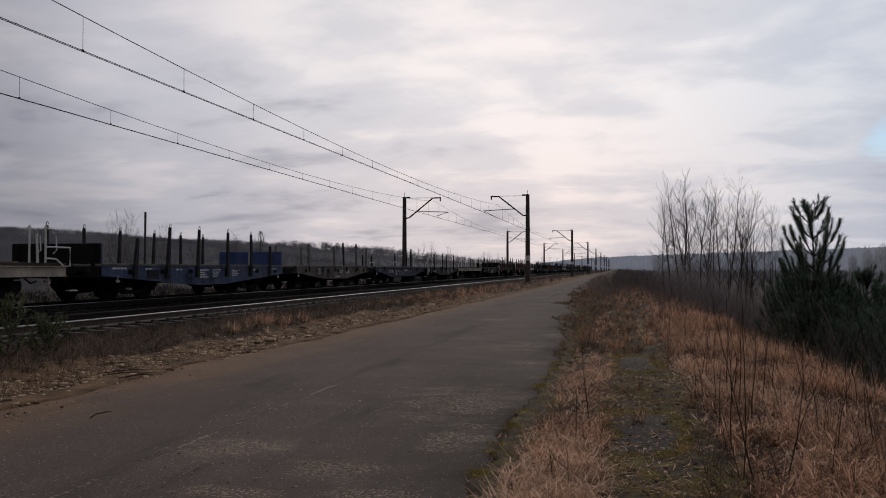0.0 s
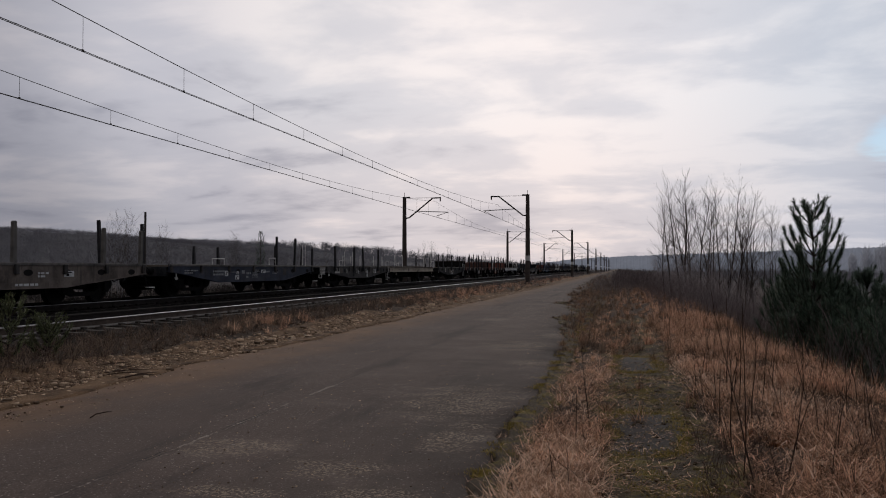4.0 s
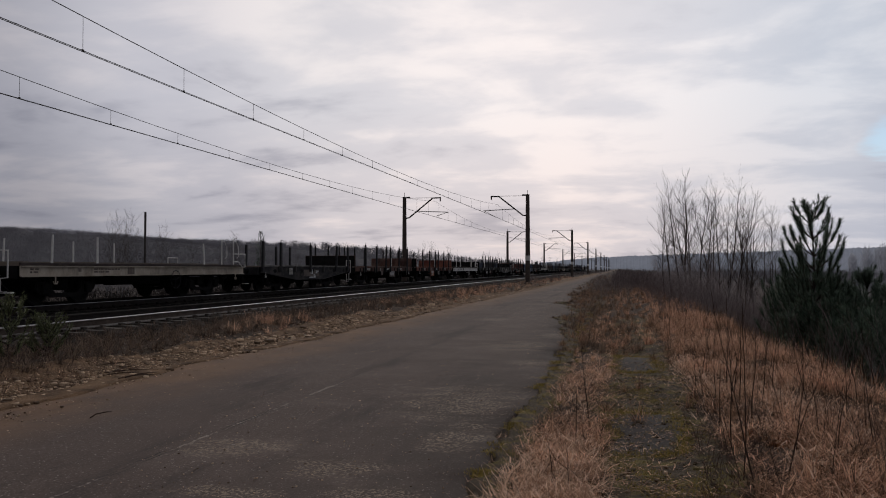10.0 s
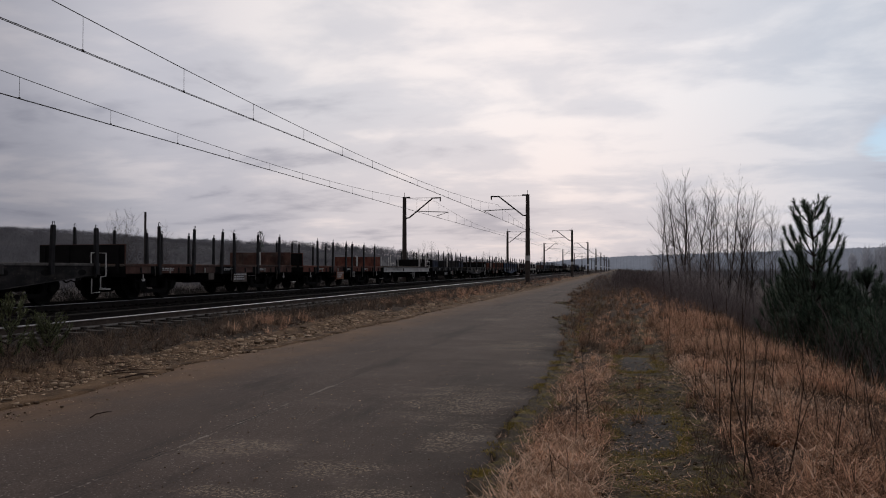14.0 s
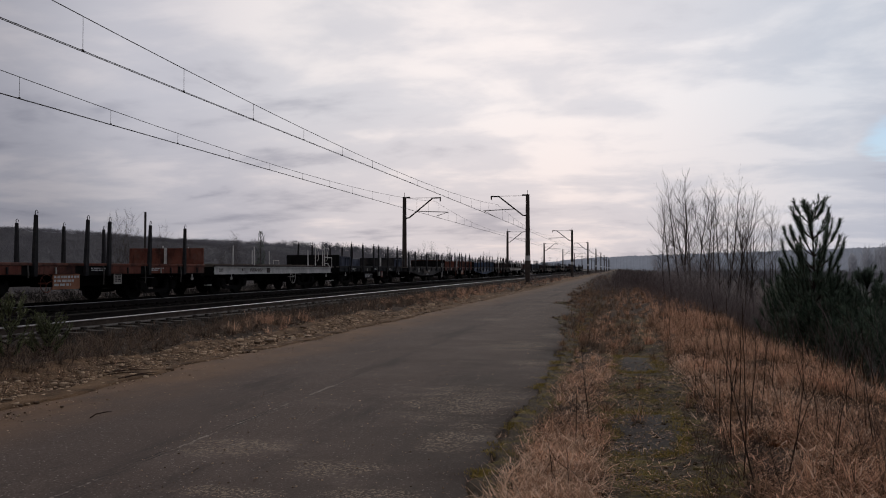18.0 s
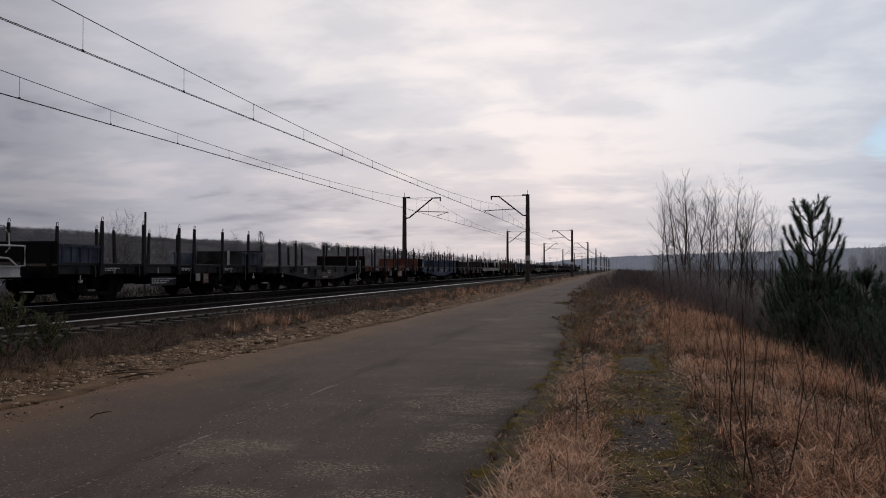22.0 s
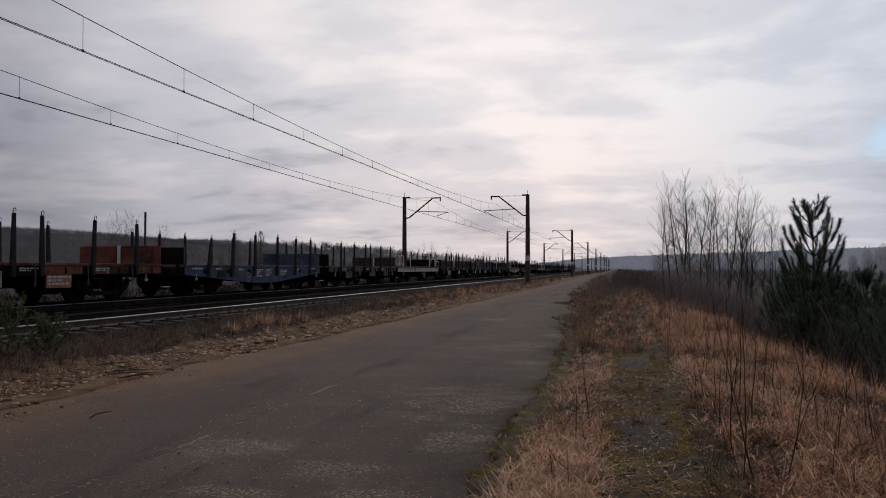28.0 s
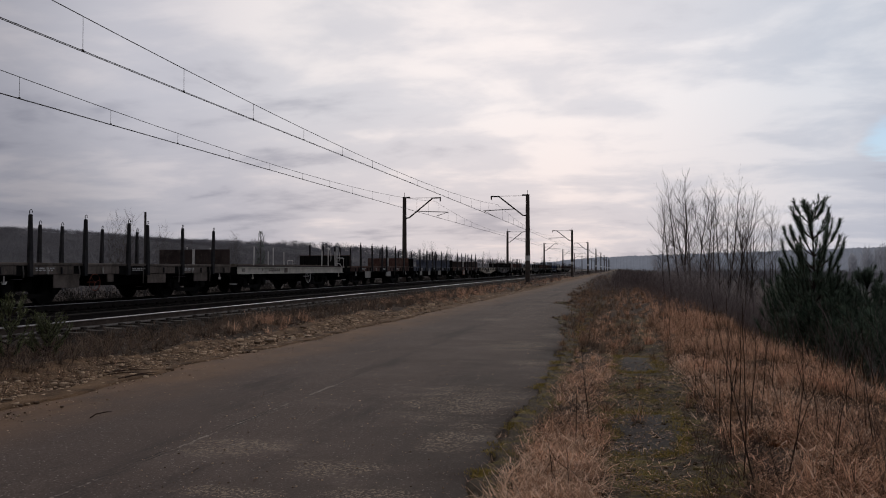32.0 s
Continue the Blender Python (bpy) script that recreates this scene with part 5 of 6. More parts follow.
def grass(name, label, material, xy, lmin, lmax, wmin, wmax, lean=0.5, droop=0.5, seg=2, zf=ground_z, flat=False):
    k = len(xy)
    V, F = blades(xy, rng.uniform(lmin, lmax, k), rng.uniform(wmin, wmax, k), rng.uniform(lean - 0.2, lean + 0.1, k) if flat else np.abs(rng.normal(0.25 * lean, lean, k)), rng.uniform(-0.2, droop, k), zf, seg)
    return tagged(new(name, mesh_np(name, V, F, material)), label, "grass", kind="stuff")


def tufts_of_grass(name, label, material, centres, per, lmin, lmax, wmin, wmax, zf=ground_z, flop=1.0):
    """Tussocks: blades that spring from a common foot and arch outwards."""
    n = len(centres)
    size = rng.uniform(0.6, 1.25, n)
    a = rng.uniform(0, 2 * math.pi, n * per)
    r = np.abs(rng.normal(0, 0.035, n * per)) * np.repeat(size, per)
    xy = np.repeat(centres, per, 0) + np.stack([np.cos(a) * r, np.sin(a) * r], 1)
    k = n * per
    heading = a + rng.normal(0, 1.1, k) + np.repeat(rng.normal(0, 0.6, n), per)
    lean = np.clip(rng.uniform(0.0, 1.0, k) ** 0.8 * flop * np.repeat(rng.uniform(0.55, 1.25, n), per), 0, 1.5)
    V, F = blades(xy, rng.uniform(lmin, lmax, k) * np.repeat(size, per), rng.uniform(wmin, wmax, k), lean, rng.uniform(0.05, 0.75, k) * flop, zf, 3, heading)
    return tagged(new(name, mesh_np(name, V, F, material)), label, "grass", kind="stuff")


def spots(n, x0, x1, y0, y1, power=1.0, keep=None):
    return clumps(n, 1, x0, x1, y0, y1, 0.0, power, keep)


def clumps(n, per, x0, x1, y0, y1, r, power=1.0, keep=None):
    """Feet of blades in clumps; power above 1 crowds them towards y0."""
    c = np.stack([rng.uniform(x0, x1, n), y0 + (y1 - y0) * rng.uniform(0, 1, n) ** power], 1)
    if keep is not None:
        c = c[keep(c[:, 0], c[:, 1])]
    xy = np.repeat(c, per, 0) + rng.normal(0, r, (len(c) * per, 2))
    return xy


def patchy(scale, level, seed):
    """True where a smooth pattern lies above a level."""
    def f(x, y):
        v = np.sin(x * scale + seed) * np.cos(y * scale * 0.8 + 2 * seed) + 0.6 * np.sin(x * scale * 2.3 + y * scale * 1.9 + 3 * seed)
        return v > level
    return f


# right verge
tufts_of_grass("straw_grass", "pale straw-coloured dry grass tussocks beside the road", M["straw"],
               np.concatenate([spots(110, -0.82, -0.14, 4.7, 8.0, 1.0, patchy(2.6, -0.6, 1.0)), spots(150, -0.95, -0.15, 6.5, 24, 1.5, patchy(1.7, -0.2, 1.0)),
                               spots(520, 0.85, 2.7, 4.6, 22, 1.5, patchy(3.1, 0.2, 1.7)), spots(160, -0.8, 2.6, 18, 60, 1.5)]), 64, 0.06, 0.23, 0.004, 0.011, flop=1.85)
tufts_of_grass("russet_grass", "russet dry grass tussocks on the embankment", M["rust_grass"],
               np.concatenate([spots(620, 1.15, 2.95, 4.6, 26, 1.3, patchy(2.2, 0.0, 2.9)), spots(260, 0.9, 2.9, 14, 60, 1.4), spots(50, -0.6, 0.9, 16, 60, 1.5)]), 52, 0.16, 0.46, 0.005, 0.013, flop=1.25)
tufts_of_grass("dull_grass", "dull brown withered grass and weeds", M["dull_grass"],
               np.concatenate([spots(420, 0.75, 2.9, 4.6, 24, 1.4, patchy(1.5, -0.1, 7.0)), spots(300, 0.5, 3.2, 16, 70, 1.2), spots(70, -0.2, 0.8, 4.6, 18, 1.2, patchy(1.6, 0.4, 0.4))]), 48, 0.14, 0.40, 0.004, 0.012, flop=1.35)
grass("slope_grass", "withered grass on the slope below the crest", M["dull_grass"], clumps(1200, 16, 3.0, 12, 8, 60, 0.25, 1.3), 0.2, 0.45, 0.006, 0.014, 0.6, 0.6)
grass("moss_grass", "short mossy green turf at the road's edge", M["moss"],
      np.concatenate([clumps(900, 38, -1.08, -0.72, 4.6, 22, 0.05, 1.4, patchy(3.6, 0.25, 0.3)), clumps(900, 40, -0.25, 0.80, 4.6, 14, 0.05, 1.2, patchy(4.4, 0.15, 5.0)), clumps(330, 40, -0.15, 0.72, 4.6, 6.6, 0.06, 1.0, patchy(5.2, -0.2, 2.2)), clumps(200, 40, -0.1, 0.6, 8.9, 10.4, 0.06, 1.0, patchy(5.2, -0.2, 1.2)), clumps(120, 22, -1.2, -0.7, 20, 45, 0.1, 1.2)]), 0.012, 0.036, 0.005, 0.012, 1.0, 0.9, 2, lambda x, y: np.maximum(ground_z(x, y) + 0.018, np.where(x < -0.9, 0.02, -1)))
grass("straw_litter", "broken straw lying flat on the path", M["straw"],
      np.concatenate([clumps(600, 6, -0.35, 0.95, 4.6, 22, 0.12, 1.4), clumps(420, 7, -1.12, -0.75, 4.6, 22, 0.08, 1.4)]), 0.04, 0.12, 0.003, 0.007, 1.45, 0.1, 2, lambda x, y: ground_z(x, y) + 0.04, flat=True)

for nm, lb, mt, fr, wv in (("matted_straw", "matted pale dry grass lying in all directions", "straw", 2.6, (3.1, 0.25, 1.7)), ("matted_grass", "matted brown withered grass lying in all directions", "dull_grass", 1.6, (2.7, -0.1, 4.0)), ("matted_russet", "matted russet dry grass lying in all directions", "rust_grass", 1.7, (2.2, 0.2, 2.9))):
    feet = np.concatenate([clumps(int(700 * fr), 16, 0.9, 2.8, 4.6, 17, 0.07, 1.5, patchy(*wv)), clumps(int(150 * fr), 16, -0.8, -0.15, 4.6, 13, 0.06, 1.4, patchy(*wv))])
    grass(nm, lb, M[mt], feet, 0.06, 0.22, 0.005, 0.012, 1.25, 0.6, 3, lambda x, y: ground_z(x, y) + rng.uniform(0.0, 0.16, len(x)), True)

feet = np.concatenate([clumps(70, 20, -0.80, -0.18, 4.6, 6.1, 0.07), clumps(60, 18, -0.80, -0.25, 4.7, 7.0, 0.08), clumps(26, 16, -0.7, -0.25, 7, 14, 0.08), clumps(24, 16, 0.75, 1.1, 9, 14, 0.10), clumps(40, 18, 1.2, 2.1, 4.8, 6.6, 0.09), clumps(30, 16, 1.6, 2.6, 6.5, 9.5, 0.10), clumps(50, 14, 0.9, 2.7, 5, 18, 0.10, 1.4), clumps(90, 16, 0.8, 2.1, 7.2, 14, 0.10)])
grass("blond_grass", "pale blond dry grass blades, bent over", M["blond"], feet, 0.08, 0.22, 0.006, 0.013, 1.05, 1.1, 3, lambda x, y: ground_z(x, y) + rng.uniform(0.02, 0.16, len(x)), True)

# the verge creeps over the far road edge
c = np.concatenate([spots(700, 0, 1, 15, 60, 1.2), spots(500, 0, 1, 50, 190, 1.5)])
c[:, 0] = np.array([road_right(v) for v in c[:, 1]]) + c[:, 0] ** 1.3 * np.array([0.4 - road_right(v) for v in c[:, 1]])
tufts_of_grass("far_verge_grass", "brown dry grass spreading over the road edge", M["dull_grass"], c[::2], 40, 0.12, 0.34, 0.006, 0.014, flop=1.3)
tufts_of_grass("far_verge_weeds", "dark weeds spreading over the road edge", M["verge_weed"], c[1::2], 34, 0.14, 0.40, 0.006, 0.014, flop=1.3)

# the same verge goes on behind the standpoint
tufts_of_grass("rear_grass", "brown dry grass tussocks farther back on the verge", M["rust_grass"], np.concatenate([spots(160, 1.0, 3.0, -10, 4.6), spots(50, -0.8, -0.4, -10, 3.4)]), 44, 0.14, 0.40, 0.005, 0.012, flop=1.25)
tufts_of_grass("rear_straw", "pale dry grass tussocks farther back on the verge", M["straw"], np.concatenate([spots(110, 0.95, 2.8, -10, 4.6), spots(40, -0.8, -0.4, -10, 3.4)]), 44, 0.12, 0.34, 0.005, 0.012, flop=1.4)

# left verge, between road and track
tufts_of_grass("verge_grass", "dull brown weeds between the road and the track", M["verge_weed"],
               np.concatenate([spots(1000, -9.75, -8.0, 7, 40, 1.6), spots(620, -9.7, -7.6, 30, 130, 1.5)]), 34, 0.12, 0.36, 0.004, 0.010, flop=1.2)
tufts_of_grass("verge_russet_grass", "russet grass tufts beside the track", M["rust_grass"],
               np.concatenate([np.array([(-8.72, 18.7)]) + rng.normal(0, 1, (17, 2)) * np.array([[0.16, 0.5]]), spots(60, -9.2, -7.9, 16, 42, 1.3, patchy(0.7, 0.2, 0.6)), spots(360, -9.5, -7.5, 34, 130, 1.5)]), 40, 0.16, 0.46, 0.004, 0.010, flop=1.2)
tufts_of_grass("verge_straw_grass", "sparse pale straw beside the rubble", M["straw"], spots(90, -9.2, -7.7, 12, 60, 1.4, patchy(0.9, 0.1, 3.0)), 26, 0.14, 0.40, 0.004, 0.008)
tufts_of_grass("ballast_weeds", "withered weeds growing on the ballast shoulder", M["verge_weed"], spots(260, -10.0, -9.3, 7, 60, 1.5), 26, 0.10, 0.30, 0.004, 0.009, lambda x, y: ballast_z(x), 0.8)
grass("verge_litter", "dead stalks lying along the road edge", M["straw"], clumps(420, 6, -8.4, -6.7, 7, 50, 0.2, 1.5), 0.05, 0.3, 0.003, 0.007, 1.45, 0.05, 2, lambda x, y: ground_z(x, y) + 0.045, True)

# rubble along the road's left edge, chips on the road
edge = strip("gravel_verge", lambda y: -8.0 + 0.25 * math.sin(y * 0.5) + 0.1 * math.sin(y * 1.7), lambda y: ROAD_L + 0.12 + 0.12 * math.sin(y * 0.8 + 1) + 0.06 * math.sin(y * 3.1), -30, 300, 0.25,
             lambda x, y: max(float(ground_z(x, y)) + 0.018, 0.012 if x > -7.1 else -1), M["gravel"], 10, 0.05)
tagged(edge, "brown gravelly soil along the road edge", "verge", kind="structure")
n = 15000
ry = 7 + 75 * rng.uniform(0, 1, n) ** 1.9
band = np.sin(ry * 0.62 + 0.5) + 0.6 * np.sin(ry * 1.7)
rx = ROAD_L - 0.50 - 0.15 * band + rng.normal(0, 0.30, n) + np.where(rng.uniform(0, 1, n) < 0.2, rng.gamma(1.2, 0.45, n), 0)
rx = np.minimum(rx, ROAD_L + 2.2)
rocks("rubble", np.stack([rx, ry, np.maximum(ground_z(rx, ry) + 0.018, np.where(rx > -7.1, 0.0, -1))], 1), np.where(rx > ROAD_L + 0.25, 0.3, 1.0) * rng.gamma(0.8, 0.011, n) + 0.004, M["stone"], "tan rubble stones strewn along the road edge", "stones")
n = 800
ry = 14 + 60 * rng.uniform(0, 1, n) ** 1.5
rx = ROAD_L - 0.55 - 0.18 * np.sin(ry * 0.62 + 0.5) + rng.normal(0, 0.24, n)
rocks("large_rubble", np.stack([rx, ry, np.maximum(ground_z(rx, ry), -0.02) + 0.02], 1), rng.gamma(1.9, 0.012, n) + 0.012, M["stone"], "larger pale rubble stones along the road edge", "stones")
n = 3000
ry = 5 + 35 * rng.uniform(0, 1, n) ** 1.7
rx = rng.uniform(ROAD_L + 0.2, ROAD_R, n)
rocks("road_chips", np.stack([rx, ry, 0 * rx - 0.001], 1), np.minimum(rng.gamma(1.4, 0.002, n) + 0.002, 0.009), M["stone"], "loose chips of gravel on the asphalt", "stones")
n = 9000
ry = 5 + 55 * rng.uniform(0, 1, n) ** 1.5
rx = rng.uniform(-10.3, -9.3, n)
rocks("ballast_stones", np.stack([rx, ry, ballast_z(rx)], 1), rng.gamma(3, 0.008, n) + 0.012, M["ballast_stone"], "grimy ballast stones at the sleeper ends", "stones")

# moss along the road's edge
FRAY = np.convolve(np.random.default_rng(21).normal(0, 1, 900), np.ones(3) / 3, "same") * 0.075


def fray(y, k):
    """An uneven fringe, the same at every build."""
    return float(np.interp((y + 20) * 10, np.arange(900), np.roll(FRAY, 131 * k)))


moss_edge = strip("moss_edge", lambda y: road_right(y) + 0.02 + fray(y, 0), lambda y: road_right(y) + 0.26 + fray(y, 1), -16, 38, 0.1,
                  lambda x, y: max(float(ground_z(x, y)) + 0.014, 0.010 + 0.006 * math.sin(y * 9 + x * 7) * math.sin(x * 31 + y * 3)), M["path_soil"], 8, 0.05)
tagged(moss_edge, "dark soil and olive moss creeping over the asphalt edge", "verge", kind="structure")
# old path with bare asphalt
path = strip("path", lambda y: -0.30 + 0.1 * math.sin(y * 1.1), lambda y: 0.85 + 0.12 * math.sin(y * 0.9 + 2), -16, 26, 0.2, lambda x, y: float(ground_z(x, y)) + 0.010, M["path_soil"], 10, 0.06)
tagged(path, "dark trodden soil path with moss", "path", kind="structure")
for y0, y1, a, b in ((7.05, 8.75, -0.05, 0.50), (12.5, 14.4, -0.05, 0.50)):
    ob = strip("path_slab", lambda y: a + 0.07 * math.sin(y * 5) + 0.04 * math.sin(y * 13), lambda y: b + 0.07 * math.sin(y * 4 + 1) + 0.04 * math.sin(y * 11),
               y0, y1, 0.06, lambda x, y: float(ground_z(x, y)) + 0.0145, M["old_asphalt"], 8, 0.004)
    tagged(ob, "bare old asphalt showing through moss", "path", kind="structure")
    ends = np.concatenate([clumps(40, 40, a - 0.05, b + 0.05, y0 - 0.12, y0 + 0.10, 0.05), clumps(40, 40, a - 0.05, b + 0.05, y1 - 0.12, y1 + 0.15, 0.06), clumps(50, 36, a - 0.1, a + 0.05, y0, y1, 0.04), clumps(50, 36, b - 0.05, b + 0.1, y0, y1, 0.04)])
    grass("moss_rim", "moss creeping over bare asphalt", M["moss"], ends, 0.02, 0.05, 0.005, 0.012, 1.0, 0.9, 2, lambda x, y: ground_z(x, y) + 0.018)
n = 420
ry, rx = rng.uniform(4.8, 13.5, n), rng.uniform(-0.1, 0.7, n)
cx, cy = rng.uniform(-0.35, 0.85, 900), 4.6 + 12 * rng.uniform(0, 1, 900) ** 1.3
rocks("path_clods", np.stack([cx, cy, ground_z(cx, cy) + 0.012], 1), np.minimum(rng.gamma(1.3, 0.006, 900) + 0.004, 0.028), M["path_soil"], "clods of dark soil and moss on the path", "soil")
rocks("path_chips", np.stack([rx, ry, ground_z(rx, ry) + 0.018], 1), np.minimum(rng.gamma(1.3, 0.0045, n) + 0.003, 0.018), M["stone"], "pale chips lying on the path", "stones")


# ---- woody plants ----
class Sticks:
    """Collects thin three-sided tapered sticks for one mesh."""

    def __init__(self):
        self.rows = []

    @property
    def n(self):
        return len(self.rows)

    def add(self, p, q, r0, r1):
        self.rows.append((p[0], p[1], p[2], q[0], q[1], q[2], r0, r1))

    def mesh(self, name, material):
        R = np.array(self.rows)
        p, q = R[:, :3], R[:, 3:6]
        d = q - p
        d /= np.linalg.norm(d, axis=1)[:, None] + 1e-9
        ref = np.where(np.abs(d[:, 2:]) < 0.9, np.array([[0.0, 0, 1]]), np.array([[1.0, 0, 0]]))
        a = np.cross(d, ref)
        a /= np.linalg.norm(a, axis=1)[:, None]
        b = np.cross(d, a)
        V = np.stack([c + (a * math.cos(2.0944 * k) + b * math.sin(2.0944 * k)) * r[:, None] for c, r in ((p, R[:, 6]), (q, R[:, 7])) for k in range(3)], 1)
        f = np.array([(k, (k + 1) % 3, 3 + (k + 1) % 3, 3 + k) for k in range(3)])
        F = (f[None] + (np.arange(len(R)) * 6)[:, None, None]).reshape(-1, 4)
        return mesh_np(name, V, F, material)


NOISE = np.random.default_rng(11).normal(0, 1, 200000).tolist()
POOL = [0]


def nrm():
    """The next number of a fixed normal sequence."""
    POOL[0] = (POOL[0] + 1) % 200000
    return NOISE[POOL[0]]


dice = random.Random(7)


def unit(x, y, z):
    k = 1.0 / (math.sqrt(x * x + y * y + z * z) + 1e-9)
    return x * k, y * k, z * k


def grow(st, p, d, length, r, depth, spread, up, kids):
    """A branch of a few bent pieces with side branches."""
    px, py, pz = (float(v) for v in p)
    dx, dy, dz = (float(v) for v in d)
    pieces = 4 if depth > 1 else 3
    for k in range(pieces):
        dx, dy, dz = unit(dx + 0.09 * nrm(), dy + 0.09 * nrm(), dz + 0.09 * nrm() + up)
        s = length / pieces
        qx, qy, qz = px + dx * s, py + dy * s, pz + dz * s
        st.add((px, py, pz), (qx, qy, qz), r * (1 - 0.8 * k / pieces), r * (1 - 0.8 * (k + 1) / pieces))
        if depth > 0:
            count = int(kids) + (dice.random() < kids - int(kids))
            for j in range(count):
                e = unit(dx + spread * nrm(), dy + spread * nrm(), abs(dz + spread * nrm()) * 0.8 + 0.25)
                f = dice.uniform(0.3, 0.6) * (1 - 0.35 * k / pieces)
                u = dice.uniform(0.2, 1)
                grow(st, (px + (qx - px) * u, py + (qy - py) * u, pz + (qz - pz) * u), e, length * f, r * 0.45, depth - 1, spread, up, kids)
        px, py, pz = qx, qy, qz


def bare_tree(x, y, h, r, label="slender leafless young tree with fine twigs", fan=0.085, wood="bark"):
    """A slender stem, ascending side branches that curve upwards, fine twigs at their ends."""
    seed = int(abs(x) * 1013 + abs(y) * 131)
    rng = np.random.default_rng(seed)
    dice.seed(seed)
    POOL[0] = seed % 190000
    t = tagged(new("bare_tree"), label, "tree", "leafless trees on the embankment")
    z = float(ground_z(x, y)) - 0.1
    t.location = (x, y, z)
    st, tw = Sticks(), Sticks()
    p, d = np.array([0.0, 0, 0]), np.array([rng.normal(0, fan), rng.normal(0, 0.05), 1.0])
    n = 12
    turn = rng.uniform(0, 6.28)
    for k in range(n):
        d = d + rng.normal(0, 0.035, 3) - np.array([d[0], d[1], 0]) * 0.06
        d[2] = 1
        q = p + d * h / n
        st.add(p, q, r * (1 - 0.93 * k / n), r * (1 - 0.93 * (k + 1) / n))
        f = k / n
        if k > 2:
            for j in range(rng.integers(2, 5)):
                turn += 2.4 + rng.normal(0, 0.4)
                o = rng.uniform(0.5, 1.0)
                ln = h * rng.uniform(0.16, 0.42) * (1.12 - 0.8 * f) * (0.7 if f < 0.35 else 1.0)
                grow(tw, p + (q - p) * rng.uniform(0, 1), (o * math.cos(turn), o * math.sin(turn), 0.9), ln, r * 0.30 * (1.05 - f) + 0.004, 2, 0.36, 0.06, 1.15)
        p = q
    shared("trunk", st.mesh("trunk", M[wood]), t)
    tagged(shared("crown", tw.mesh("crown", M["twig"]), t), kind="stuff")
    return t


def place(px, depth):
    """The plan position at a given depth and bearing off the line of the tracks."""
    x = px * depth * 0.976 / 1408
    return x, (depth + x * 0.218) / 0.976


for px, depth, h, r in ((78, 41, 5.2, 0.035), (90, 40, 5.9, 0.045), (108, 42, 6.9, 0.05), (116, 39, 6.9, 0.055), (124, 43, 6.7, 0.045), (140, 40, 5.9, 0.045), (150, 42, 6.3, 0.045), (160, 38, 5.4, 0.04), (174, 41, 6.0, 0.045),
                        (186, 40, 6.5, 0.055), (194, 43, 6.3, 0.045), (206, 41, 5.1, 0.04), (222, 40, 5.0, 0.04), (236, 42, 5.6, 0.04), (240, 39, 5.4, 0.04), (258, 42, 4.8, 0.035), (275, 41, 4.4, 0.03), (288, 43, 4.9, 0.035), (154, 44, 6.2, 0.04), (190, 42, 6.0, 0.04), (228, 44, 5.2, 0.04), (132, 41, 6.2, 0.045), (166, 43, 6.2, 0.045), (200, 41, 5.7, 0.04), (214, 42, 5.3, 0.04), (120, 44, 6.3, 0.05), (252, 43, 5.1, 0.035), (266, 40, 4.7, 0.035)):
    x, y = place(px, depth)
    bare_tree(x, y, 0.94 * h - 0.2 - float(ground_z(x, y)), 1.2 * r)


class Tufts:
    """Collects shoots and clothes them all with needles at once."""

    def __init__(self):
        self.rows = []

    def add(self, base, d, length, nl, count):
        self.rows.append((*base, *d, length, nl, count))

    def mesh(self, name, material):
        R = np.array(self.rows)
        R = np.repeat(R, R[:, 8].astype(int), 0)
        k = len(R)
        base, d = R[:, :3], R[:, 3:6]
        d = d / np.linalg.norm(d, axis=1)[:, None]
        a = np.cross(d, np.array([[0.3, 0.2, 0.9]]))
        a /= np.linalg.norm(a, axis=1)[:, None]
        b = np.cross(d, a)
        t = rng.uniform(0, 6.28, k)[:, None]
        out = a * np.cos(t) + b * np.sin(t)
        p = base + d * (R[:, 6] * rng.uniform(0, 1, k))[:, None]
        w = np.cross(out, d) * 0.0055
        tip = p + (out * 0.75 + d * rng.uniform(0.45, 0.95, k)[:, None]) * (R[:, 7] * rng.uniform(0.75, 1.15, k))[:, None]
        V = np.stack([p - w, p + w, tip], 1)
        return mesh_np(name, V, np.arange(3 * k).reshape(k, 3), material)


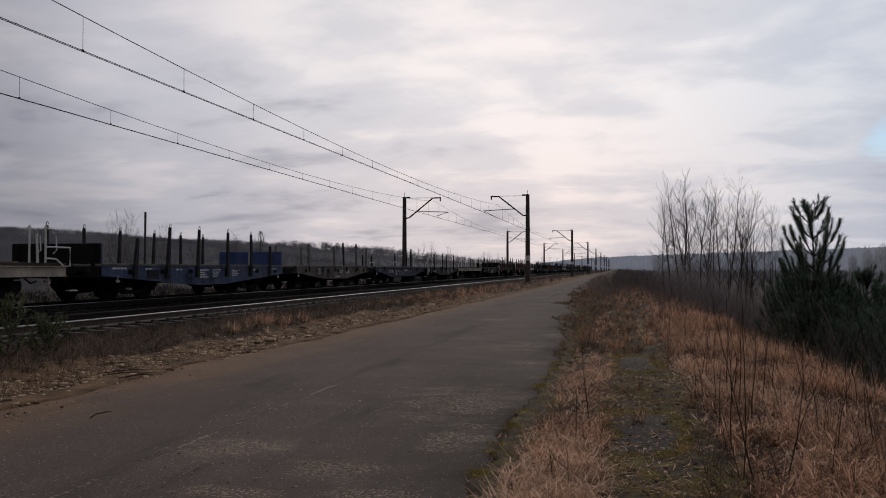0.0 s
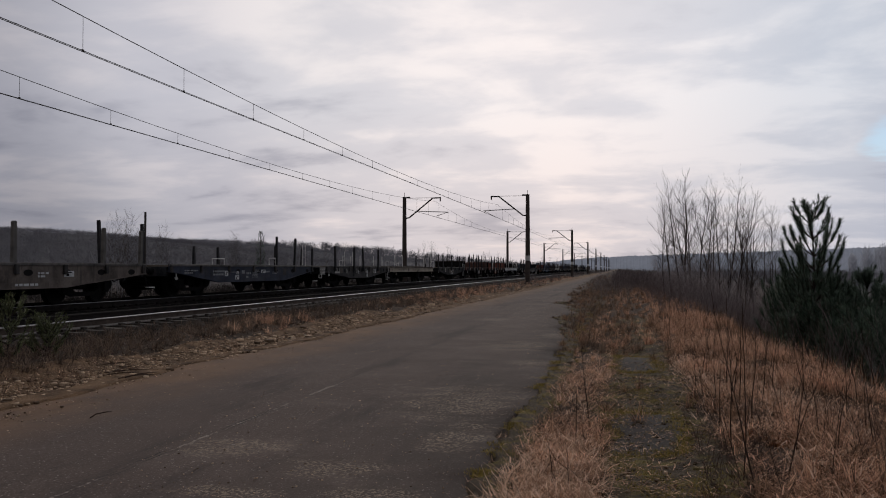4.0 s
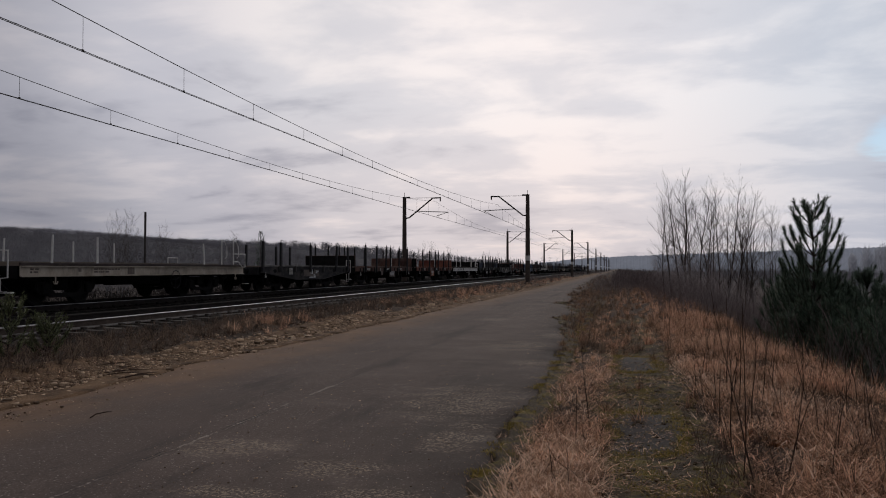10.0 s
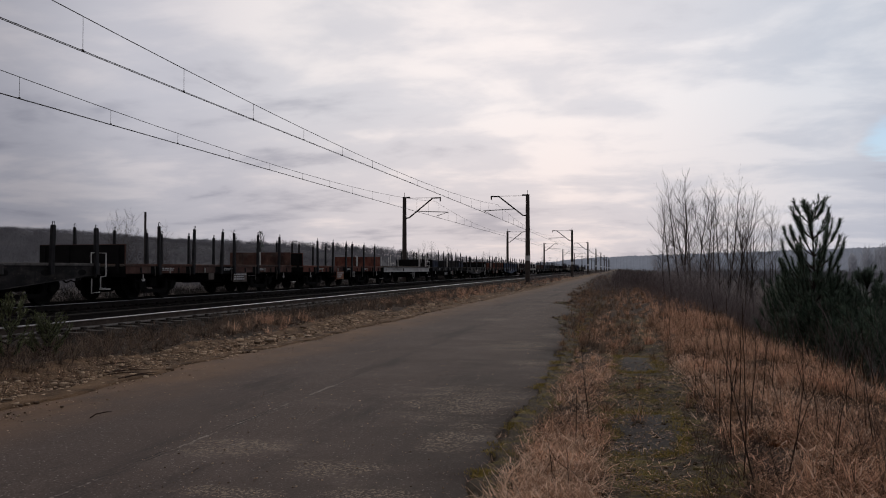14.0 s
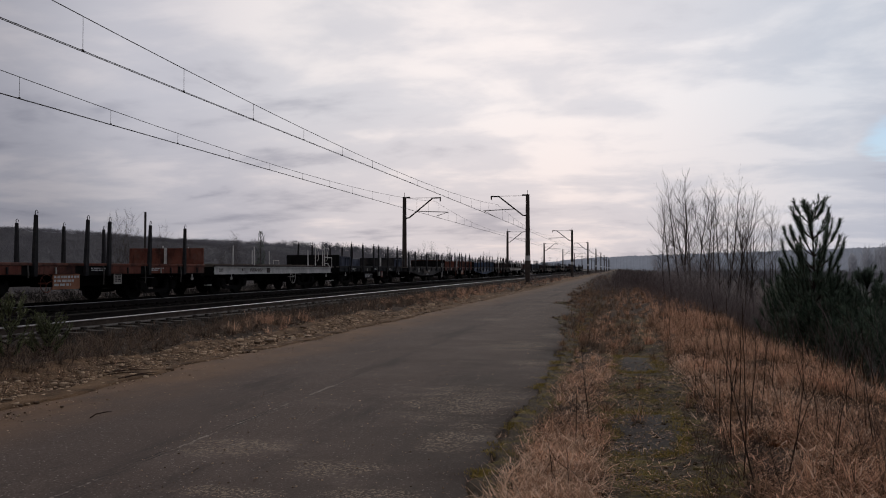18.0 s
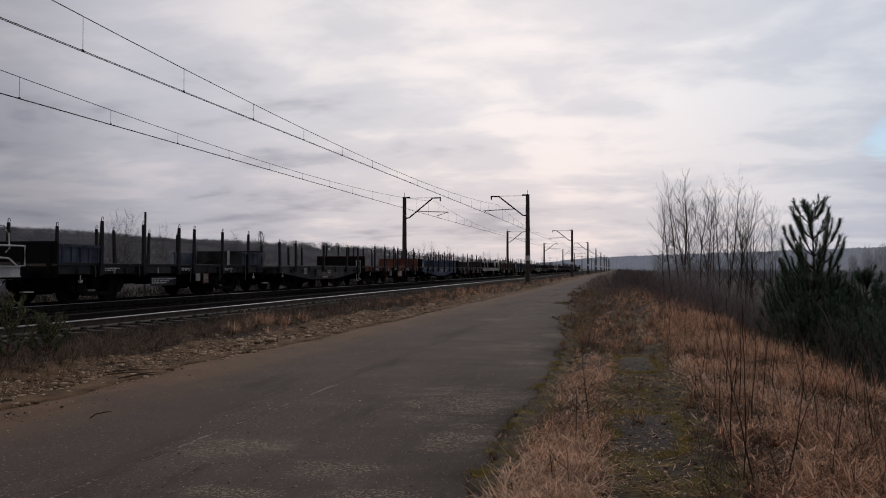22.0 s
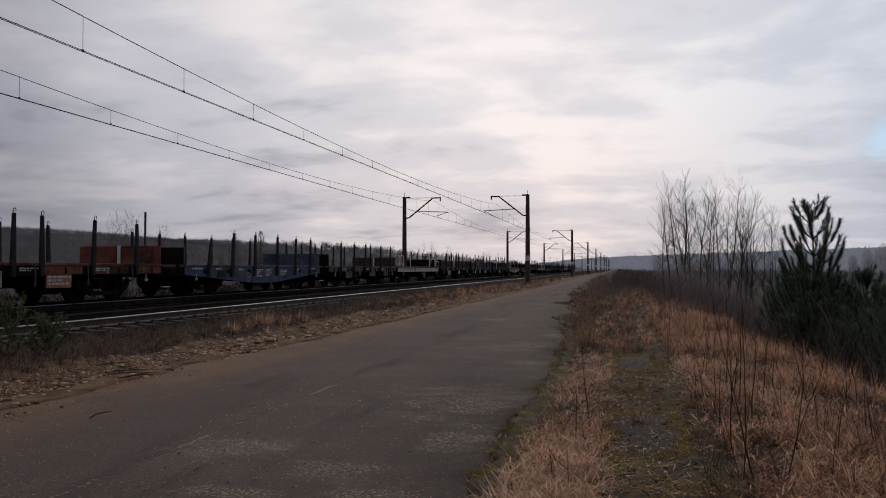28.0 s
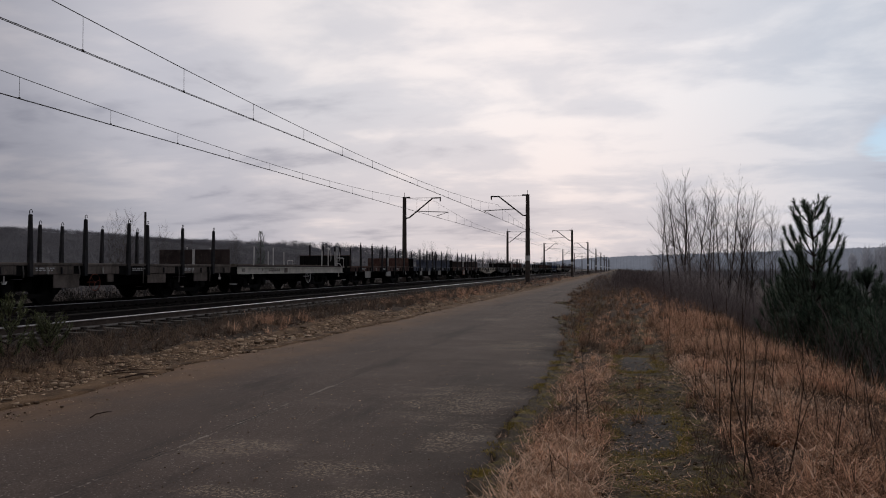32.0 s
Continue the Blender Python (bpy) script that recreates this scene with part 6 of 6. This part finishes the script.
def pine(x, y, h, spread, name="pine_tree", label="young dark green pine with upright brush-like shoots", needles=26, dens=1.0, leaf="needle", brush=0.10):
    """Whorls of upswept branches clothed with thick needle brushes, upright candles at the tips."""
    rng = np.random.default_rng(int(abs(x) * 1013 + abs(y) * 131))
    t = tagged(new(name), label, "tree", "pines on the slope")
    z = float(ground_z(x, y)) - 0.1
    t.location = (x, y, z)
    st, tufts = Sticks(), Tufts()
    trunk = Sticks()
    p = np.zeros(3)
    n = max(4, int(h / 0.36))
    for k in range(n):
        q = p + np.array([rng.normal(0, 0.015), rng.normal(0, 0.015), h / n])
        trunk.add(p, q, 0.05 * h / 3.5 * (1 - 0.85 * k / n), 0.05 * h / 3.5 * (1 - 0.85 * (k + 1) / n))
        f = k / n
        if f > 0.6:
            tufts.add(p, q - p, h / n, brush, needles * 2)
        whorl = max(3, int(dens * (8 if f < 0.6 else 6)))
        for j in range(whorl):
            a = 6.28 * (j + rng.uniform(-0.3, 0.3)) / whorl + 2.4 * k
            ln = spread * (0.22 + 1.05 * (1 - f) ** 0.7) * rng.uniform(0.62, 1.12) * (0.75 if f < 0.12 else 1)
            d = np.array([math.cos(a), math.sin(a), 0.35 + 0.55 * f])
            d /= np.linalg.norm(d)
            b0 = p + (q - p) * rng.uniform(0.55, 0.95)
            m = max(3, int(ln / 0.14))
            for i in range(m):
                b1 = b0 + d * ln / m
                st.add(b0, b1, 0.018 * (1 - 0.7 * i / m), 0.018 * (1 - 0.7 * (i + 1) / m))
                if i >= m * 0.25:
                    for s in (-1, 1):
                        if rng.uniform() < 0.55:
                            sd = d + s * np.array([-d[1], d[0], 0]) * rng.uniform(0.4, 0.8) + np.array([0, 0, 0.6])
                            sd /= np.linalg.norm(sd)
                            sl = rng.uniform(0.16, 0.30)
                            st.add(b1, b1 + sd * sl, 0.007, 0.004)
                            tufts.add(b1, sd, sl, brush, int(needles * sl / 0.16))
                    tufts.add(b0, d, ln / m, brush, needles)
                b0 = b1
                d = d + np.array([0, 0, 0.20])
                d /= np.linalg.norm(d)
            up = d * 0.45 + np.array([0, 0, 0.8])
            st.add(b0, b0 + up * 0.22, 0.007, 0.004)
            tufts.add(b0, up, 0.22, brush * 0.9, int(needles * 1.6))
        p = q
    for dx_, dy_, tall in ((0, 0, 1.0), (0.34, 0.08, 0.9), (-0.30, 0.10, 0.85), (0.12, -0.3, 0.7), (-0.1, 0.3, 0.75)):
        up = np.array([dx_, dy_, 1.0])
        st.add(p, p + up * 0.34 * tall * min(1, h), 0.01, 0.005)
        tufts.add(p, up, 0.34 * tall * min(1, h), brush * 0.8, needles * 2)
    shared("trunk", trunk.mesh("trunk", M["bark"]), t)
    tagged(shared("limb", st.mesh("limb", M["bark"]), t), kind="stuff")
    tagged(shared("needles", tufts.mesh("needles", M[leaf]), t), kind="stuff")
    return t


for px, depth, top, spread, dn in ((341, 18.0, 3.1, 1.14, 1.0), (312, 19.5, 1.75, 0.9, 1.0), (372, 17.5, 1.45, 0.9, 1.0), (395, 16.5, 1.1, 0.8, 1.0), (432, 16.8, 1.62, 0.62, 1.0), (455, 16.0, 1.15, 0.7, 1.0), (490, 15.5, 1.3, 0.75, 1.0),
                                   (285, 21.0, 1.3, 0.9, 1.0), (384, 19.5, 1.3, 0.9, 1.0), (470, 13.8, 0.8, 0.8, 1.0), (430, 14.6, 0.8, 0.8, 0.9), (510, 13.0, 0.8, 0.8, 1.0), (350, 17.0, 0.9, 0.9, 1.0), (320, 17.2, 0.7, 0.8, 1.0), (405, 15.2, 0.6, 0.8, 1.0)):
    x, y = place(px, depth)
    pine(x, y, top - 0.34 - float(ground_z(x, y)), spread, needles=42, dens=dn, brush=0.115)
pine(-8.9, 10.15, 0.74, 0.32, "pine_sapling", "small green pine sapling beside the track", 34, 0.6, "young_needle", 0.06)
pine(-8.85, 10.95, 0.50, 0.28, "pine_sapling", "small green pine sapling beside the track", 34, 0.6, "young_needle", 0.06)


def thicket(name, label, n, x0, x1, y0, y1, h0, h1, material, r=0.006, kids=1.0, power=1.3, keep=None):
    """Dense leafless scrub as one mass."""
    st = Sticks()
    for k in range(n):
        x, y = rng.uniform(x0, x1), y0 + (y1 - y0) * rng.uniform() ** power
        if keep is not None and not keep(x, y):
            continue
        h = rng.uniform(h0, h1)
        a = rng.uniform(0, 6.28)
        grow(st, (x, y, float(ground_z(x, y)) - 0.05), (0.35 * math.cos(a), 0.35 * math.sin(a), 1.0), h, r * rng.uniform(0.7, 1.3), 1, 0.5, 0.0, kids)
    return tagged(new(name, st.mesh(name, material)), label, "scrub", kind="stuff")


thicket("bramble_scrub", "dark leafless bramble scrub on the embankment", 1300, 1.2, 6.5, 26, 62, 0.6, 1.2, M["bramble"], 0.006, 2.4, 1.0)
thicket("roadside_bramble", "dense dark bramble thicket where the verge widens", 1500, -2.6, 3.6, 38, 90, 0.45, 1.5, M["bramble"], 0.006, 2.4, 1.0, lambda x, y: x > road_right(y) + 0.6 and ((x - 0.6) / 3.2) ** 2 + ((y - 63) / 24) ** 2 < rng.uniform(0.2, 1.1))
thicket("slope_scrub", "tangled leafless scrub on the slope", 1000, 3.4, 9.0, 9, 36, 0.7, 1.5, M["bramble"], 0.006, 2.2, 1.0)
thicket("slope_brush", "pale tangled leafless twigs before the pines", 130, 3.5, 5.6, 9, 17, 0.6, 1.3, M["underwood"], 0.005, 2.0, 1.0)
thicket("underwood", "grey leafless underwood beneath the slender trees", 2400, 2.2, 11.0, 30, 56, 0.9, 2.5, M["underwood"], 0.007, 2.4, 1.0)
thicket("verge_scrub", "thin dry weed stalks beside the track", 260, -9.6, -7.8, 7.5, 60, 0.3, 0.75, M["weed"], 0.004, 1.0, 1.4)


def stalk(x, y, h, r, lean):
    t = tagged(new("dry_sapling"), "thin dark leafless sapling stem in the grass", "sapling", "saplings in the verge")
    t.location = (x, y, float(ground_z(x, y)) - 0.03)
    tw = Sticks()
    p, d = np.zeros(3), np.array([lean, rng.normal(0, 0.05), 1.0])
    n = 7
    pts = [p]
    for k in range(n):
        d = d + rng.normal(0, 0.05, 3)
        d[2] = 1
        q = p + d * h / n
        pts.append(q)
        if k > 2 and rng.uniform() < 0.8:
            s = np.array([rng.normal(0, 0.45), rng.normal(0, 0.45), 0.9])
            grow(tw, q, s, h * rng.uniform(0.15, 0.35), r * 0.5, 1, 0.3, 0.03, 0.25)
        p = q
    bm = bmesh.new()
    tube(bm, pts, [r * (1 - 0.75 * k / n) for k in range(n + 1)], 4)
    part("stem", bm, M["weed"], t)
    if tw.n:
        tagged(shared("twig", tw.mesh("twig", M["weed"]), t), kind="stuff")


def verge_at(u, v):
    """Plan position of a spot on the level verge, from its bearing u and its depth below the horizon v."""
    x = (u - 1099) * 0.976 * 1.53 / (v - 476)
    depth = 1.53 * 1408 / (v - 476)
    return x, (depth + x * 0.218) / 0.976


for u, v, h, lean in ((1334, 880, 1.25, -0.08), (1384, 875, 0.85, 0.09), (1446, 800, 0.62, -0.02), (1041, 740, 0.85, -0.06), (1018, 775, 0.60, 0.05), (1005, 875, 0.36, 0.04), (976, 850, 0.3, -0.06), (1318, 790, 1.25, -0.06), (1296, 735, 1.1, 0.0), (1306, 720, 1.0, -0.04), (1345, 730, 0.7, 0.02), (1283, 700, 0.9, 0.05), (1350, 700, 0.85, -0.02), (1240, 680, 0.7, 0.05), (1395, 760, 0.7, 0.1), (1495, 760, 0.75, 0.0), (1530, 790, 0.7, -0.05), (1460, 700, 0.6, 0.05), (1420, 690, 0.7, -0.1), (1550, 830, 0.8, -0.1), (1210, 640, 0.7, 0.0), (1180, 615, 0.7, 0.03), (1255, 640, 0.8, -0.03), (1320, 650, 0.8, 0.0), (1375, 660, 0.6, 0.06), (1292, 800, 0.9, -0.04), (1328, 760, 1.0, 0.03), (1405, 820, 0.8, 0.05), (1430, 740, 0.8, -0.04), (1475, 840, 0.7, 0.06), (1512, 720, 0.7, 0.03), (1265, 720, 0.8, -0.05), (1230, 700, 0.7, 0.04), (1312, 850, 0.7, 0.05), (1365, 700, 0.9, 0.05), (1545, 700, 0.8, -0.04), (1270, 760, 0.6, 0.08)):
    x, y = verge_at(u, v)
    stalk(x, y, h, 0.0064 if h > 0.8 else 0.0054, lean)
thicket("weed_stalks", "thin dark weed stalks among the dry grass", 330, 0.8, 3.8, 5.2, 26, 0.3, 0.9, M["weed"], 0.0036, 0.8, 1.2)
thicket("brown_brush", "fine purple-brown withered weeds matted in the grass", 620, 0.6, 3.0, 4.7, 18, 0.12, 0.36, M["brush"], 0.003, 3.0, 1.4, patchy(1.3, 0.25, 5.5))
thicket("path_brush", "dark matted weeds at the edge of the path", 140, 0.62, 1.15, 5.4, 7.8, 0.10, 0.28, M["brush"], 0.003, 3.2, 1.0)
thicket("crest_brush", "dark matted weeds near the crest", 220, 1.75, 2.5, 6.0, 9.0, 0.12, 0.32, M["brush"], 0.003, 3.0, 1.0)
thicket("low_brush", "dark withered weeds among the near grass", 260, 1.45, 2.5, 4.8, 6.6, 0.10, 0.30, M["brush"], 0.003, 3.0, 1.0)
thicket("road_edge_brush", "dark withered weeds over the rubble", 240, -8.3, -7.1, 7.5, 11.0, 0.08, 0.26, M["brush"], 0.003, 2.4, 1.0)
for x, y, k in ((1.38, 7.1, 5), (1.10, 7.6, 3), (1.62, 6.3, 2)):
    fern = tufts_of_grass("dead_bracken", "curled orange-brown dead bracken in the grass", M["bracken"], np.array([(x, y)]) + rng.normal(0, 0.06, (k, 2)), 46, 0.08, 0.20, 0.012, 0.026, flop=1.6)
thicket("track_brush", "fine brown withered weeds beside the track", 1700, -9.8, -7.9, 7, 50, 0.10, 0.36, M["brush"], 0.003, 2.6, 1.6)


# ---- behind the tracks ----
post = tagged(new("post"), "plain thin dark steel post beyond the tracks", "post")
post.location = (-20.5, 31.4, -0.4)
bm = bmesh.new()
tube(bm, [(0, 0, 0), (0, 0, 4.46)], 0.05, 8)
part("shaft", bm, M["mast_steel"], post)


def far_at(u, lateral):
    """Distance along the tracks of a thing off to their left on bearing u."""
    return lateral * 1408 / 0.9523 / (1099 - u) - lateral * 0.2237


for u, lat, h in ((190, 34, 4.6), (197, 36, 5.0), (207, 35, 5.1), (216, 34, 5.2), (223, 33, 5.0), (229, 36, 4.8), (243, 37, 4.4), (276, 40, 5.1), (297, 42, 5.3), (287, 44, 4.8), (340, 46, 4.6), (412, 50, 5.6), (424, 50, 6.0), (418, 51, 5.8), (392, 48, 4.2), (525, 60, 6.2), (577, 60, 6.6),
                  (740, 66, 8.3), (752, 62, 9.4), (760, 62, 10.2), (773, 66, 9.8), (785, 60, 9.4), (798, 62, 8.8), (811, 64, 8.2), (855, 64, 9.8), (868, 66, 10.4), (880, 64, 10.0), (893, 66, 9.6), (905, 66, 9.0), (960, 60, 12.4), (972, 60, 13.0), (985, 60, 12.6), (1000, 60, 12.0)):
    y = far_at(u, lat)
    bare_tree(-lat, y, h + 0.9, 0.035 if lat < 47 else 0.06 if lat < 60 or u < 600 else 0.13, "thin leafless tree in the scrub behind the railway", 0.06, "pale_bark")
pine(-40, far_at(461, 40), 6.3, 1.0, "pine_tree", "small dark pine behind the railway", 20, 0.55, "needle", 0.13)


def woodland(name, label, n, place_fn, hmin, hmax, material, sticks=26, fat=0.02, wide=1.0, rise=0.58):
    """Leafless woods: many trees of thin upright sprays, as one mass."""
    pos = np.array([place_fn() for _ in range(n)])
    h = rng.uniform(hmin, hmax, n)
    k = n * sticks
    base = np.repeat(np.stack([pos[:, 0], pos[:, 1], ground_z(pos[:, 0], pos[:, 1])], 1), sticks, 0)
    hh = np.repeat(h, sticks)
    v = rng.normal(0, 1, (k, 3))
    v /= np.linalg.norm(v, axis=1)[:, None]
    v *= rng.uniform(0, 1, (k, 1)) ** 0.4
    c = base + v * np.stack([0.27 * wide * hh, 0.27 * wide * hh, 0.38 * hh], 1) + np.stack([0 * hh, 0 * hh, rise * hh], 1)
    d = np.stack([rng.normal(0, 0.35, k) + 0.5 * v[:, 0], rng.normal(0, 0.35, k) + 0.5 * v[:, 1], np.ones(k)], 1)
    d *= (hh * rng.uniform(0.07, 0.16, k) / np.linalg.norm(d, axis=1))[:, None]
    low = rng.uniform(0, 1, k) < 0.03
    c[low] = base[low] + np.stack([0 * hh, 0 * hh, 0.3 * hh], 1)[low]
    d[low] = np.stack([0 * hh, 0 * hh, 0.35 * hh], 1)[low]
    b, t = c - d, c + d
    w = fat * hh * rng.uniform(0.5, 1.4, k)
    ang = rng.uniform(0, 3.14, k)
    side = np.stack([np.cos(ang), np.sin(ang), 0 * ang], 1) * w[:, None]
    mid = (b + t) / 2
    V = np.stack([b, mid + side, t, mid - side], 1).reshape(-1, 3)
    F = np.arange(4 * k).reshape(k, 4)
    return tagged(new(name, mesh_np(name, V, F, material)), label, "woodland", kind="stuff")


woodland("hillside_woods", "leafless woodland on the low hill, tinted blue-grey for haze", 6500, lambda: (-rng.uniform(110, 245), rng.uniform(60, 330)), 1.2, 2.6, M["woods"], 48, 0.010, 2.4, 0.36)
woodland("hillcrest_woods", "close leafless woodland along the crest of the hill", 2200, lambda: (-rng.uniform(195, 250), rng.uniform(60, 520)), 1.0, 2.4, M["woods"], 56, 0.012, 2.6, 0.36)
woodland("distant_hillside_woods", "leafless woodland farther along the hill, paled by painted haze", 4600, lambda: (-rng.uniform(125, 245), rng.uniform(300, 680)), 1.4, 3.2, M["hazed_woods"], 46, 0.011, 2.4, 0.36)
woodland("hilltop_copse", "rounded leafless copses on the hilltop", 150, lambda: (-rng.uniform(190, 240), 580 + 55 * round(rng.uniform(-2.4, 2.4)) + rng.normal(0, 9)), 4.0, 7.0, M["hazed_woods"], 150, 0.012, 1.5)
woodland("trackside_weeds", "low dark withered weeds just behind the railway", 2600, lambda: (-rng.uniform(20.5, 40), 12 + 200 * rng.uniform() ** 1.4), 0.5, 1.2, M["dark_weeds"], 44, 0.014, 2.0)
woodland("trackside_scrub", "low leafless thicket behind the railway", 3200, lambda: (-rng.uniform(38, 115), 15 + 360 * rng.uniform() ** 1.3), 1.3, 2.8, M["woods"], 60, 0.009)
woodland("far_woods", "leafless woodland far along the railway", 1600, lambda: (-rng.uniform(60, 330), rng.uniform(450, 1300)), 4, 8, M["woods"], 40, 0.01)
woodland("roadside_scrub", "low leafless bushes far along the road", 420, lambda: (rng.uniform(-0.6, 7), 56 + 330 * rng.uniform() ** 1.6), 0.9, 1.7, M["scrub"], 60, 0.012)
woodland("verge_bushes", "low leafless bushes between road and railway", 200, lambda: (rng.uniform(-9.0, -7.4), 75 + 300 * rng.uniform() ** 1.4), 0.4, 0.9, M["scrub"], 60, 0.014)
woodland("valley_woods", "leafless woodland in the valley", 1800, lambda: (rng.uniform(45, 330), rng.uniform(180, 900)), 4.5, 7.5, M["hazed_woods"], 40, 0.011)


woodland("valley_poplars", "tall leafless trees far off in the valley, coloured pale for haze", 26, lambda: (rng.uniform(136, 180), rng.uniform(470, 560)), 18, 25, M["hazy_trees"], 300, 0.005, 0.45, 0.5)


def skyline(name, label, radius, a0, a1, profile, material, jagged):
    """A far wooded ridge as a solid ring segment with an uneven top; angles in degrees to the right of the tracks."""
    st = np.linspace(a0, a1, 1400)
    V = []
    for k, a in enumerate(st):
        r = radius
        top = profile(a) + jagged * (0.75 * rng.uniform() + 0.45 * abs(math.sin(a * 13.3 + 1)) + 0.4 * abs(math.sin(a * 31.7)) + 0.25 * math.sin(a * 3.1))
        s, c = math.sin(radians(a)), math.cos(radians(a))
        V += [(s * r, c * r, -40), (s * r, c * r, top), (s * (r + 200), c * (r + 200), top - 4), (s * (r + 200), c * (r + 200), -40)]
    i = np.arange(len(st) - 1) * 4
    F = np.concatenate([np.stack([i + j, i + 4 + j, i + 5 + j, i + 1 + j], 1) for j in range(3)])
    return tagged(new(name, mesh_np(name, V, F, material)), label, "backdrop", kind="structure")


skyline("backdrop_ridge", "wooded ridge on the horizon, its haze painted on", 2400, -60, 50, lambda a: float(np.interp(a, (-6, -4, -1.3, 3.7, 9, 17, 30), (14, 24, 33, 40, 47, 57, 60))), M["distance"], 3.4)


# fallen sticks on the verge and the road
for u, v, ln, turn in ((205, 643, 0.75, 62), (236, 649, 0.9, 38), (256, 655, 0.6, 72), (226, 654, 0.55, 15), (214, 648, 0.7, 100), (245, 658, 0.5, 50), (185, 722, 0.30, 75)):
    depth = 1.45 * 1408 / (v - 476)
    x = (u - 1099) * 0.976 * 1.45 / (v - 476)
    y = (depth + x * 0.218) / 0.976
    f = tagged(new("fallen_stick"), "dry broken stick lying on the verge", "stick", "fallen sticks")
    f.location = (x, y, max(float(ground_z(x, y)), 0.0) + 0.03)
    f.rotation_euler = (0, 0, radians(turn))
    bm = bmesh.new()
    tube(bm, [(-ln / 2, 0, 0), (-ln * 0.2, 0.03, 0.02), (ln * 0.15, -0.01, 0.03), (ln / 2, 0.05, 0.01)], [0.008, 0.007, 0.006, 0.004], 6)
    part("stick_body", bm, M["weed"], f)


# ---- movement ----
SPEED = [(0, 5.79), (3, 5.70), (6, 5.56), (9, 5.43), (12, 5.42), (15, 5.44), (18, 5.50), (21, 5.52), (24, 5.65), (27, 5.775), (30, 5.83), (32, 5.86)]


def travelled(t):
    """Metres that the train has gone by t seconds."""
    s = 0.0
    for (t0, v0), (t1, v1) in zip(SPEED, SPEED[1:]):
        if t <= t0:
            break
        e = min(t, t1)
        ve = v0 + (v1 - v0) * (e - t0) / (t1 - t0)
        s += (v0 + ve) / 2 * (e - t0)
    return s


def motions():
    times = [0.5 * k for k in range(65)]
    for wagon, y0 in WAGONS:
        walk(wagon, [(t, pose(TRACK_FAR, y0 - travelled(t), RAIL_Z)) for t in times])
    fine_times = [0.1 * k for k in range(321)]
    turns = [(t, math.degrees(travelled(t) / 0.46)) for t in fine_times]
    for wheelset, y in WHEELSETS:
        walk(wheelset, [(t, pose(0, y, 0.46, a, 0, 0)) for t, a in turns])


motions()
